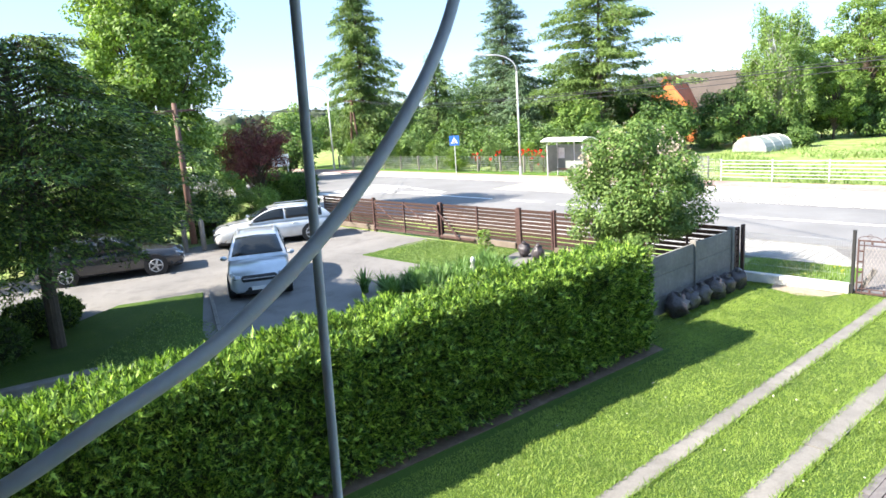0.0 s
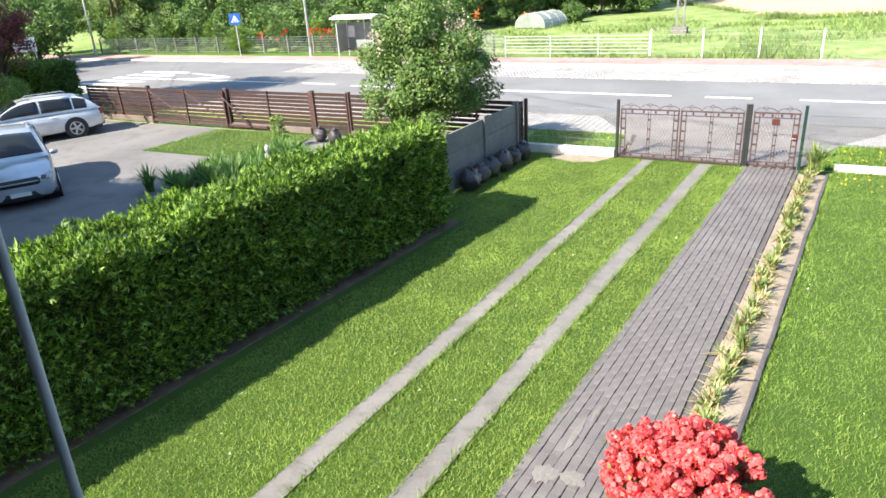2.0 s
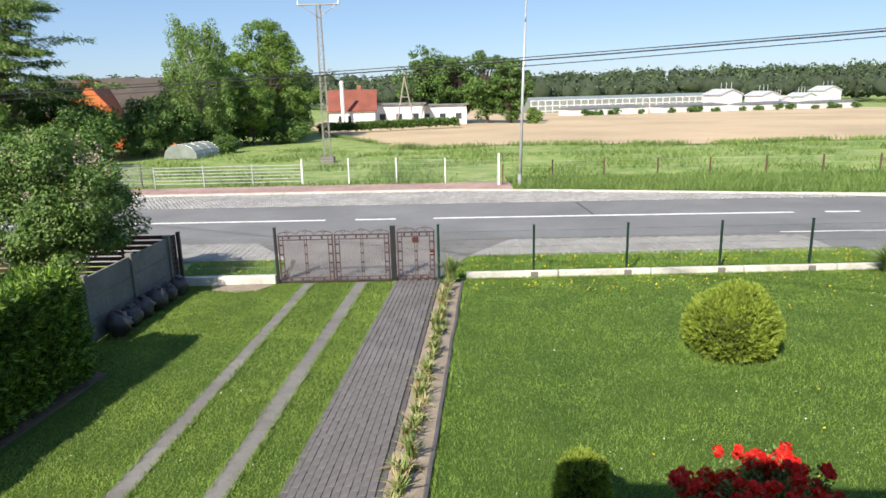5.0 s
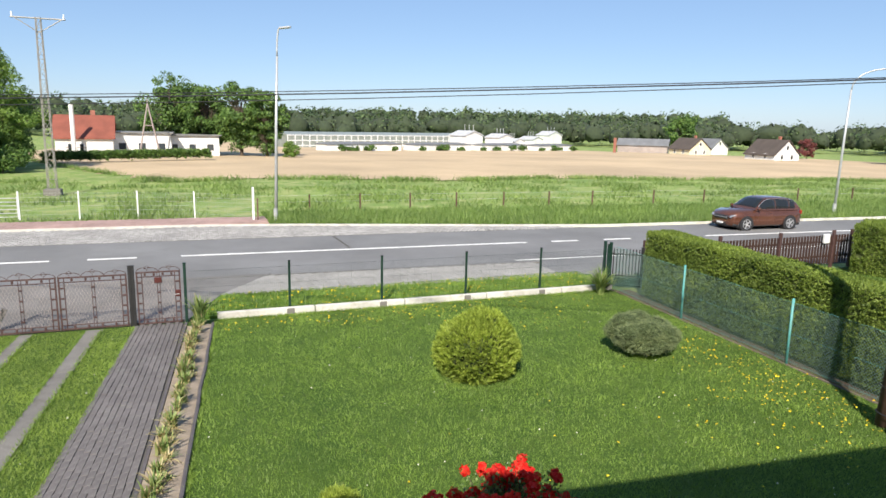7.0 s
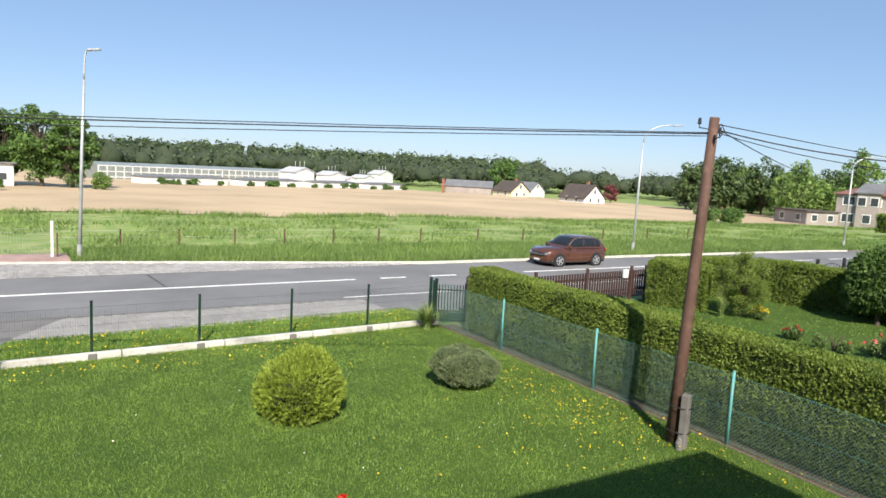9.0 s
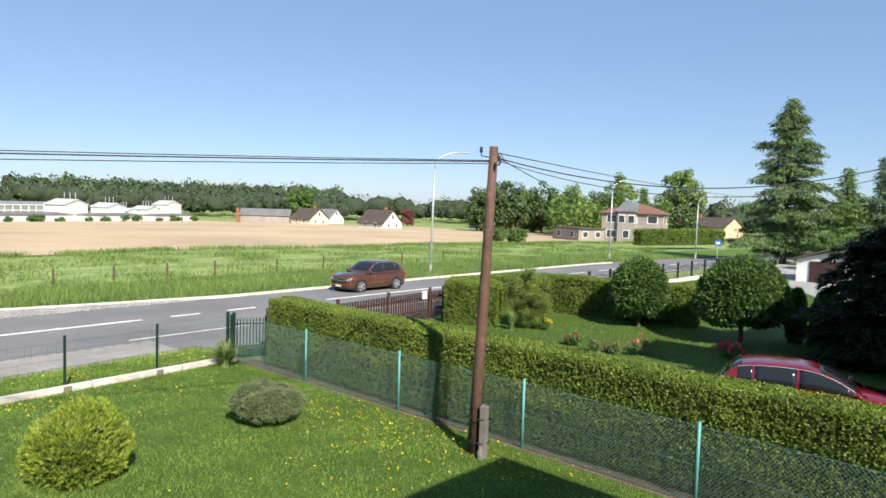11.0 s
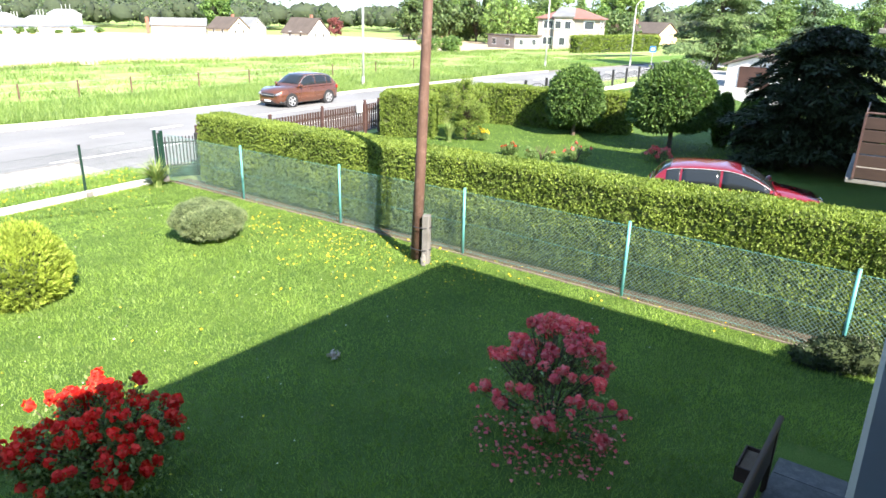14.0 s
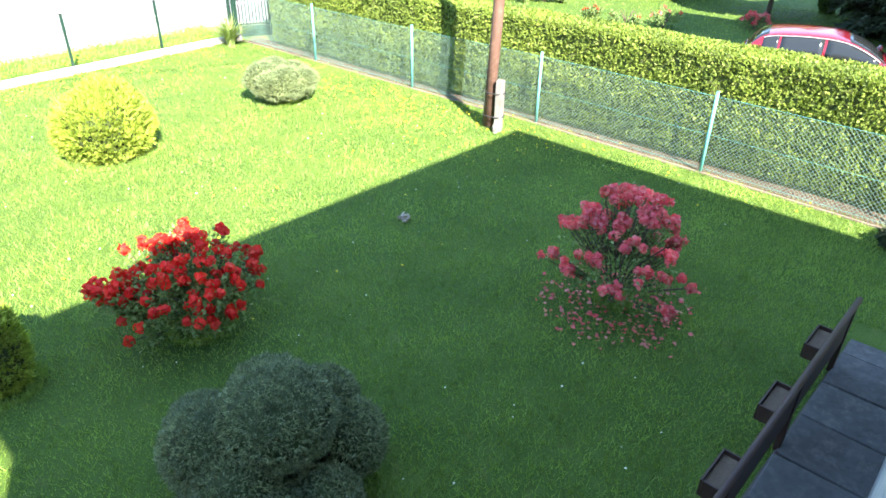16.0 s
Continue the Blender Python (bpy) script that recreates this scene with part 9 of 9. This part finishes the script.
def flower_dots(p, r, mat, name, label):
    """Small flat flower heads, six-sided."""
    n = len(p)
    tilt = RNG.normal(0, 0.3, (n, 2))
    rr = r * RNG.uniform(0.7, 1.25, n)
    v = []
    for k in range(6):
        a = math.pi * k / 3
        d = np.stack([np.cos(a) * rr, np.sin(a) * rr, np.zeros(n)], 1)
        d[:, 2] = d[:, 0] * tilt[:, 0] + d[:, 1] * tilt[:, 1]
        v.append(p + d)
    v = np.stack(v, 1).reshape(-1, 3)
    f = np.arange(6 * n).reshape(-1, 6)
    return quad_mesh(name, v, f, mat, None, label, "flowers", "", "stuff")


d = []
for cx, cy, sx, sy, n in ((10.9, 9.6, 0.55, 1.5, 260), (10.4, 7.4, 0.9, 1.2, 120), (11.4, 6.6, 0.35, 1.2, 80), (5.5, 15.6, 3.5, 0.45, 330), (8.6, 13.5, 1.6, 0.8, 40), (11.3, 2.8, 0.35, 2.0, 30), (8.0, 7.5, 2.2, 2.0, 40)):
    d.append(np.stack([RNG.normal(cx, sx, n), RNG.normal(cy, sy, n), RNG.uniform(0.08, 0.125, n)], 1))
d = np.concatenate(d)
d = d[(d[:, 0] < 12.1) & (d[:, 0] > 0.75) & (d[:, 1] < 16.35)]
flower_dots(d, 0.018, "dandelion", "dandelions", "yellow dandelion heads in the lawn near the wire fence")
q = np.stack([RNG.uniform(0.6, 12.2, 420), RNG.uniform(16.9, 18.7, 420), RNG.uniform(0.12, 0.18, 420)], 1)
q2 = np.stack([RNG.uniform(-6.6, -4.9, 50), RNG.uniform(16.9, 18.7, 50), RNG.uniform(0.1, 0.15, 50)], 1)
flower_dots(np.concatenate([q, q2]), 0.02, "dandelion", "verge_dandelions", "yellow dandelion heads in the roadside verge")
q = np.stack([RNG.uniform(-6.5, 11.8, 420), RNG.uniform(0.3, 16.2, 420), RNG.uniform(0.07, 0.095, 420)], 1)
q = q[~((q[:, 0] > lerp_line(q[:, 1], PATH_L) - 0.05) & (q[:, 0] < lerp_line(q[:, 1], BED_R) + 0.1))]
for (nl, nr), (fl, fr) in STRIPS:
    q = q[~((q[:, 0] > lerp_line(q[:, 1], (nl, fl)) - 0.03) & (q[:, 0] < lerp_line(q[:, 1], (nr, fr)) + 0.03))]
q = q[(q[:, 0] > -5.9) & ~((q[:, 0] > 2.4) & (q[:, 1] < 0))]
flower_dots(q, 0.011, "daisy", "daisies", "tiny white daisies scattered in the lawn")
sword_clump("flower_tuft", (7.11, 5.3, 0), 26, 0.12, "lilac_flower", "small tuft of pale violet flowers in the lawn", "", 0.0, 1.0, 0.02)
